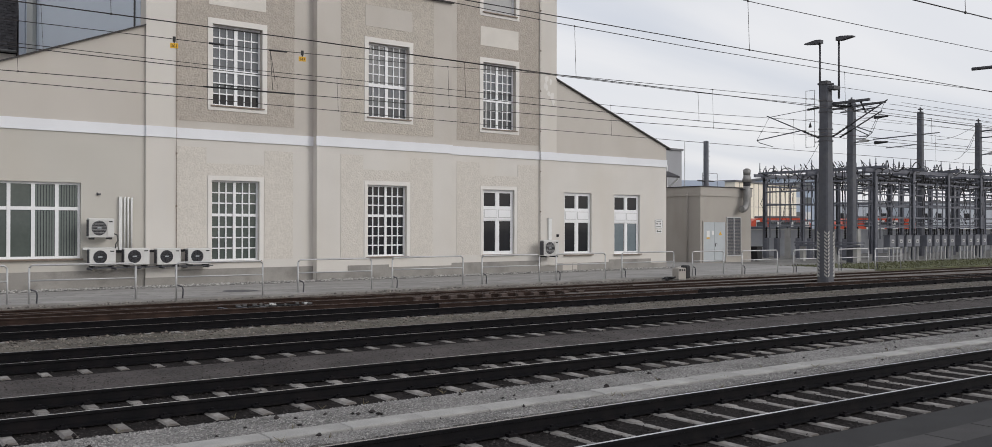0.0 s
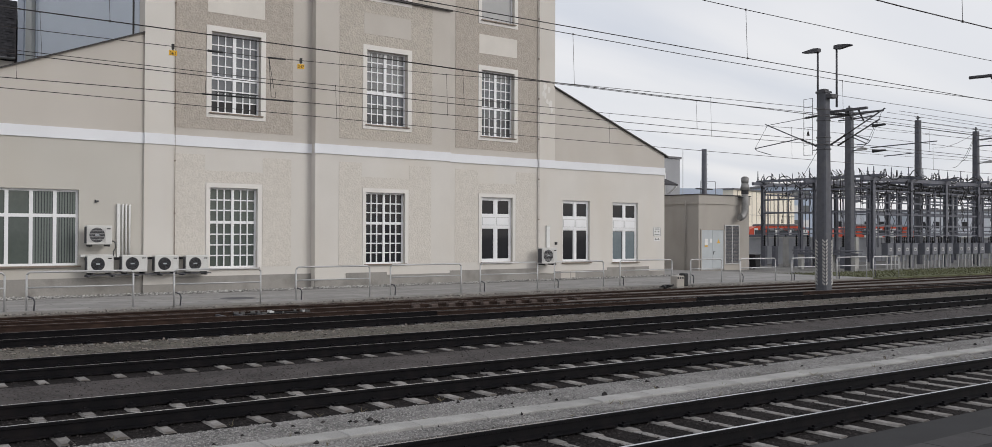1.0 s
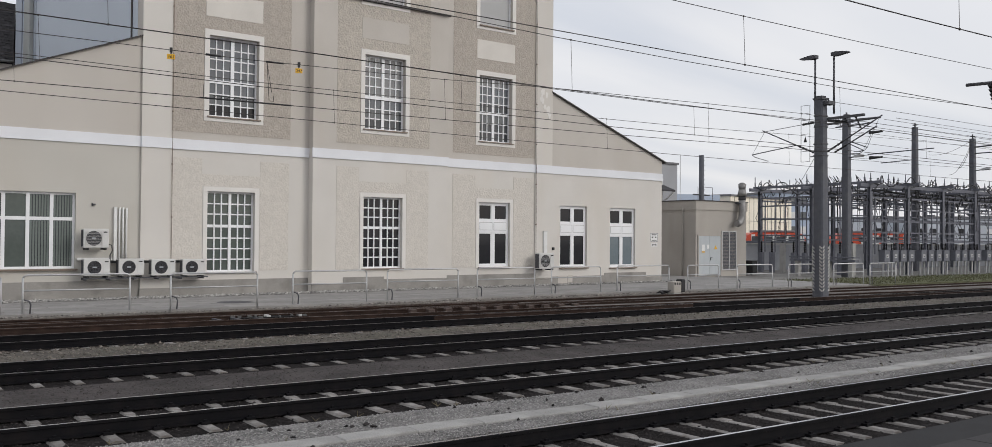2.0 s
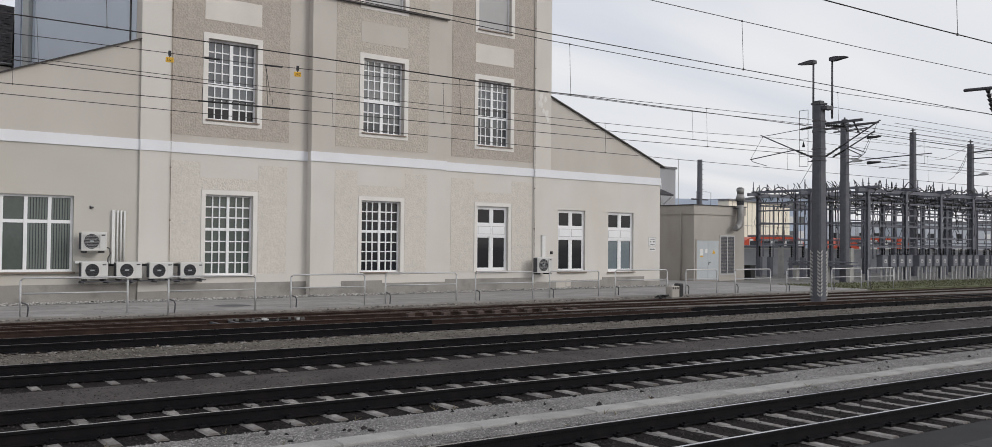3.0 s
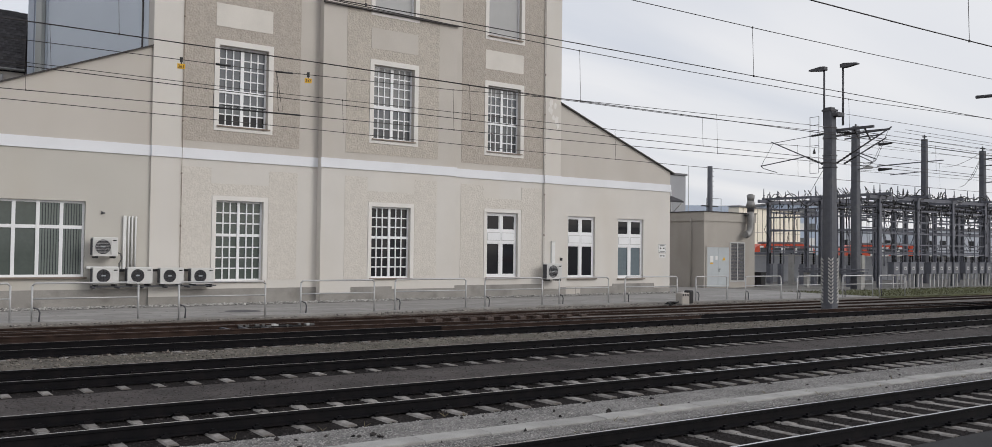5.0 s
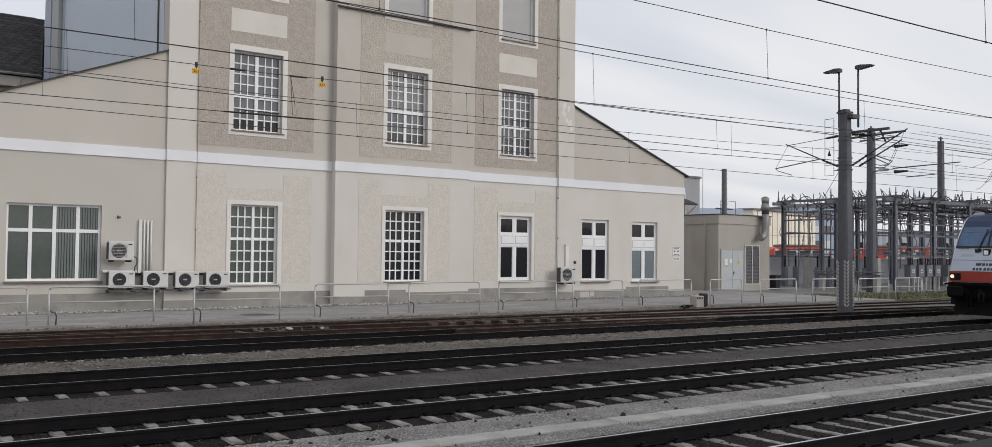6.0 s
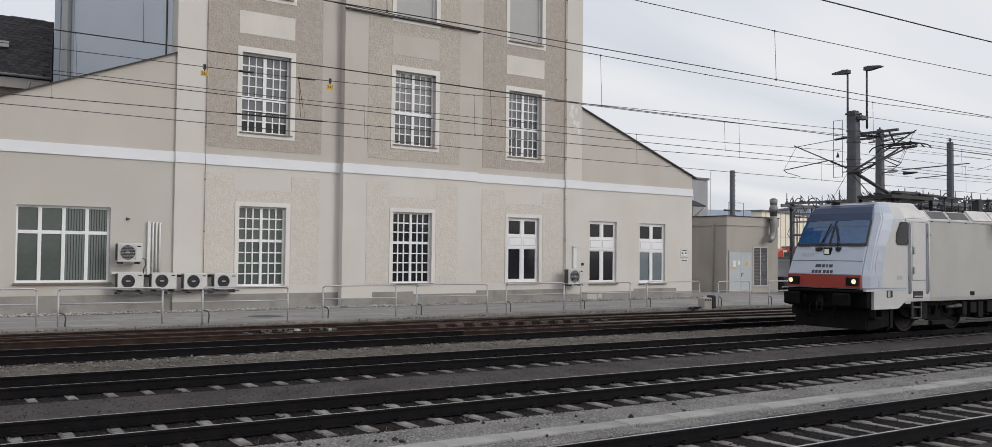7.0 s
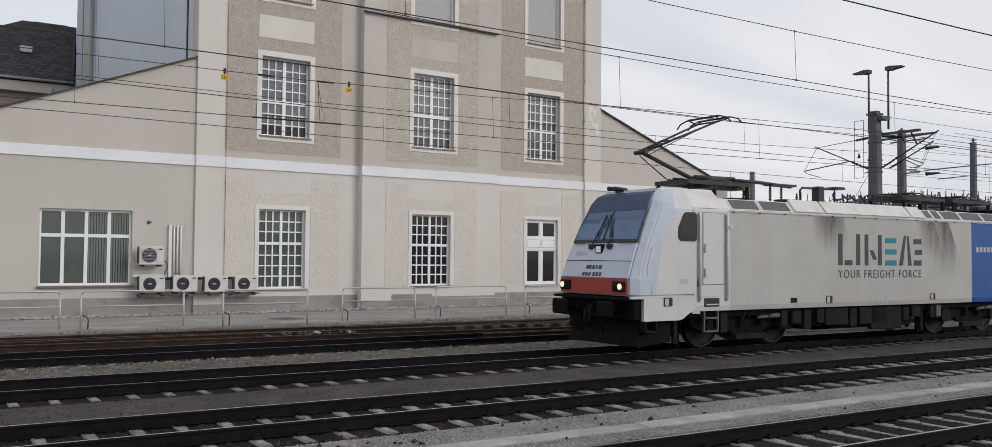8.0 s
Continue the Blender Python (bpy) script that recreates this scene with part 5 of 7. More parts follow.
def backdrop_buildings():
    # long cream hall with a pale blue roof hall before it
    h = empty("cream_hall", pose(108, 74.1, 0, 0, 0, 11))
    tagged(h, "long cream-clad industrial hall with panel joints", "building")
    part("hall_wall", boxes((-17.5, 0, 0, 20, -.3, 7.75)), HALL_CREAM, h)
    part("hall_roof", boxes((-17.7, .2, -.2, 20.2, 7.75, 7.95)), ROOF_GREY, h)
    for i in range(13):
        part("panel_joint", boxes((-16.5 + i * 1.3, -16.46 + i * 1.3, -.05, 0, 0, 7.7)), SHED, h)
    for z in (2.4, 4.8):
        part("panel_joint", boxes((-17.5, 0, -.04, 0, z, z + .05)), SHED, h)
    b = empty("blue_hall", pose(80, 74, 0, 0, 0, -20))
    tagged(b, "low hall with a pale blue roof", "building")
    part("hall_wall", boxes((-14, 9, 0, 20, -.3, 6.6)), HALL_BLUE, b)
    part("hall_roof", boxes((-14.3, 9.2, -.4, 20.4, 6.6, 7.75)), HALL_BLUE, b)
    b = empty("blue_hall", pose(150, 96, 0, 0, 0, -30))
    tagged(b, "distant pale blue building with rows of windows", "building")
    part("hall_wall", boxes((-9, -1.2, 0, 24, -.3, 11.2)), HALL_BLUE, b)
    part("hall_roof", boxes((-9.3, -.9, -.4, 24.4, 11.2, 11.6)), ROOF_GREY, b)
    for f in range(4):
        for i in range(4):
            part("window", boxes((-8.4 + i * 1.9, -7.3 + i * 1.9, -.05, 0, 1.2 + f * 2.6, 2.5 + f * 2.6)), GLASS_MID if (i + f) % 3 else SIGN_WHITE, b)
    # apartment block with rows of windows
    for px, py, w, ht, k in ((178, 108, 15, 7.2, 5), (196, 95, 18, 7.5, 6), (240, 96, 24, 8.6, 8), (215, 128, 14, 8.0, 5)):
        a = empty("apartment_building", pose(px, py, 0, 0, 0, -36))
        tagged(a, "distant grey-blue apartment building with rows of windows", "building")
        part("wall", boxes((-w / 2, w / 2, 0, 14, -.3, ht)), TOWER_GREY, a)
        part("roof", boxes((-w / 2 - .2, w / 2 + .2, -.2, 14.2, ht, ht + .4)), ROOF_GREY, a)
        for f in range(int(ht / 2.9)):
            for i in range(k):
                x = -w / 2 + (i + .5) * w / k
                part("window", boxes((x - .6, x + .6, -.05, 0, 1.0 + f * 2.9, 2.4 + f * 2.9)), GLASS_DARK if (i + f) % 3 else SIGN_WHITE, a)
    # red railcars parked beyond the yard: red rounded ends, pale middles
    for cx, cy, L in ((84.8, 60.6, 6.6), (93.0, 54.2, 8.0)):
        c = empty("red_railcar", pose(cx, cy, 0, 0, 0, -37))
        tagged(c, "parked red and white railcar beyond the switchyard", "railcar", "parked railcars")
        bm = bmesh.new()
        prism(bm, [(-1.4, .5), (-1.45, 1.5), (-1.45, 1.7), (1.45, 1.7), (1.45, 1.5), (1.4, .5)], 'x', -L / 2, L / 2)
        part("lower_body", bm, TOWER_GREY, c)
        bm = bmesh.new()   # the red shell, rounded down at both ends
        prism(bm, [(-L / 2, 1.7), (L / 2, 1.7), (L / 2, 2.4), (L / 2 - .3, 2.95), (L / 2 - .9, 3.25), (-L / 2 + .9, 3.25), (-L / 2 + .3, 2.95), (-L / 2, 2.4)], 'y', -1.45, 1.45)
        part("upper_body", bm, TRAIN_RED, c)
        part("roof_hood", boxes((-L / 2 + 1.2, L / 2 - 1.2, -1.1, 1.1, 3.25, 3.5), bevel=.06), ROOF_GREY, c)
        for xa, xb in ((-L * .40, -L * .34), (-L * .18, L * .06), (L * .16, L * .24), (L / 2 - .95, L / 2 - .3)):
            part("pale_panel", boxes((xa, xb, -1.47, -1.44, 1.72, 3.05)), SIGN_WHITE, c)
        for k in range(4):
            x = -L / 2 + .7 + k * (L - 1.4) / 4
            part("window", boxes((x, x + .9, -1.485, -1.46, 2.35, 2.85)), GLASS_DUSK, c)
        part("stripe", boxes((-L / 2 + .1, L / 2 - .1, -1.475, -1.45, 1.95, 2.05)), SIGN_WHITE, c)
        part("bogie", boxes((-L / 2 + .6, -L / 2 + 2.6, -1.1, 1.1, 0, .5), (L / 2 - 2.6, L / 2 - .6, -1.1, 1.1, 0, .5)), LOCO_BLACK, c)
    # gabled grey house behind the corner of the station building
    g = empty("grey_house", pose(53.8, 48.5, 0))
    tagged(g, "grey house with a projecting tiled porch roof behind the building", "house")
    part("wall", boxes((-7, 1.9, 0, 9, -.3, 8.2)), HOUSE_GREY, g)
    part("roof", boxes((-7.2, 2.0, -.1, 9.2, 8.2, 8.35)), ROOF_GREY, g)
    bm = bmesh.new()
    prism(bm, [(-1.3, 6.0), (0, 6.5), (0, 6.6), (-1.3, 6.12)], 'x', -6, 0.2)
    part("porch_roof", bm, SLATE, g)
    bm = bmesh.new()
    pipe(bm, [(.1, -1.25, 5.95), (.1, -.1, 5.2), (.1, -.1, 7.0)], .06, 6)
    part("white_bracket", bm, SIGN_WHITE, g)
    part("window", boxes((-.8, .5, -.04, 0, 3.2, 5.2)), GLASS_DARK, g)
    # bare trees and hedge far off, along the horizon
    random.seed(5)
    for i in range(26):
        d = random.uniform(230, 330)
        ang = radians(10 + i * 2.9 + random.uniform(-1, 1))
        t = empty("far_tree", pose(d * math.sin(ang), d * math.cos(ang), 0, 0, 0, random.uniform(0, 360)))
        tagged(t, "distant bare grey-brown tree", "tree", "trees on the horizon")
        h = random.uniform(7, 12)
        bm = bmesh.new()
        tube(bm, (0, 0, -.3), (0, 0, h * .5), .35, .2, 6)
        part("trunk", bm, TREE_FAR, t)
        bm = bmesh.new()
        for k in range(90):
            a, r, z = random.uniform(0, 6.3), random.uniform(.3, 4.2), random.uniform(h * .3, h)
            r *= max(.25, 1 - abs(z / h - .6) * 1.6)
            p = Vector((r * math.cos(a), r * math.sin(a), z))
            tube(bm, (0, 0, z * .62), p, .10, .04, 3, 0, False)
            q = p + Vector((random.uniform(-.8, .8), random.uniform(-.8, .8), random.uniform(-.2, .9)))
            tube(bm, p, q, .3, .05, 4, 0, False)
        part("crown", bm, TREE_FAR, t)

# ---- left background: blue-grey hall and slate-roofed house ----
def left_background():
    h = empty("clad_hall", pose(8.45, 45.0, 0, 0, 0, math.degrees(math.atan2(-8.95, 2.44))))
    tagged(h, "tall blue-grey clad hall behind the wing", "building")
    bm = bmesh.new()
    prism(bm, [(0, 0), (9.27, 0), (7.0, 8.4)], 'z', -.3, 22)
    part("hall_wall", bm, BLUE_CLAD, h)
    part("corner_trim", boxes((-.02, .5, -.05, 0, 0, 22)), BLUE_TRIM, h)
    part("vent_duct", boxes((.95, 1.45, -.2, 0, 0, 22), bevel=.03), DUCT, h, "vertical grey duct")
    part("panel_joint", boxes((8.85, 8.93, -.03, 0, 0, 22)), ZINC, h)
    part("panel_joint", boxes((1.62, 1.66, -.02, 0, 0, 22)), BLUE_TRIM, h)
    # house with a hipped slate roof, its slates laid in rows
    g = empty("slate_house", pose(-6.0, 46.0, 0))
    tagged(g, "old house with a dark slate hipped roof and beige walls", "house")
    part("wall", boxes((0, 14.5, .6, 3.3, -.3, 9.95)), HOUSE_PINK, g)
    part("cornice", boxes((-.2, 14.5, .2, .6, 9.5, 9.95)), CREAM_UP, g)
    part("window_head", boxes((10.8, 13.2, .42, .6, 8.8, 8.9), (10.9, 13.1, .48, .6, 8.5, 8.62), (13.0, 13.1, .5, .6, 6.4, 8.5)), SILL, g)
    part("window", boxes((11.2, 12.8, .55, .6, 6.4, 8.5)), GLASS_DARK, g)
    bm = bmesh.new()
    tube(bm, (-.3, .05, 10.05), (14.5, .05, 10.05), .06, None, 8)
    pipe(bm, [(13.6, .05, 9.8), (13.6, .3, 9.4), (13.6, .5, 9.0), (13.6, .5, 5)], .06, 6)
    part("gutter", bm, GALV, g)
    zr, yr, xr0 = 13.4, 3.4, 12.8
    bm = bmesh.new()
    v = [bm.verts.new(p) for p in ((-.3, .1, 10.05), (14.5, .1, 10.05), (15.2, yr, zr), (xr0, yr, zr), (4.9, yr, 10.05))]
    bm.faces.new(v)
    bm.faces.new([bm.verts.new(p) for p in ((15.2, yr, zr), (15.9, 6.8, 10.05), (-.3, 6.8, 10.05), (4.9, yr, 10.05), (xr0, yr, zr))])
    rf = part("roof", bm, SLATE, g)
    me_bm = boxes((0, .30, 0, .012, 0, .22))
    me = bpy.data.meshes.new("slate")
    me_bm.to_mesh(me)
    me_bm.free()
    me.materials.append(SLATE)
    rows = 21
    run = math.hypot(yr - .1, zr - 10.05)
    ang = math.degrees(math.atan2(zr - 10.05, yr - .1))
    for r in range(rows):
        k = r / rows
        for c in range(20):
            x = 9.55 + c * .31 + (.15 if r % 2 else 0)
            zz = 10.05 + (zr - 10.05) * k
            if x > 14.15 + .7 * k or x < max(9.6, 5.5 + (zz - 10.05) * 2.36):
                continue
            link_part("slate", me, rf, "", pose(x, .08 + (yr - .1) * k, zz + .03, ang - 92, 0, 0))
    part("roof_hatch", boxes((12.45, 12.95, 1.35, 1.75, 11.5, 11.78)), GALV, rf)


HOUSE_PINK = material("pinkish_brown_render", (0.34, 0.275, 0.24), 0.9, 0, 0.06, 0.8, 30, 0.12, 0.004)
FLUE = material("weathered_flue_steel", (0.26, 0.255, 0.25), 0.55, 0.4, 0.15, 4, 40, 0.05, 0.002)
BLUE_TRIM = material("blue_grey_trim", (0.38, 0.415, 0.48), 0.5, 0.1, 0.03, 0.5, 20, 0.02, 0.002)
DUCT = material("grey_duct", (0.36, 0.37, 0.36), 0.5, 0.2, 0.05, 1, 20, 0.02, 0.002)


# ---- fittings on the facade ----
def air_unit(x, y, z, w, h, label, fan="front", bracket=True):
    a = empty("air_conditioner", pose(x, y, z))
    tagged(a, label, "air conditioner", "outdoor air units on the wall")
    d = .34
    part("casing", boxes((0, w, 0, d, 0, h), bevel=.018), AC_WHITE, a)
    cx = w * .40
    cz = h * .5
    r = h * .345
    bm = bmesh.new()
    n = 28
    vo = [bm.verts.new((cx + r * 1.12 * math.cos(2 * math.pi * i / n), -.006, cz + r * 1.12 * math.sin(2 * math.pi * i / n))) for i in range(n)]
    bm.faces.new(vo)
    g = part("fan_opening", bm, STEEL_DARK, a)
    bm = bmesh.new()
    for rr in (.25, .42, .58, .74, .9, 1.06):
        pts = [(cx + r * rr * math.cos(2 * math.pi * i / n), -.018, cz + r * rr * math.sin(2 * math.pi * i / n)) for i in range(n + 1)]
        pipe(bm, pts, .005, 4)
    for i in range(8):
        t = math.pi * 2 * i / 8
        tube(bm, (cx, -.018, cz), (cx + r * 1.1 * math.cos(t), -.016, cz + r * 1.1 * math.sin(t)), .004, None, 4)
    part("fan_guard", bm, LOCO_GREY, g)
    part("hub_badge", boxes((cx - .07, cx + .07, -.03, -.02, cz - .02, cz + .03)), PALE_BAR, g)
    if fan != "front":
        for i in range(9):
            zz = cz - r * .92 + i * r * .23
            part("guard_slat", boxes((cx - r * 1.1, cx + r * 1.1, -.03, -.022, zz, zz + .010)), GALV, g)
        part("guard_frame", boxes((cx - r * 1.2, cx - r * 1.14, -.03, -.01, cz - r * 1.1, cz + r * 1.1), (cx + r * 1.14, cx + r * 1.2, -.03, -.01, cz - r * 1.1, cz + r * 1.1)), AC_WHITE, g)
    part("service_cover", boxes((w * .74, w - .03, -.006, 0, .04, h - .06)), AC_WHITE, a)
    part("label_plate", boxes((w * .78, w * .93, -.01, -.006, h * .80, h * .86)), LOCO_GREY, a)
    part("coil_side", boxes((-.008, 0, .03, d - .03, .05, h - .05)), STEEL_DARK, a)
    if bracket:
        for bx in (.12, w - .14):
            part("foot", boxes((bx, bx + .06, -.02, d + .22, -.07, 0)), BLACK, a)
    return a


def fittings():
    units = [(8.86, 1.86, .86, .68, "louvre"), (8.88, .86, .90, .61, "front"), (10.08, .86, .90, .61, "front"), (11.26, .84, .88, .61, "front"), (12.42, .83, .88, .61, "front")]
    for x, z, w, h, f in units:
        yy = FY - .62
        air_unit(x * (yy + .0) / 35.2, yy, z, w, h, "off-white outdoor air unit with a round fan on a wall bracket", f)
    air_unit(29.86, FY - .72, .84, .98, .78, "off-white outdoor air unit with a black side coil beside a window", "louvre")
    # mounting rail and pipe covers
    b = empty("mounting_rail", pose(8.5, FY - .3, .70))
    tagged(b, "galvanised mounting rail under the air units", "bracket")
    part("bar", boxes((.3, 4.8, .0, .04, .05, .09), (.3, 4.8, -.28, -.24, .05, .09)), STEEL_DARK, b)
    for i in range(6):
        part("strut", boxes((.35 + i * .85, .40 + i * .85, -.28, .27, .0, .05)), STEEL_DARK, b)
    d = empty("pipe_duct", pose(9.95, FY - .02, 1.3))
    tagged(d, "white pipe duct and three slim pipes running up the wall", "duct")
    part("duct", boxes((0, .11, -.09, 0, 0, 2.05)), SIGN_WHITE, d)
    for i, hh in ((0, 2.0), (1, 2.0), (2, 1.98)):
        x = .20 + i * .125
        bm = bmesh.new()
        pipe(bm, [(x, -.05, 0), (x, -.05, hh), (x + .04, -.0, hh + .02)], .035, 8)
        part("pipe", bm, SIGN_WHITE, d)
    part("header_pipe", boxes((-1.1, 3.3, -.10, -.02, .0, .09)), BLACK, d)
    part("cover", boxes((-1.25, -.05, -.12, -.02, .11, .20)), SIGN_WHITE, d)
    hs = empty("drain_hose", pose(9.62, FY - .2, 1.0))
    tagged(hs, "grey hose hanging beside the upper air unit", "hose")
    bm = bmesh.new()
    pipe(bm, [(.1, 0, 1.0), (.22, -.04, .95), (.26, -.02, .75), (.18, 0, .6), (.2, .05, .3)], .022, 6)
    part("hose_tube", bm, LOCO_GRILLE, hs)
    for x in (9.25, ):
        k = empty("wall_hook", pose(x, FY, 3.42))
        tagged(k, "small dark wall hook on the render", "hook")
        part("hook_arm", boxes((-.03, .06, -.10, 0, -.02, .03), (-.06, -.02, -.03, 0, -.05, .06)), STEEL_DARK, k)
    d = empty("pipe_duct", pose(30.62, FY - .1, 1.62))
    tagged(d, "white vertical pipe duct above an air unit", "duct")
    part("duct", boxes((0, .22, -.09, 0, 0, 1.05), bevel=.01), SIGN_WHITE, d)
    part("cap", boxes((-.02, .24, -.11, 0, 1.05, 1.10)), AC_WHITE, d)
    part("control_box", boxes((.62, .72, -.07, .1, .14, .28)), BLACK, d)
    # notices at the corner of the wing
    s = empty("wall_notice", pose(38.55, FY, 2.2))
    tagged(s, "small white notice with black marks on the wall", "sign")
    part("plate", boxes((0, .62, -.012, 0, 0, .50)), SIGN_WHITE, s)
    part("border", boxes((.02, .60, -.016, -.012, .47, .485), (.02, .60, -.016, -.012, .015, .03), (.02, .035, -.016, -.012, .03, .47), (.585, .60, -.016, -.012, .03, .47)), INK, s)
    for x0, x1, z0, z1 in ((.12, .22, .22, .30), (.38, .48, .22, .30), (.12, .5, .38, .42), (.12, .5, .08, .11)):
        part("writing_bar", boxes((x0, x1, -.016, -.012, z0, z1)), INK, s)
    s = empty("wall_arrow_sign", pose(38.62, FY, 1.95))
    tagged(s, "small white sign with a black double arrow", "sign")
    part("plate", boxes((0, .5, -.012, 0, 0, .18)), SIGN_WHITE, s)
    bm = bmesh.new()
    prism(bm, [(.05, .09), (.15, .15), (.15, .11), (.35, .11), (.35, .15), (.45, .09), (.35, .03), (.35, .07), (.15, .07), (.15, .03)], 'y', -.016, -.012)
    part("arrow", bm, INK, s)
    # patched plinth: paler cement repair and a grille
    s = empty("plinth_patch", pose(32.0, FY - .03, .05))
    tagged(s, "paler cement repair patches on the plinth", "patch")
    part("patch", boxes((-.3, .35, -.008, 0, 0, .40), (.4, .7, -.008, 0, .05, .42)), CREAM_UP, s)
    # shed fittings: exhaust pipe, downpipe, notices on the door
    e = empty("exhaust_pipe", pose(50.05, 38.25, 3.2))
    tagged(e, "galvanised exhaust pipe with elbow and cowl on the switch house", "pipe")
    bm = bmesh.new()
    pts = [(-.65, -.25, .25)] + [(-.65 + .55 * math.sin(a), -.25, .75 - .55 * math.cos(a) - .0) for a in (.3, .6, .9, 1.2, 1.5)] + [(-.08, -.25, 1.0), (-.08, -.25, 2.2)]
    pipe(bm, pts, .22, 12)
    part("elbow", bm, FLUE, e)
    bm = bmesh.new()
    tube(bm, (-.08, -.25, 2.0), (-.08, -.25, 2.45), .33, .22, 12)
    tube(bm, (-.08, -.25, 2.45), (-.08, -.25, 2.8), .22, .26, 12)
    tube(bm, (-.08, -.25, 2.8), (-.08, -.25, 2.9), .26, .1, 12)
    part("cowl", bm, FLUE, e)
    bm = bmesh.new()
    tube(bm, (-.08, -.25, 1.75), (-.08, -.25, 2.15), .235, None, 12)
    part("soot_ring", bm, STEEL_DARK, e, "sooty dark ring")
    part("bracket", boxes((-.35, .2, -.3, .16, 1.5, 1.56)), STEEL_DARK, e)
    p = empty("downpipe", pose(45.80, 39.4, .05))
    tagged(p, "grey downpipe on the switch house wall", "pipe")
    bm = bmesh.new()
    pipe(bm, [(-.03, 0, 0), (-.03, 0, 4.1), (.0, 0, 4.4)], .05, 8)
    part("tube", bm, SHED, p)
    n = empty("door_notice", pose(46.4, 38.36, 1.55))
    tagged(n, "paper notices stuck on the steel door", "notice")
    part("sheet_white", boxes((0, .30, -.006, 0, .1, .5)), SIGN_WHITE, n)
    part("sheet_yellow", boxes((0, .30, -.006, 0, 0, .08)), YELLOW, n)
    part("sheet_white", boxes((.5, .72, -.006, 0, .25, .5)), SIGN_WHITE, n)
    bm = bmesh.new()
    prism(bm, [(1.2, .22), (1.5, .22), (1.35, .46)], 'y', -.006, 0)
    part("warning_triangle", bm, YELLOW, n)
    r = empty("waste_bin", pose(51.6, 38.2, .05) @ Matrix.Scale(.72, 4))
    tagged(r, "dark wheeled bin beside the switch house", "bin")
    bm = bmesh.new()
    prism(bm, [(-.30, .1), (.30, .1), (.38, 1.25), (-.38, 1.25)], 'y', 0, .7)
    part("bin_body", bm, BLACK, r)
    part("lid", boxes((-.42, .42, -.04, .74, 1.25, 1.34), bevel=.03), BLACK, r)
    part("wheel", boxes((-.34, -.26, .5, .72, 0, .2), (.26, .34, .5, .72, 0, .2)), BLACK, r)
    a = empty("roof_aerial", pose(50.3, 43, 4.8))
    tagged(a, "thin vertical rod on the switch house roof", "aerial")
    bm = bmesh.new()
    tube(bm, (-.6, 0, 0), (-.6, 0, 3.4), .02, None, 5)
    part("rod", bm, GALV, a)
    # trackside point box with its cable heap
    t = empty("point_machine_box", rails_at(29.7, 28.25, -.1))
    tagged(t, "small beige trackside box with black end and hazard marks", "trackside box")
    part("casing", boxes((-.32, .16, -.2, .2, .12, .62), bevel=.03), SHED, t)
    part("black_end", boxes((.16, .44, -.18, .18, .15, .72), bevel=.05), BLACK, t)
    for i in range(3):
        part("hazard_mark", boxes((-.28 + i * .14, -.20 + i * .14, -.206, -.2, .48, .58)), STRIPE_B, t)
    part("foot", boxes((-.3, .14, -.18, .18, 0, .12)), CONCRETE, t)
    bm = bmesh.new()
    random.seed(3)
    pts = [(-.5, -.2, .25)]
    for i in range(14):
        pts.append((-.5 - .6 * random.random(), -.3 + .5 * random.random(), .10 + .14 * random.random()))
    bm.free()
    for p, q in zip(pts, pts[1:]):
        bm = bmesh.new()
        pipe(bm, [p, q], .035, 6)
        part("cable", bm, BLACK, t)
    # manhole cover in the pavement
    c = empty("manhole_cover", pose(12.6, 30.6, PAVE_Z))
    tagged(c, "dark round manhole cover in the pavement", "manhole cover")
    bm = bmesh.new()
    tube(bm, (0, 0, -.02), (0, 0, .012), .6, None, 24)
    part("lid", bm, STEEL_DARK, c)


BLOCK_RUST = material("rusty_cast_block", (0.075, 0.055, 0.048), 0.8, 0.1, 0.3, 6, 40, 0.3, 0.004)


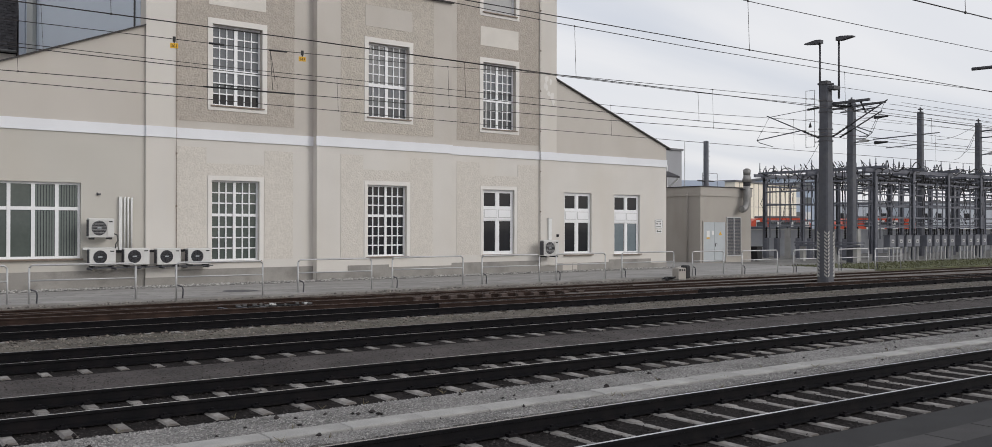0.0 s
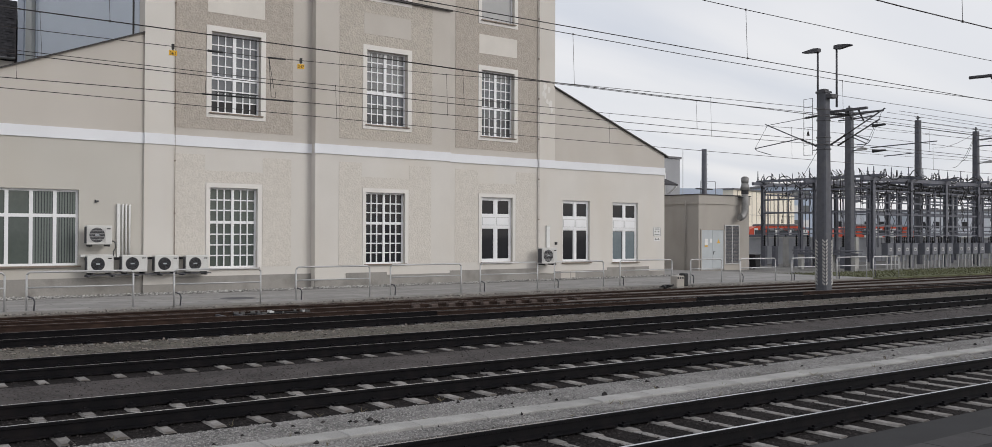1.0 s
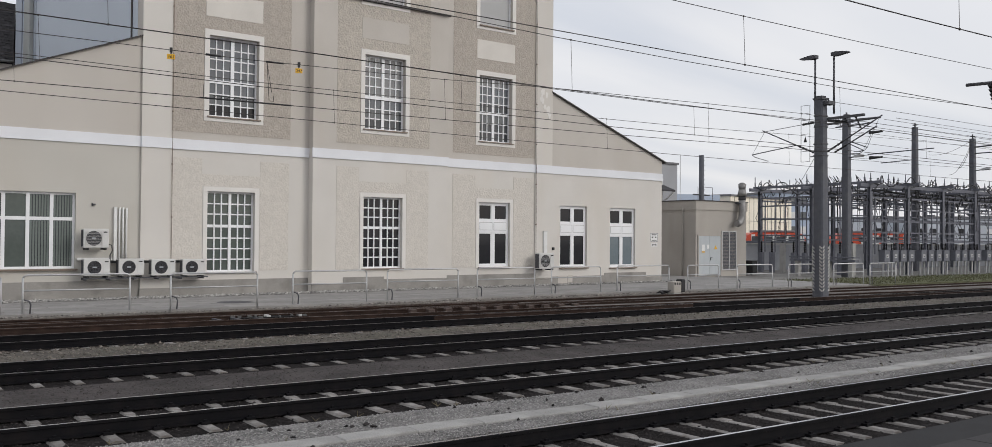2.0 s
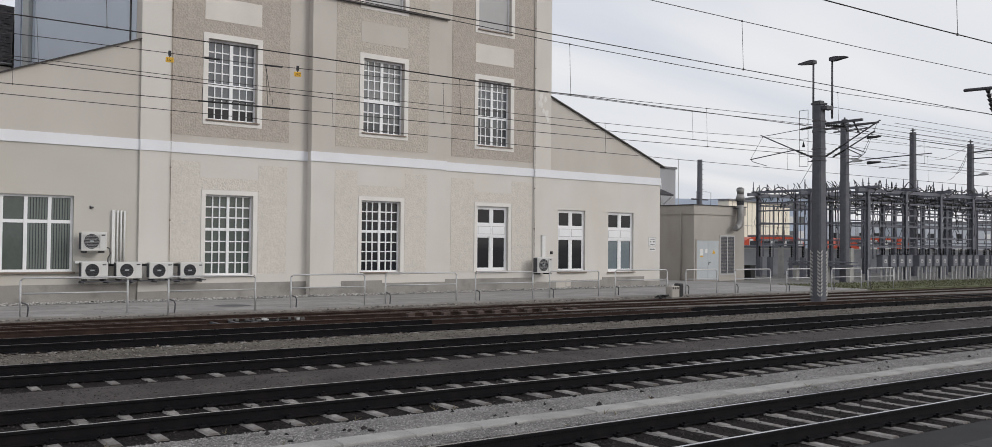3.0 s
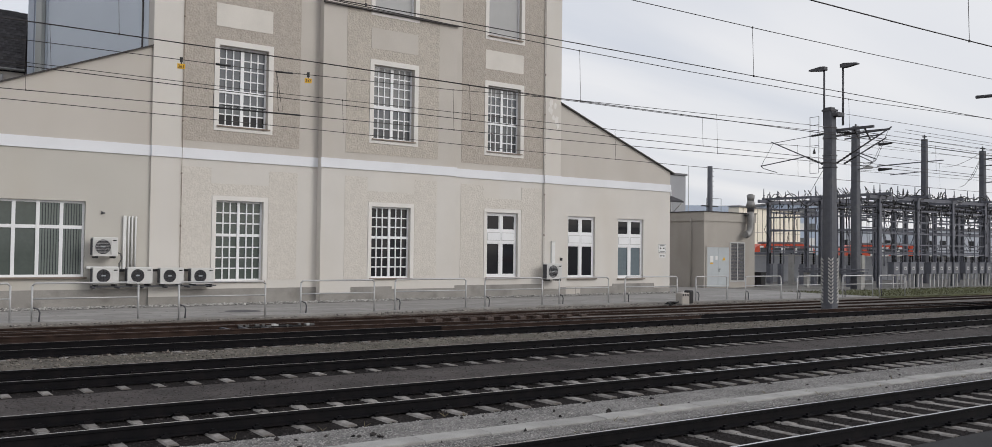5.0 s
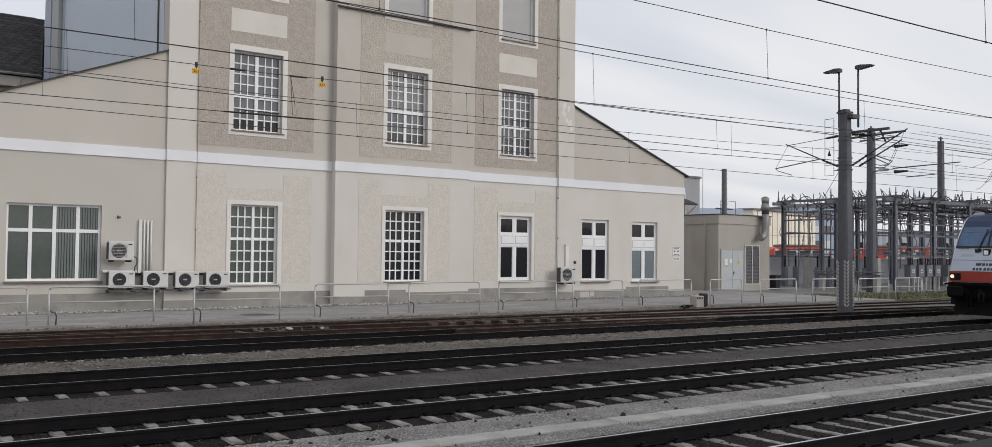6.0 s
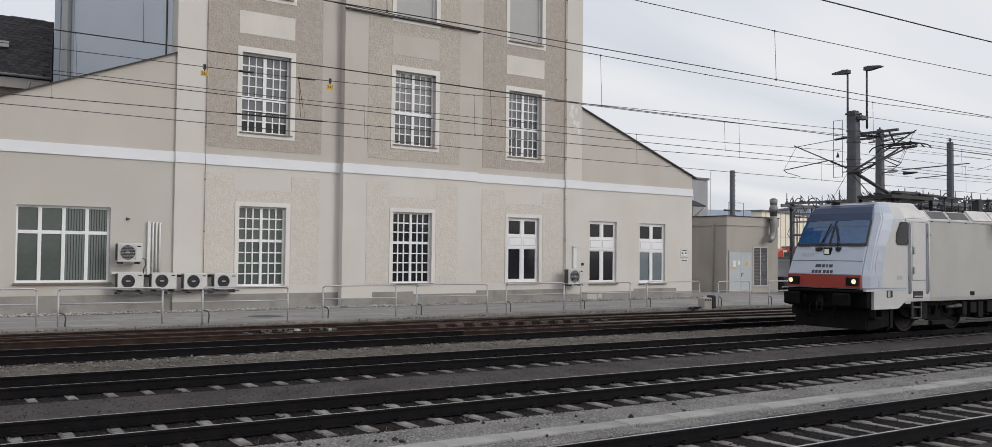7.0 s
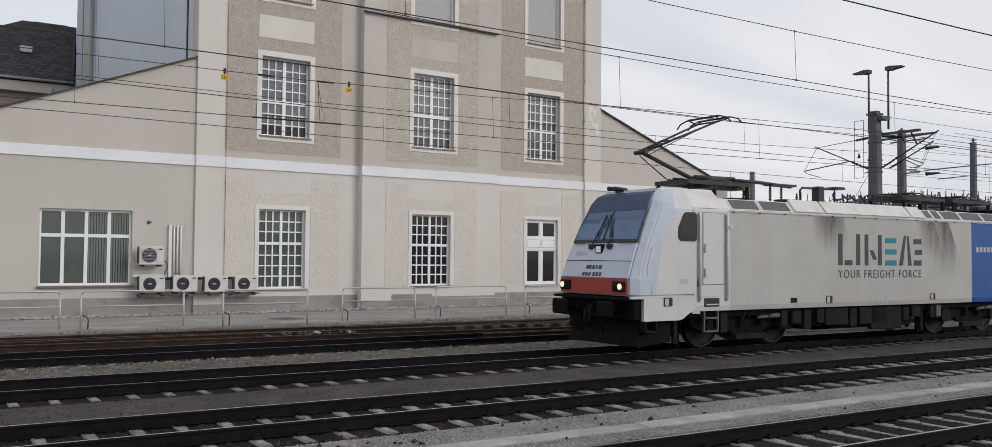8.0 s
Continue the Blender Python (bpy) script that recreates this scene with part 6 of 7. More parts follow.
# ---- turnout between the two sidings ----
def turnout():
    t = empty("turnout", rails_at(0, 0))
    tagged(t, "rusty railway turnout with curved closure rails and frog", "railway turnout")
    def run(pts, nm, mats):
        bm = bmesh.new()
        prof = rail_profile()
        rings = []
        for i, (s, n) in enumerate(pts):
            rings.append([bm.verts.new((s, n + p[0], p[1] - .002)) for p in prof])
        for a, b in zip(rings[:-1], rings[1:]):
            for j in range(len(prof)):
                k = (j + 1) % len(prof)
                f = bm.faces.new((a[j], b[j], b[k], a[k]))
                f.material_index = 1 if f.calc_center_median().z > -.0024 else 0
        bmesh.ops.recalc_face_normals(bm, faces=bm.faces[:])
        part(nm, bm, mats, t)
    for off in (-.7525, .7525):
        pts = []
        for i in range(41):
            k = i / 40
            e = .75 * k + .25 * k * k * (3 - 2 * k)
            pts.append((-14 + 72 * k, 27.2 + (22.85 - 27.2) * e + off))
        run(pts, "closure_rail", [RAIL_RUST, RAIL_TOP_DULL])
    for n, s0, s1 in ((26.75, 14.5, 25.5), (23.35, 14.5, 25.5), (27.60, 12, 20)):
        run([(s0, n + .06), (s0 + .8, n), (s1 - .8, n), (s1, n + .06)], "check_rail", [RAIL_RUST, RAIL_TOP_DULL])
    for i in range(11):
        part("check_block", boxes((15.15 + i * .65, 15.42 + i * .65, 25.93 - i * .042, 26.10 - i * .042, -.17, -.005), bevel=.02), BLOCK_RUST, t)
    r = empty("point_rodding", rails_at(10.2, 26.2, -.17))
    tagged(r, "grey point rodding and plates between the rails", "point rodding")
    part("plate", boxes((-.5, 1.1, -.15, .05, .02, .12), (-.1, .9, .2, .32, .02, .13), bevel=.01), LOCO_GREY, r)
    for i in range(3):
        part("rod", boxes((-1.3 + i * .55, -1.2 + i * .55, -.9, .9, .05, .12)), STEEL_DARK, r)
    random.seed(17)
    for i in range(14):
        x, yy = random.uniform(-.9, 1.3), random.uniform(-.3, .3)
        part("bright_bolt", boxes((x, x + random.uniform(.05, .16), yy, yy + .06, .1, .165), bevel=.01), GALV if i % 4 == 0 else LOCO_GRILLE, r)




# ---- scattered stones ----
def stones(name, s0, s1, n0, n1, z, count, size, mat, label, seed, parent_label="gravel"):
    rng = np.random.default_rng(seed)
    base = np.array([(0, 0, 1), (1, 0, 0), (0, 1, 0), (-1, 0, 0), (0, -1, 0), (0, 0, -.6)], float)
    tri = np.array([(0, 1, 2), (0, 2, 3), (0, 3, 4), (0, 4, 1), (5, 2, 1), (5, 3, 2), (5, 4, 3), (5, 1, 4)])
    s = s0 + (s1 - s0) * rng.random(count) ** 1.5
    n = rng.uniform(n0, n1, count)
    r = size * rng.uniform(.5, 1.3, count)
    a = rng.uniform(0, 6.28, count)
    sq = rng.uniform(.5, 1.2, (count, 3)) * np.array([1, 1, .7])
    v = base[None] * sq[:, None] * r[:, None, None] + rng.normal(0, .12, (count, 6, 3)) * r[:, None, None]
    x = v[..., 0] * np.cos(a)[:, None] - v[..., 1] * np.sin(a)[:, None] + s[:, None]
    y = v[..., 0] * np.sin(a)[:, None] + v[..., 1] * np.cos(a)[:, None] + n[:, None]
    zz = v[..., 2] + z + r[:, None] * rng.uniform(-.1, .35, count)[:, None]
    verts = np.stack([x, y, zz], -1).reshape(-1, 3)
    faces = (tri[None] + 6 * np.arange(count)[:, None, None]).reshape(-1, 3)
    me = bpy.data.meshes.new(name)
    me.from_pydata(verts.tolist(), [], faces.tolist())
    me.materials.append(mat)
    ob = new(name, me)
    ob.matrix_basis = ALONG.copy()
    tagged(ob, label, parent_label, kind="stuff")
    return ob


def stone_mat(name, color, spread):
    """Stones that differ one by one."""
    m = material(name, color, 0.92, 0, 0.15, 3, 40, 0.2, 0.004)
    nt = m.node_tree
    g = nt.nodes.new("ShaderNodeNewGeometry")
    rng = nt.nodes.new("ShaderNodeMapRange")
    rng.inputs[3].default_value, rng.inputs[4].default_value = 1 - spread, 1 + spread
    nt.links.new(g.outputs["Random Per Island"], rng.inputs[0])
    bs = nt.nodes["Principled BSDF"]
    old = bs.inputs["Base Color"].links[0].from_socket
    sc = nt.nodes.new("ShaderNodeVectorMath")
    sc.operation = 'SCALE'
    nt.links.new(old, sc.inputs[0])
    nt.links.new(rng.outputs[0], sc.inputs[3])
    nt.links.new(sc.outputs[0], bs.inputs["Base Color"])
    return m


def scatter():
    dark = stone_mat("dark_ballast_stone", (0.022, 0.0188, 0.0185), .9)
    grey = stone_mat("grey_gravel_stone", (0.255, 0.247, 0.241), .42)
    pale = stone_mat("pale_pebble_stone", (0.32, 0.31, 0.295), .7)
    stones("ballast_stones", 2, 40, 6.55, 9.6, -.203, 26000, .023, dark, "dark brown ballast stones between the sleepers", 1, "ballast")
    stones("gravel_stones", 1, 42, 9.55, 11.42, -.17, 62000, .0145, grey, "light grey gravel stones", 2)
    stones("ballast_stones", -2, 48, 11.35, 14.1, -.203, 19000, .023, dark, "dark ballast stones of the second track", 3, "ballast")
    stones("ballast_stones", -2, 60, 16.4, 19.2, -.198, 10000, .028, dark, "dark ballast stones of the third track", 4, "ballast")
    stones("gravel_stones", -2, 70, 19.2, 21.7, -.17, 9000, .034, stone_mat("sandy_gravel_stone", (0.145, 0.130, 0.113), .5), "sandy grey gravel stones between tracks", 5)
    stones("ballast_stones", -2, 80, 21.7, 28.6, -.19, 14000, .04, stone_mat("rusty_ballast_stone", (0.14, 0.117, 0.104), .6), "rusty brown ballast stones of the sidings", 6, "ballast")
    sheet("pebble_bed", [(2.3, 39.4, 33.95, 35.04, -.2, PAVE_Z + .006)], GRAVEL_LIGHT, "grey bed under the pebble strip", "ground")
    stones("cinder_stones", -2, 50, 14.1, 16.4, -.19, 9000, .017, stone_mat("cinder_stone", (0.054, 0.046, 0.045), .45), "loose cinder stones on the path", 12, "cinder")
    for x0, x1, seed in ((2.5, 18, 7), (18, 40, 8)):
        ob = stones("pebble_strip", x0, x1, 34.0, 35.0, PAVE_Z + .012, 3600, .045, pale, "strip of pale pebbles along the wall foot", seed, "pebbles")
        ob.matrix_basis = Matrix.Identity(4)
    stones("verge_stones", 0, 42, 28.55, 29.6, -.02, 2600, .045, stone_mat("verge_stone", (0.19, 0.175, 0.16), .7), "loose stones and dirt along the pavement edge", 14, "gravel")
    # dark lumps that have rolled on to the light gravel
    stones("cinder_lumps", 2, 30, 9.7, 11.5, -.165, 90, .045, dark, "dark cinder lumps lying on the light gravel", 15, "cinder")
    # sparse dry weeds along the concrete strip
    random.seed(9)
    weed = material("dry_weed", (0.14, 0.12, 0.075), 0.9, 0, 0.2, 5, 30, 0)
    bm = bmesh.new()
    for i in range(55):
        s, n = random.uniform(2, 34), random.choice((10.05, 10.5, 9.9, 9.55, 11.5)) + random.uniform(-.1, .1)
        for k in range(random.randint(2, 5)):
            h = random.uniform(.03, .08)
            tube(bm, (s, n, -.17), (s + random.uniform(-.08, .08), n + random.uniform(-.08, .08), -.17 + h), .006, .002, 3)
    w = part("dry_weeds", bm, weed, None, "", ALONG.copy())
    tagged(w, "sparse dry weeds along the concrete strip", "weeds", kind="stuff")
    # short grass tufts at the yard's edge
    bm = bmesh.new()
    for i in range(5000):
        s, n = random.uniform(44.5, 80), random.uniform(29.0, 35)
        h = random.uniform(.04, .12)
        tube(bm, (s, n, 0), (s + random.uniform(-.1, .1), n + random.uniform(-.1, .1), h), .03, .004, 3, 0, False)
    w = part("grass_tufts", bm, GRASS, None, "", ALONG.copy())
    tagged(w, "uneven short grass tufts beside the switchyard", "grass", kind="stuff")

ground()
pavement()
track(8.07, "railway track with polished rails on concrete sleepers, beside the low platform", -6.0, 66.0, RAIL_SIDE, 420, phase=.37)
track(12.93, "railway track with polished rails on concrete sleepers", -8.0, 84.0, RAIL_SIDE, 420)
track(17.85, "dark-railed railway track the locomotive runs on", -8.0, 100.0, RAIL_SIDE, 420, RAIL_TOP_WORN)
track(22.85, "dull brown siding track leading to a turnout", -8.0, 100.0, RAIL_SIDE, 420, RAIL_TOP_DULL)
track(27.2, "rusty siding track along the pavement", -8.0, 100.0, RAIL_RUST, 420, RAIL_TOP_DULL)
main_building()
windows()
BARRIER_N = (29.25, 29.2, 29.0, 29.3, 29.7, 29.8, 29.95, 30.1, 29.7, 29.35, 29.0, 28.95, 28.95)
for (a, c), n in zip(BARRIERS, BARRIER_N):
    hand_barrier(a, n, c - a)
shed()

left_background()
fittings()
turnout()
overhead()
masts()
switchyard()
backdrop_buildings()
scatter()

# ---- the locomotive; x from its front buffers backwards, y towards the building, z from the rail heads ----
# nose stations: height, x of the front face, its half width, x where the flank begins, flank half width
NOSE = [(1.36, 0.36, 1.27, 1.08, 1.49), (1.76, 0.36, 1.27, 1.12, 1.49), (2.20, 0.52, 1.25, 1.20, 1.49),
        (2.64, 0.72, 1.22, 1.32, 1.49), (3.10, 0.93, 1.18, 1.55, 1.49), (3.40, 1.10, 1.14, 1.74, 1.48),
        (3.62, 1.20, 1.10, 1.75, 1.38), (3.80, 1.34, 1.02, 1.85, 1.24), (3.94, 1.62, 0.92, 2.0, 1.08)]


def nose_at(z):
    for a, b in zip(NOSE[:-1], NOSE[1:]):
        if z <= b[0]:
            k = (z - a[0]) / (b[0] - a[0])
            return [p + (q - p) * k for p, q in zip(a, b)]
    return list(NOSE[-1])


def nose_patch(z0, z1, y0=None, y1=None, out=0.0, steps=3, thick=0.05):
    """A slab that follows the nose's front face between two heights; y0, y1: its ends, as shares of the half width."""
    bm = bmesh.new()
    y0, y1 = (-1 if y0 is None else y0), (1 if y1 is None else y1)
    zs = sorted({z0, z1, *[s[0] for s in NOSE if z0 < s[0] < z1]})
    fr, bk = [], []
    for z in zs:
        _, xf, hw, _, _ = nose_at(z)
        row = [(y0 + (y1 - y0) * i / steps) for i in range(steps + 1)]
        fr.append([bm.verts.new((xf - out + 0.05 * (y * y), y * hw, z)) for y in row])
        bk.append([bm.verts.new((xf - out + thick + 0.05 * (y * y), y * hw, z)) for y in row])
    fs = []
    for i in range(len(zs) - 1):
        for j in range(steps):
            fs.append(bm.faces.new((fr[i][j], fr[i + 1][j], fr[i + 1][j + 1], fr[i][j + 1])))
            fs.append(bm.faces.new((bk[i][j], bk[i][j + 1], bk[i + 1][j + 1], bk[i + 1][j])))
    for row_f, row_b in ((fr[0], bk[0]), (fr[-1], bk[-1]), ([r[0] for r in fr], [r[0] for r in bk]), ([r[-1] for r in fr], [r[-1] for r in bk])):
        for j in range(len(row_f) - 1):
            fs.append(bm.faces.new((row_f[j], row_f[j + 1], row_b[j + 1], row_b[j])))
    bmesh.ops.recalc_face_normals(bm, faces=fs)
    return bm


def nose_shell():
    """The closed cab shell between front face and flanks."""
    bm = bmesh.new()
    rings = []
    for z, xf, hw, xc, w in NOSE:
        pts = [(2.3, -w), (xc, -w), ((xf + xc) / 2 - .06, -(hw + w) / 2 - .03), (xf + .07, -hw), (xf + .03, 0), (xf + .07, hw), ((xf + xc) / 2 - .06, (hw + w) / 2 + .03), (xc, w), (2.3, w)]
        rings.append([bm.verts.new((x, y, z)) for x, y in pts])
    fs = []
    for a, b in zip(rings[:-1], rings[1:]):
        for j in range(len(a) - 1):
            fs.append(bm.faces.new((a[j], a[j + 1], b[j + 1], b[j])))
    fs.append(bm.faces.new(rings[-1]))
    fs.append(bm.faces.new(rings[0][::-1]))
    bmesh.ops.recalc_face_normals(bm, faces=fs)
    for f in fs:   # flanks and roof stay warm white; the nose's blue shade is painted in
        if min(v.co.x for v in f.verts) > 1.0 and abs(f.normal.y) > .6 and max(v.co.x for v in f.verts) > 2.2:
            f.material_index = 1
    bmesh.ops.bevel(bm, geom=[e for e in bm.edges if len(e.link_faces) == 2 and e.calc_face_angle() > .35], offset=.035, segments=2, affect='EDGES')
    return bm


def wheel_mesh():
    bm = bmesh.new()
    prof = [(0.0, .10), (.18, .10), (.20, .05), (.50, .05), (.52, .09), (.58, .09), (.585, -.02), (.61, -.03), (.61, -.06), (.50, -.06), (.2, -.03), (.0, -.03)]
    n = 24
    rings = []
    for r, y in prof:
        if r == 0:
            rings.append([bm.verts.new((0, -y, 0))])
        else:
            rings.append([bm.verts.new((r * math.cos(2 * math.pi * i / n), -y, r * math.sin(2 * math.pi * i / n))) for i in range(n)])
    for a, b in zip(rings[:-1], rings[1:]):
        for i in range(n):
            j = (i + 1) % n
            v = [a[i % len(a)], a[j % len(a)], b[j % len(b)], b[i % len(b)]]
            v = list(dict.fromkeys(v))
            if len(v) > 2:
                bm.faces.new(v)
    bmesh.ops.recalc_face_normals(bm, faces=bm.faces[:])
    # counterweight marks so that the turning can be seen
    for a in (0.6, 2.7, 4.8):
        c, s = math.cos(a), math.sin(a)
        tube(bm, (.36 * c, -.03, .36 * s), (.36 * c, -.075, .36 * s), .05, None, 8)
    me = bpy.data.meshes.new("wheel")
    bm.to_mesh(me)
    bm.free()
    me.materials.append(WHEEL)
    return me


WHEELS = []


def bogie(L, xc):
    b = empty("bogie", pose(xc, 0, 0), L)
    b["label"] = "black four-wheel bogie with dusty gear"
    for sd in (-1, 1):
        bm = bmesh.new()
        y0, y1 = sorted((sd * 1.02, sd * 1.16))
        prism(bm, [(-2.0, .62), (-1.75, .50), (-.75, .50), (-.5, .36), (.5, .36), (.75, .50), (1.75, .50), (2.0, .62), (2.0, .80), (.6, .82), (.45, .72), (-.45, .72), (-.6, .82), (-2.0, .80)], 'y', y0, y1)
        part("side_frame", bm, LOCO_BLACK, b)
        for x in (-1.3, 1.3):
            bm = bmesh.new()
            ya, yb = sorted((sd * .98, sd * 1.24))
            prism(bm, [(x - .2, .42), (x + .2, .42), (x + .24, .60), (x + .16, .80), (x - .16, .80), (x - .24, .60)], 'y', ya, yb)
            part("axle_box", bm, LOCO_GREY, b)
            for dx in (-.42, .42):
                bm = bmesh.new()
                for i in range(5):
                    tube(bm, (x + dx, sd * 1.09, .50 + i * .065), (x + dx, sd * 1.09, .54 + i * .065), .085, None, 10)
                part("coil_spring", bm, LOCO_BLACK, b)
        for x in (-.35, .35):
            bm = bmesh.new()
            tube(bm, (x, sd * 1.22, .55), (x + .1, sd * 1.30, .98), .05, None, 8)
            part("damper", bm, LOCO_GREY, b)
        bm = boxes((-.55, .55, *sorted((sd * 1.16, sd * 1.30)), .22, .36), bevel=.02)
        part("dust_guard", bm, LOCO_GREY, b)
        bm = bmesh.new()
        tube(bm, (.2, sd * 1.31, .76), (.62, sd * 1.31, .78), .045, None, 8)
        tube(bm, (.62, sd * 1.31, .78), (1.05, sd * 1.31, .80), .065, None, 8)
        part("yaw_damper", bm, LOCO_GRILLE, b)
        part("wheel_guard", boxes((-2.62, -2.50, *sorted((sd * 1.16, sd * 1.24)), .20, .84)), LOCO_GREY, b)
        part("sand_pipe", boxes((-2.1, -2.02, *sorted((sd * .7, sd * .8)), .08, .7)), LOCO_BLACK, b)
        part("brake_block", boxes((-.62, -.55, *sorted((sd * .70, sd * .84)), .35, .8), (.55, .62, *sorted((sd * .70, sd * .84)), .35, .8)), LOCO_GREY, b)
    part("cross_beam", boxes((-.3, .3, -1.0, 1.0, .45, .85)), LOCO_BLACK, b)
    for x in (-1.3, 1.3):
        bm = bmesh.new()
        tube(bm, (0, -.75, 0), (0, .75, 0), .085, None, 10)
        ax = part("wheelset", bm, WHEEL, b, "steel wheelset on one axle", pose(x, 0, .61))
        link_part("wheel", WHEEL_ME, ax, "", pose(0, -.75, 0))
        link_part("wheel", WHEEL_ME, ax, "", pose(0, .75, 0, 0, 0, 180))
        WHEELS.append((ax, x))


def buffer_set(L, x0, way):
    for y in (-.875, .875):
        bm = bmesh.new()
        tube(bm, (x0 + way * .58, y, 1.05), (x0 + way * .30, y, 1.05), .11, None, 14)
        tube(bm, (x0 + way * .30, y, 1.05), (x0 + way * .10, y, 1.05), .085, None, 14)
        box(bm, *sorted((x0 + way * .02, x0 + way * .10)), y - .30, y + .30, .86, 1.24, 0, .04)
        box(bm, *sorted((x0 + way * .52, x0 + way * .60)), y - .2, y + .2, .86, 1.24)
        part("buffer", bm, LOCO_BLACK, L)
    bm = bmesh.new()
    pipe(bm, [(x0 + way * .55, 0, 1.02), (x0 + way * .25, 0, 1.0)], .05)
    pipe(bm, [(x0 + way * .25, -.09, 1.0), (x0 + way * .2, -.10, .72), (x0 + way * .2, .10, .72), (x0 + way * .25, .09, 1.0)], .025)
    part("screw_coupler", bm, LOCO_GREY, L)
    for y in (-.45, .45, .6):
        bm = bmesh.new()
        pipe(bm, [(x0 + way * .56, y, .92), (x0 + way * .36, y, .86), (x0 + way * .32, y * .95, .62), (x0 + way * .42, y * .85, .48)], .026)
        part("air_hose", bm, LOCO_BLACK, L)


def cab_end(L):
    part("cab_shell", nose_shell(), [LOCO_NOSE_SHADED, LOCO_CAB], L, "bevelled white cab shell")
    # front face shares the nose colour with its painted blue shade
    part("front_panel", nose_patch(1.78, 2.60, out=.02), LOCO_NOSE_SHADED, L)
    part("front_red_stripe", nose_patch(1.39, 1.765, out=.03), LOCO_RED, L, "red stripe across the nose")
    cap = part("front_cap", nose_patch(3.40, 3.88, out=.035), LOCO_CAP, L, "dark blue cap above the windscreen")
    for a, c in ((-.97, -.03), (.03, .97)):
        part("windscreen", nose_patch(2.70, 3.40, a, c, out=.025), WINDSCREEN, L, "dark windscreen half with a blue reflection painted into its colour")
    part("screen_surround", nose_patch(2.615, 2.695, out=.028), BLACK, L)
    part("centre_post", nose_patch(2.695, 3.40, -.03, .03, out=.035, steps=1), BLACK, L)
    for a, c in ((-1.0, -.97), (.97, 1.0)):
        part("screen_edge", nose_patch(2.695, 3.40, a, c, out=.03, steps=1), BLACK, L)
    # sun visors behind the top of the glass read as a paler strip
    for a, c in ((-.90, -.08), (.08, .90)):
        part("sun_visor", nose_patch(3.20, 3.37, a, c, out=.031, thick=.004), VISOR, L, "pale sun visor behind the glass")
    for y, lean in ((-.34, .30), (.30, -.18)):
        bm = bmesh.new()
        pts = []
        for z, yy in ((2.56, y), (2.85, y + lean * .3), (3.25, y + lean)):
            pts.append((nose_at(z)[1] - .07, yy, z))
        pipe(bm, pts, .016)
        tube(bm, (pts[1][0] - .01, pts[1][1] - lean * .15, 2.78), (pts[2][0] - .01, pts[2][1] + lean * .05, 3.30), .02, None, 5)
        box(bm, pts[0][0] - .05, pts[0][0] + .06, y - .10, y + .04, 2.50, 2.58)
        part("wiper", bm, BLACK, L)
    # centre lamp in its square housing
    xf = nose_at(2.45)[1]
    h = part("centre_lamp_housing", boxes((xf - .06, xf + .1, -.13, .13, 2.33, 2.58), bevel=.015), LOCO_GREY, L)
    part("centre_lamp_glass", boxes((xf - .075, xf - .055, -.08, .08, 2.38, 2.53)), DIM_LAMP, h)
    for y in (-.36, .36):
        part("socket", boxes((xf - .05, xf + .08, y - .06, y + .06, 2.46, 2.58)), BLACK, L)
    # nose seam, grab rails, lettering
    part("seam", nose_patch(2.17, 2.185, out=.026), LOCO_GREY, L)
    part("grab_rail", nose_patch(2.60, 2.615, -.92, -.55, out=.07, steps=1, thick=.02), BLACK, L)
    part("grab_rail", nose_patch(2.60, 2.615, .55, .92, out=.07, steps=1, thick=.02), BLACK, L)
    for y0, w, z0, z1, m in ((-.30, .13, 1.98, 2.07, LOGO_DARK), (-.13, .06, 1.98, 2.07, LOGO_DARK), (-.03, .10, 1.98, 2.07, LOGO_DARK), (.10, .20, 1.98, 2.07, LOGO_DARK),
                             (-.34, .09, 1.81, 1.90, LOGO_DARK), (-.22, .09, 1.81, 1.90, LOGO_DARK), (-.10, .09, 1.81, 1.90, LOGO_DARK), (.06, .09, 1.81, 1.90, LOGO_DARK), (.18, .09, 1.81, 1.90, LOGO_DARK), (.30, .09, 1.81, 1.90, LOGO_DARK)):
        part("front_mark", nose_patch(z0, z1, y0 / 1.25, (y0 + w) / 1.25, out=.0235, steps=1, thick=.01), m, L)
    for y0 in (.45, .55, .65, .75, .85):
        part("faded_mark", nose_patch(2.30, 2.40, y0 / 1.25, (y0 + .08) / 1.25, out=.023, steps=1, thick=.01), PALE_BAR, L)
    # headlamp clusters in the red stripe
    for sd in (-1, 1):
        y0 = sd * 1.02
        x = nose_at(1.6)[1] + .03
        h = part("headlamp_housing", boxes((x - .08, x + .05, y0 - .20, y0 + .20, 1.46, 1.70), bevel=.02), LOCO_GREY, L)
        bm = bmesh.new()
        tube(bm, (x - .08, y0 + .09 * sd, 1.58), (x - .10, y0 + .09 * sd, 1.58), .07, None, 16)
        part("headlamp", bm, LAMP, h)
        bm = bmesh.new()
        tube(bm, (x - .08, y0 - .10 * sd, 1.58), (x - .095, y0 - .10 * sd, 1.58), .07, None, 14)
        part("tail_lamp", bm, LOCO_GREY, h)
    # buffer beam, plough, steps
    part("buffer_beam", boxes((.50, .95, -1.40, 1.40, .80, 1.36), bevel=.03), LOCO_BLACK, L)
    part("footboard", boxes((.24, .52, -1.38, 1.38, 1.27, 1.33)), LOCO_BLACK, L)
    bm = bmesh.new()
    prism(bm, [(.62, .18), (.70, .18), (.92, .80), (.80, .80)], 'y', -1.25, 1.25)
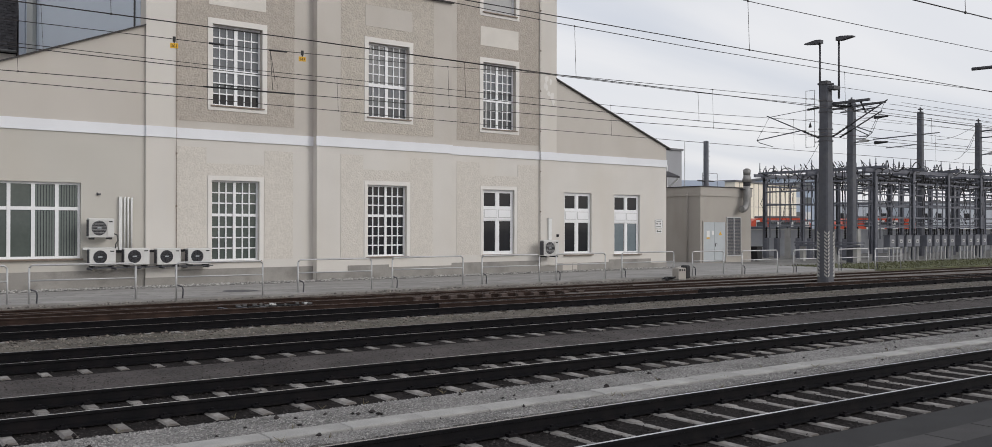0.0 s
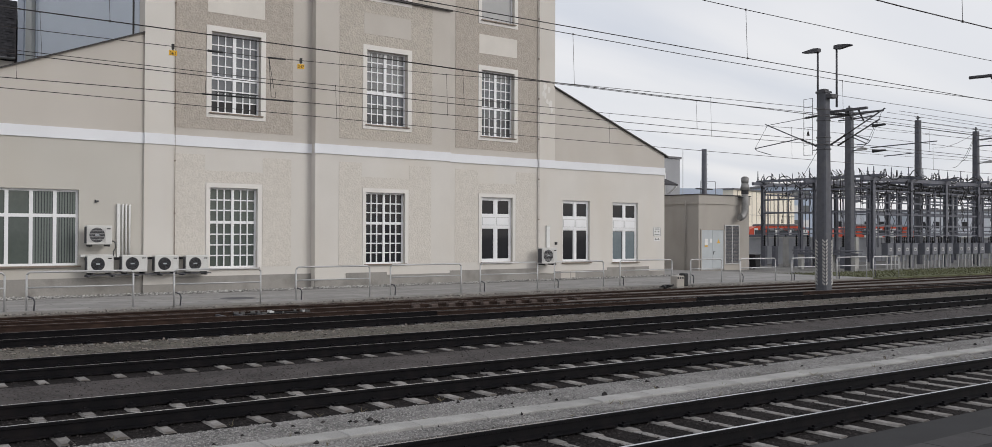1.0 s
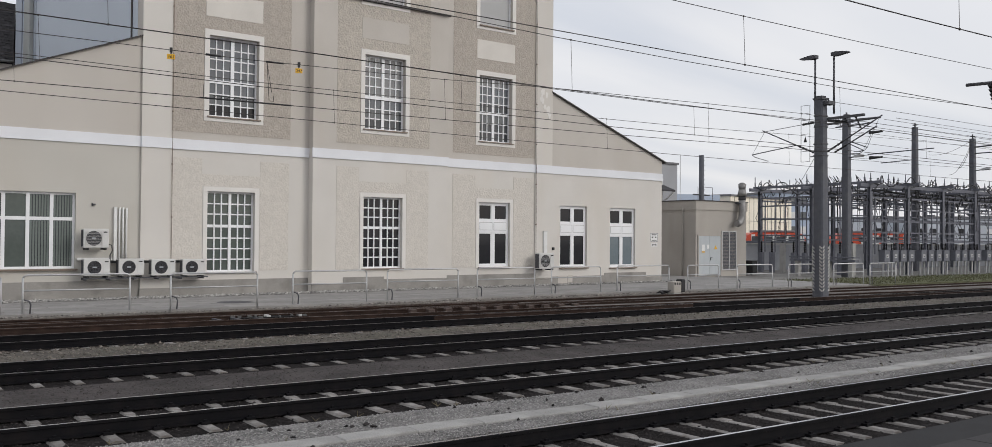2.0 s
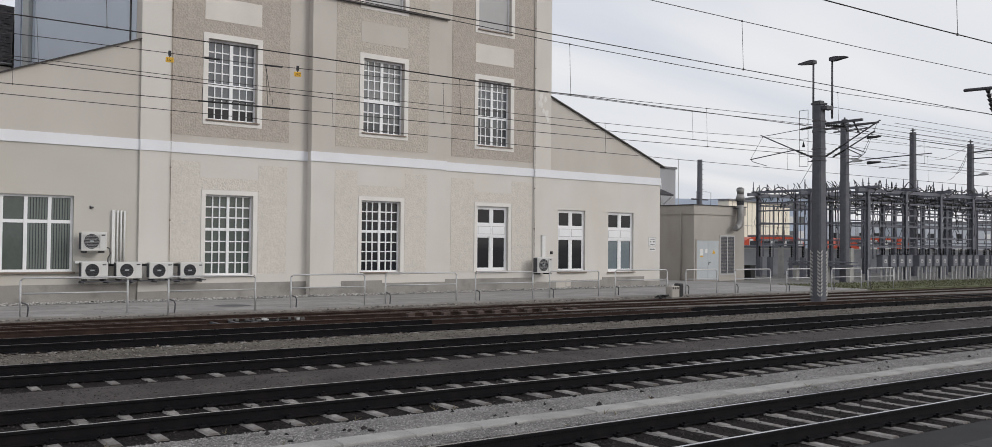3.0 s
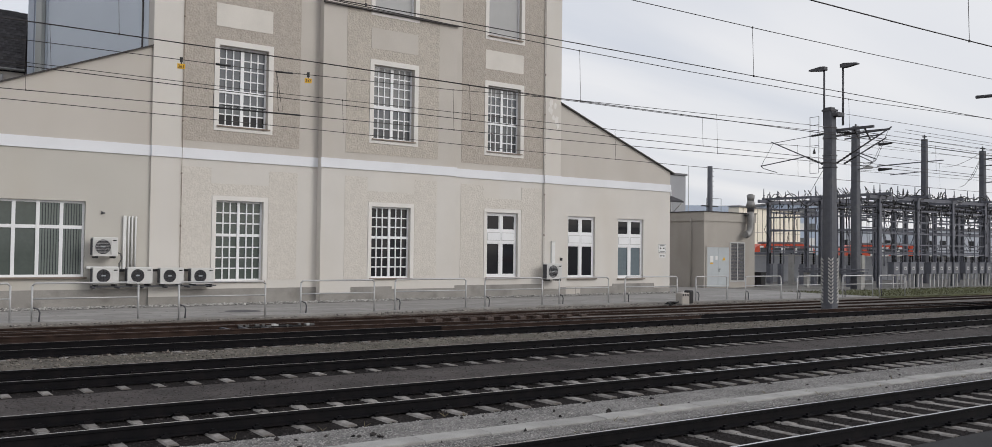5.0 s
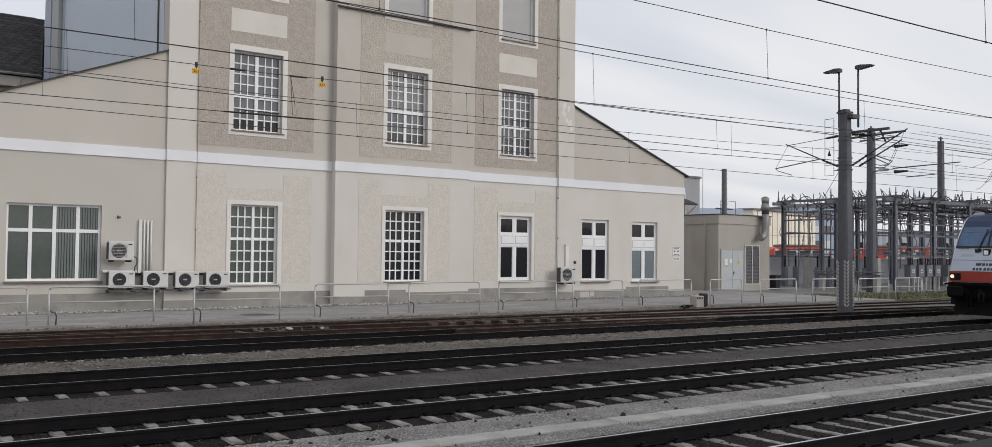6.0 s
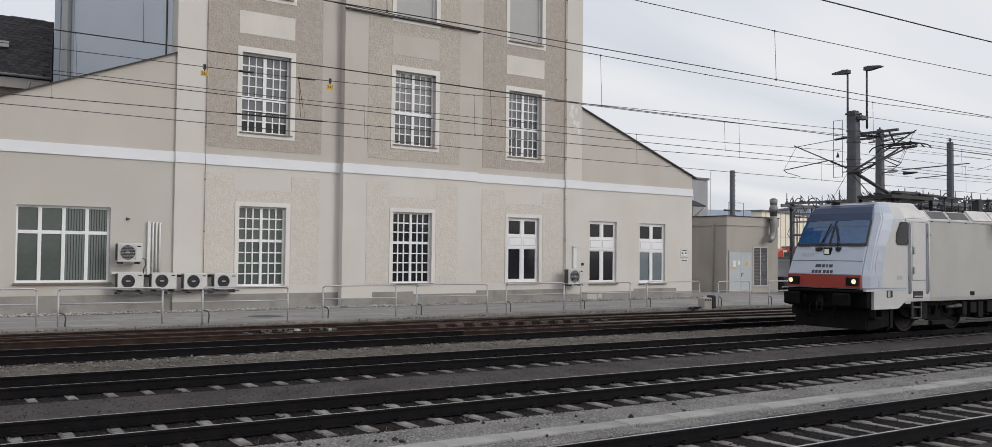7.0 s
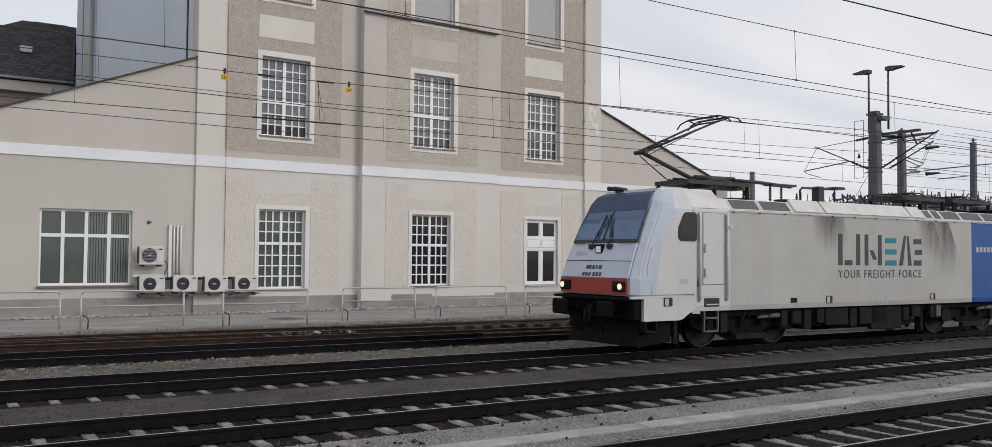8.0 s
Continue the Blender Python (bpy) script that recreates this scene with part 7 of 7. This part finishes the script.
    prism(bm, [(.70, .16), (1.75, .26), (1.75, .8), (.82, .8)], 'y', -1.27, -1.20)
    prism(bm, [(.70, .16), (1.75, .26), (1.75, .8), (.82, .8)], 'y', 1.20, 1.27)
    part("track_plough", bm, LOCO_BLACK, L)
    for y in (-1, 1):
        ya, yb = sorted((y * 1.15, y * 1.46))
        part("corner_step", boxes((.80, 1.16, ya, yb, .52, .55), (.80, 1.16, ya, yb, .84, .87), (.80, .83, ya, yb, .52, 1.25), (1.13, 1.16, ya, yb, .52, 1.25)), LOCO_GREY, L)
    for y in (-.5, .15, .7):
        bm = bmesh.new()
        tube(bm, (.52, y, 1.05), (.44, y, 1.05), .10, None, 10)
        part("coupling_socket", bm, LOCO_GREY, L)
    # horns on the roof edge
    bm = bmesh.new()
    tube(bm, (1.35, .35, 4.0), (1.75, .35, 4.0), .05, .03, 8)
    tube(bm, (1.30, .52, 4.0), (1.75, .52, 4.0), .06, .03, 8)
    box(bm, 1.6, 1.75, .3, .6, 3.88, 4.0)
    part("horn", bm, BLACK, L)


VISOR = material("pale_sun_visor", (0.09, 0.145, 0.24), 0.5, 0, 0.05, 3, 30, 0)


def locomotive():
    L = empty("electric_locomotive")
    tagged(L, "white four-axle electric locomotive with red nose stripe and raised pantograph", "locomotive")
    END = 18.9
    cab_end(L)
    # body: flanks, cant, roof
    bm = bmesh.new()
    sec = [(-1.47, .98), (-1.49, 1.10), (-1.49, 3.42), (-1.46, 3.46), (1.46, 3.46), (1.49, 3.42), (1.49, 1.10), (1.47, .98)]
    prism(bm, sec, 'x', 3.56, 14.05)
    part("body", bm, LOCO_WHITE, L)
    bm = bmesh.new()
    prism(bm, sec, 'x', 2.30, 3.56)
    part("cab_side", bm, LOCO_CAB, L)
    bm = bmesh.new()
    prism(bm, sec, 'x', 14.05, END - .75)
    part("blue_end_body", bm, LOCO_BLUE, L, "blue painted rear section")
    bm = bmesh.new()
    prism(bm, [(-1.44, 3.46), (-1.19, 3.76), (1.19, 3.76), (1.44, 3.46)], 'x', 3.2, END - 1.4)
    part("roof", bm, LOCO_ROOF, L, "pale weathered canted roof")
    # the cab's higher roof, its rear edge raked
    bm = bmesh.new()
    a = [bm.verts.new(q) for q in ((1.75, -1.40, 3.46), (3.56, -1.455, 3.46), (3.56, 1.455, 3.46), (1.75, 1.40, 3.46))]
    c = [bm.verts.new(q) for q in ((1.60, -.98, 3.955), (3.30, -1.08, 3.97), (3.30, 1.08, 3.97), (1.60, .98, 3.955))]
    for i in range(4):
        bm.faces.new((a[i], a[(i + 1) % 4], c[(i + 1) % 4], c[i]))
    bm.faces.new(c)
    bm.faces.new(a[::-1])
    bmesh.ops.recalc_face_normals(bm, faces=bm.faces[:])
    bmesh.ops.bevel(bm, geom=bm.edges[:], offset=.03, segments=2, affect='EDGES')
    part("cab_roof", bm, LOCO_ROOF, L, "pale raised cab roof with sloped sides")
    for sd in (-1, 1):
        # lower skirt under the cab
        bm = bmesh.new()
        prism(bm, [(.72, .78), (1.80, .78), (1.93, .80), (2.06, .88), (2.18, .95), (2.35, .98), (2.35, 1.36), (.34, 1.36), (.34, 1.30), (.72, 1.30)], 'y', *sorted((sd * 1.40, sd * 1.488)))
        part("cab_skirt", bm, LOCO_CAB, L)
        y = sd * 1.49
        lo = lambda d0, d1: sorted((y + sd * d0, y + sd * d1))
        # longitudinal seams
        part("seam", boxes((1.1, 3.3, *lo(0, .004), 1.325, 1.335)), PALE_BAR, L)
        part("seam", boxes((3.5, 14.0, *lo(0, .004), 1.582, 1.594)), PALE_BAR, L)
        part("gutter", boxes((3.5, 17.4, *lo(-.02, .018), 3.415, 3.445)), PALE_BAR, L)
        for x in (3.55, ):
            part("seam", boxes((x, x + .012, *lo(0, .004), 1.0, 3.40)), PALE_BAR, L)
        # cab side window with its rounded rubber
        bm = bmesh.new()
        prism(bm, [(1.86, 2.66), (2.34, 2.66), (2.40, 2.72), (2.40, 3.29), (2.34, 3.36), (2.04, 3.36), (1.97, 3.32), (1.79, 3.0), (1.78, 2.74)], 'y', *lo(0, .012))
        wf = part("side_window", bm, BLACK, L)
        bm = bmesh.new()
        prism(bm, [(1.88, 2.70), (2.33, 2.70), (2.36, 2.74), (2.36, 3.27), (2.32, 3.32), (2.05, 3.32), (2.00, 3.29), (1.83, 2.99), (1.82, 2.76)], 'y', *lo(.012, .018))
        part("pane", bm, GLASS_DARK, wf)
        # door with handles and side rails
        d = part("cab_door", boxes((2.60, 3.30, *lo(0, .014), 1.62, 3.36), bevel=.006), LOCO_CAB, L)
        part("door_seal", boxes((2.588, 2.60, *lo(0, .006), 1.61, 3.372), (3.30, 3.312, *lo(0, .006), 1.61, 3.372), (2.60, 3.30, *lo(0, .006), 1.608, 1.62), (2.60, 3.30, *lo(0, .006), 3.36, 3.372)), LOCO_GRILLE, d)
        for z in (1.88, 2.48):
            part("handle", boxes((2.62, 2.70, *lo(.014, .06), z - .08, z + .14), bevel=.015), GALV, d)
        for x in (2.46, 3.39):
            part("pole_recess", boxes((x - .06, x + .06, *lo(-.002, .004), 1.22, 3.36)), PALE_BAR, L)
            bm = bmesh.new()
            pipe(bm, [(x, y + sd * .0, 1.22), (x, y + sd * .05, 1.28), (x, y + sd * .05, 3.29), (x, y + sd * .0, 3.35)], .028, 8)
            part("grab_pole", bm, GALV, L)
        # recess for the step, ladder
        part("step_recess", boxes((2.64, 3.16, *lo(-.004, .006), 1.08, 1.29), bevel=.003), BLACK, L)
        part("step_sill", boxes((2.70, 3.10, *lo(.006, .03), 1.12, 1.15)), GALV, L)
        st = part("step_ladder", boxes((2.68, 2.72, *lo(-.10, -.04), .46, 1.0), (3.14, 3.18, *lo(-.10, -.04), .46, 1.0), (2.72, 3.14, *lo(-.16, -.02), .46, .50), (2.72, 3.14, *lo(-.16, -.02), .78, .82)), LOCO_GRILLE, L)
        # rear-view camera, socket boxes and small plates
        part("rear_camera", boxes((3.42, 3.54, *lo(0, .10), 2.98, 3.06), bevel=.01), GALV, L)
        for x, z, w, h in ((1.33, 1.12, .27, .20), (7.16, 1.08, .26, .20), (11.86, 1.10, .26, .18)):
            p = part("socket_box", boxes((x, x + w, *lo(0, .012), z, z + h)), BLACK, L)
            part("socket_flap", boxes((x + .02, x + w * .5, *lo(.012, .03), z + .02, z + h - .02)), PALE_BAR, p)
        for x, z, w, h, m in ((5.75, 1.12, .26, .13, LOCO_GREY), (4.15, 1.10, .40, .13, PALE_BAR), (4.68, 1.10, .12, .12, PALE_BAR), (6.2, 1.16, .22, .05, PALE_BAR), (6.6, 1.14, .32, .05, PALE_BAR),
                              (9.0, 1.12, .28, .10, PALE_BAR), (9.34, 1.12, .34, .10, PALE_BAR), (9.74, 1.12, .52, .10, PALE_BAR), (13.4, 1.10, .4, .06, PALE_BAR), (1.84, 1.64, .26, .12, PALE_BAR), (2.40, 1.58, .05, .16, LOCO_GREY), (2.25, .92, .26, .09, PALE_BAR)):
            part("small_plate", boxes((x, x + w, *lo(0, .004), z, z + h)), m, L)
        bm = bmesh.new()
        pipe(bm, [(.86, sd * 1.415, 1.55), (.87, sd * 1.43, 2.0), (1.03, sd * 1.425, 2.5)], .018, 6)
        part("nose_handrail", bm, GALV, L)
        # chevron warning marks on the nose flank
        part("warning_mark", boxes((.98, 1.06, *sorted((sd * 1.455, sd * 1.47)), 1.52, 1.60), (.97, 1.07, *sorted((sd * 1.455, sd * 1.47)), 1.40, 1.50)), LOGO_DARK, L)
        # roof cant: grilles and panels
        def cant(x0, x1, mat, name, a=.06, c=.94, out=.012):
            bm = bmesh.new()
            def at(k, o):
                return (sd * (1.44 - .25 * k + o), 3.46 + .30 * k + o * .8)
            prism(bm, [at(a, 0), at(c, 0), at(c, out), at(a, out)], 'x', x0, x1)
            return part(name, bm, mat, L)
        for x0, x1 in ((3.70, 4.66), (4.82, 5.85), (11.85, 12.15), (12.28, 12.6), (12.75, 13.6), (13.75, 14.8), (14.95, 15.9)):
            cant(x0 - .06, x1 + .06, LOCO_ROOF, "grille_frame", .04, .96, .012)
            cant(x0, x1, LOCO_GRILLE, "roof_grille", .12, .88, .02)
        for x0, x1 in ((6.0, 7.15), (7.25, 11.0), (11.1, 11.7)):
            cant(x0, x1, LOCO_ROOF, "roof_panel", .05, 1.12, .045)
        for i in range(14):
            part("gutter_bracket", boxes((3.6 + i * .95, 3.66 + i * .95, *lo(-.01, .03), 3.40, 3.425)), LOCO_GREY, L)
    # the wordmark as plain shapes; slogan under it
    y = -1.494
    def slab(pts, m, nm="wordmark_shape"):
        bm = bmesh.new()
        prism(bm, pts, 'y', y - .004, y + .004)
        part(nm, bm, m, L)
    z0, z1 = 2.10, 2.96
    for x0, x1 in ((7.68, 7.86), (8.45, 8.62), (8.82, 8.98), (9.42, 9.58)):
        slab([(x0, z0), (x1, z0), (x1, z1), (x0, z1)], LOGO_DARK)
    slab([(7.95, z0), (8.28, z0), (8.28, z0 + .14), (7.95, z0 + .14)], LOGO_DARK)
    slab([(9.04, z0 + .42), (9.20, z0 + .16), (9.36, z0 + .16), (9.20, z0 + .42)], LOGO_DARK)
    for k in range(3):
        zz = z0 + k * .315
        slab([(9.74, zz), (10.26, zz), (10.26, zz + .145), (9.74, zz + .145)], LOGO_TEAL)
    slab([(10.38, z0), (10.56, z0), (10.72, z1), (10.62, z1)], LOGO_DARK)
    slab([(10.82, z0), (10.98, z0), (10.84, z1), (10.76, z1)], LOGO_DARK)
    for k, dx in ((0, .0), (1, .06), (2, .0)):
        slab([(11.08 + dx, z0 + k * .31), (11.46 + dx * .5, z0 + k * .31), (11.46 + dx * .5, z0 + k * .31 + .15), (11.08 + dx, z0 + k * .31 + .15)], LOGO_DARK)
    lettering("YOUR FREIGHT FORCE", .315, LOGO_DARK, L, pose(9.56, y - .002, 1.755, 90, 0, 0), "slogan_lettering", "dark grey slogan lettering", 1.2)
    for i in range(8):
        part("blue_end_mark", boxes((14.3 + i * .2, 14.44 + i * .2, y - .004, y + .002, 2.52, 2.68)), PALE_BAR, L)
    # soot streaks under the roof drains
    for x0, w, ln, lean in ((6.5, 1.9, 1.1, -.1), (11.2, 1.2, 1.2, .3), (11.7, 1.5, 1.9, .7)):
        bm = bmesh.new()
        vs = [bm.verts.new(p) for p in ((x0, y - .003, 3.405), (x0 + w * .75, y - .003, 3.405), (x0 + w + lean, y - .003, 3.405 - ln), (x0 + lean * .4, y - .003, 3.405 - ln))]
        bm.faces.new(vs)
        part("soot_streak", bm, SOOT, L, "brownish soot streaked down the flank")
    # underframe boxes between the bogies
    part("underframe", boxes((1.2, END - 1.2, -1.30, 1.30, .82, .99)), LOCO_BLACK, L)
    part("transformer_tank", boxes((7.6, 11.3, -1.25, 1.25, .30, .84), bevel=.06), LOCO_BLACK, L)
    for x0, x1, z0_, m in ((6.9, 7.2, .55, LOCO_GREY), (7.25, 8.2, .48, LOCO_GREY), (8.7, 9.9, .46, LOCO_GREY), (9.2, 10.6, .30, LOCO_GREY), (11.1, 11.5, .60, LOCO_GREY), (12.0, 12.2, .56, LOCO_GREY), (12.3, 12.55, .58, LOCO_GRILLE)):
        part("equipment_box", boxes((x0, x1, -1.42, -1.22, z0_, .93), bevel=.02), m, L)
    for x0, x1 in ((7.0, 8.3), (8.6, 9.8), (10.2, 11.4)):
        part("equipment_box", boxes((x0, x1, 1.22, 1.42, .45, .93), bevel=.02), LOCO_GREY, L)
    bm = bmesh.new()
    tube(bm, (5.9, -1.28, .34), (10.9, -1.28, .34), .03, None, 6)
    part("cable_pipe", bm, LOCO_GRILLE, L)
    for x0, x1, z0_, z1_, m in ((3.3, 3.55, .42, .92, LOCO_GREY), (5.5, 5.75, .50, .92, LOCO_GREY), (5.95, 6.3, .55, .90, LOCO_GREY), (6.4, 6.7, .40, .92, LOCO_GREY), (7.3, 7.6, .62, .90, LOCO_GRILLE), (8.3, 8.6, .40, .92, LOCO_GREY), (10.7, 11.0, .5, .9, LOCO_GREY)):
        part("equipment_box", boxes((x0, x1, -1.40, -1.18, z0_, z1_), bevel=.02), m, L)
    for k in range(7):
        bm = bmesh.new()
        x = 3.2 + k * 1.15
        pipe(bm, [(x, -1.3, .9), (x + .1, -1.34, .55), (x + .45, -1.34, .46), (x + .7, -1.3, .88)], .022, 6)
        part("brake_hose", bm, LOCO_BLACK, L)
    buffer_set(L, 0.0, 1)
    buffer_set(L, END, -1)
    part("rear_cab", nose_shell(), [LOCO_BLUE, LOCO_BLUE], L, "blue rear cab shell", pose(END, 0, 0, 0, 0, 180))
    part("rear_beam", boxes((END - .95, END - .5, -1.4, 1.4, .8, 1.36)), LOCO_BLACK, L)
    bogie(L, 4.5)
    bogie(L, END - 4.5)
    roof_gear(L)
    return L


def roof_gear(L):
    # raised pantograph: base frame, lower arm forward to the knee, upper arm back to the head
    p = empty("pantograph", pose(0, 0, 0), L)
    p["label"] = "raised black single-arm pantograph"
    part("base_frame", boxes((2.95, 5.2, -.62, -.54, 4.16, 4.26), (2.95, 5.2, .54, .62, 4.16, 4.26), (2.95, 3.05, -.54, .54, 4.16, 4.26), (3.9, 4.06, -.54, .54, 4.14, 4.28), (5.1, 5.2, -.54, .54, 4.16, 4.26), (3.9, 5.4, -.2, .2, 4.10, 4.30)), BLACK, p)
    for x in (3.05, 5.1):
        for yy in (-.58, .58):
            bm = bmesh.new()
            for i in range(4):
                tube(bm, (x, yy, 3.92 + i * .06), (x, yy, 3.96 + i * .06), .07, None, 10)
            tube(bm, (x, yy, 3.74), (x, yy, 4.17), .04, None, 8)
            part("insulator", bm, LOCO_GREY, p)
    bm = bmesh.new()
    tube(bm, (3.98, 0, 4.25), (1.95, 0, 4.92), .062, .05, 10)
    part("lower_arm", bm, BLACK, p)
    bm = bmesh.new()
    tube(bm, (3.05, .16, 4.24), (1.98, .10, 4.84), .016, None, 6)
    part("coupling_rod", bm, BLACK, p)
    bm = bmesh.new()
    tube(bm, (1.93, -.22, 4.92), (1.93, .22, 4.92), .06, None, 10)
    part("knee_joint", bm, BLACK, p)
    bm = bmesh.new()
    for yy in (-1, 1):
        tube(bm, (1.93, yy * .14, 4.93), (4.25, yy * .36, 5.86), .036, .024, 8)
    tube(bm, (2.8, -.22, 5.28), (2.8, .22, 5.28), .018, None, 6)
    part("upper_arm", bm, BLACK, p)
    bm = bmesh.new()
    tube(bm, (2.15, 0, 4.86), (4.2, 0, 5.78), .012, None, 6)
    part("guide_rod", bm, BLACK, p)
    bm = bmesh.new()
    for x in (4.10, 4.50):
        pts = [(x, -.98, 5.78), (x, -.86, 5.90), (x, -.62, 5.97), (x, .62, 5.97), (x, .86, 5.90), (x, .98, 5.78)]
        pipe(bm, pts, .02, 6)
        box(bm, x - .03, x + .03, -.55, .55, 5.97, 6.0)
    for yy in (-.5, .5):
        pipe(bm, [(4.10, yy, 5.95), (4.25, yy * .8, 5.86), (4.50, yy, 5.95)], .018, 6)
    tube(bm, (4.25, -.45, 5.86), (4.25, .45, 5.86), .022, None, 6)
    part("collector_head", bm, BLACK, p)
    # springs and hoses packed on the base, and the long bus arm behind it
    bm = bmesh.new()
    for yy in (-.34, -.12, .14, .36):
        pts = [(3.2 + i * .3, yy + .05 * math.sin(i * 1.7 + yy * 9), 4.27 + .07 * math.sin(i * 1.1 + yy * 7)) for i in range(8)]
        pipe(bm, pts, .035, 6)
    tube(bm, (3.5, -.28, 4.34), (5.0, -.24, 4.38), .075, .06, 8)
    tube(bm, (4.2, .1, 4.33), (5.6, .2, 4.30), .06, .05, 8)
    part("arm_spring", bm, BLACK, p)
    bm = bmesh.new()
    pipe(bm, [(4.9, -.3, 4.34), (5.8, -.3, 4.34), (7.25, -.25, 4.28)], .05, 8)
    box(bm, 6.3, 7.3, -.42, -.1, 4.27, 4.33)
    part("bus_bar", bm, BLACK, L)
    random.seed(31)

    def roof_insulator(x, yy, top, r=.038):
        bm = bmesh.new()
        tube(bm, (x, yy, 3.74), (x, yy, top), r * .6, None, 8)
        for i in range(int((top - 3.80) / .075)):
            tube(bm, (x, yy, 3.80 + i * .075), (x, yy, 3.83 + i * .075), r * 1.15, None, 8)
        part("roof_insulator", bm, BLACK, L)
    for x, yy, top in ((5.5, -.3, 4.30), (5.9, .25, 4.22), (6.35, -.3, 4.27), (6.8, -.3, 4.26), (7.6, -.3, 4.22), (8.05, .2, 4.16), (8.8, .2, 4.2), (9.15, -.25, 4.30), (9.75, -.25, 4.2), (10.15, .2, 4.2), (10.55, -.25, 4.18), (10.95, .2, 4.22), (11.35, -.25, 4.24)):
        roof_insulator(x, yy, top)
    bm = bmesh.new()
    pipe(bm, [(7.6, -.3, 3.9), (7.58, -.3, 4.2), (7.68, -.3, 4.28), (8.3, -.28, 4.28), (9.2, -.25, 4.30)], .032)
    box(bm, 9.0, 9.42, -.42, -.08, 4.29, 4.36)
    part("bus_bar", bm, BLACK, L)
    part("circuit_breaker", boxes((8.24, 8.50, -.42, -.16, 3.74, 4.34), (8.18, 8.56, -.46, -.12, 3.74, 3.86), bevel=.02), BLACK, L)
    # looped cables between the insulators
    for a, b in zip((9.2, 9.75, 10.15, 10.55, 10.95, 11.35), (9.75, 10.15, 10.55, 10.95, 11.35, 11.9)):
        bm = bmesh.new()
        d = random.uniform(-.16, .14)
        pts = [(a + (b - a) * k / 6, random.uniform(-.25, .2) * .3 - .1, 4.16 + d * math.sin(math.pi * k / 6) + .03 * math.sin(k * 2.3)) for k in range(7)]
        pipe(bm, pts, .03, 6)
        part("roof_cable", bm, BLACK, L)
    # drainage tubes and low boxes on the roof deck
    for x0, x1, yy, top in ((5.6, 6.2, .4, 3.95), (7.8, 8.1, .45, 4.0), (10.0, 10.8, .4, 3.94)):
        part("roof_box", boxes((x0, x1, yy, yy + .4, 3.74, top), bevel=.02), LOCO_GREY, L)
    # folded rear pantographs
    for x0 in (11.9, 14.5):
        q = empty("folded_pantograph", pose(x0, 0, 0), L)
        q["label"] = "folded black pantograph lying on the roof"
        part("base_frame", boxes((0, 2.2, -.62, -.54, 4.10, 4.2), (0, 2.2, .54, .62, 4.10, 4.2), (0, .1, -.54, .54, 4.1, 4.2), (2.1, 2.2, -.54, .54, 4.1, 4.2), (.8, 1.4, -.3, .3, 4.05, 4.25)), BLACK, q)
        bm = bmesh.new()
        tube(bm, (.3, -.2, 4.24), (2.3, -.2, 4.30), .05, None, 8)
        tube(bm, (.3, .2, 4.24), (2.3, .2, 4.30), .05, None, 8)
        pipe(bm, [(.2, -.98, 4.18), (.2, -.8, 4.30), (.2, .8, 4.30), (.2, .98, 4.18)], .022)
        pipe(bm, [(.55, -.98, 4.18), (.55, -.8, 4.30), (.55, .8, 4.30), (.55, .98, 4.18)], .022)
        for yy in (-.4, -.1, .15, .4):
            pipe(bm, [(.15 + i * .3, yy, 4.2 + .06 * math.sin(i * 1.3 + yy * 8 + x0)) for i in range(8)], .035, 6)
        for i in range(5):
            tube(bm, (.3 + i * .45, -.5, 4.24), (.3 + i * .45, -.5, 4.42), .02, None, 5)
        part("folded_arm", bm, BLACK, q)
        for x in (.1, 2.1):
            for yy in (-.58, .58):
                bm = bmesh.new()
                tube(bm, (x, yy, 3.74), (x, yy, 4.12), .06, None, 8)
                part("insulator", bm, LOCO_GREY, q)


WHEEL_ME = wheel_mesh()
loco = locomotive()
SPEED, FRONT = 9.53, 13.80       # metres a second; metres along the track of the front buffers at the end


def motions():
    times = [i * .5 for i in range(17)]
    walk(loco, [(t, rails_at(FRONT + SPEED * (8 - t), 17.85)) for t in times])
    for ax, x in WHEELS:
        # rolling without slip: less than a quarter turn a row
        rows = []
        for i in range(121):
            t = i / 15
            rows.append((t, pose(x, 0, .61, 0, -math.degrees(SPEED / .61 * t), 0)))
        walk(ax, rows)


motions()
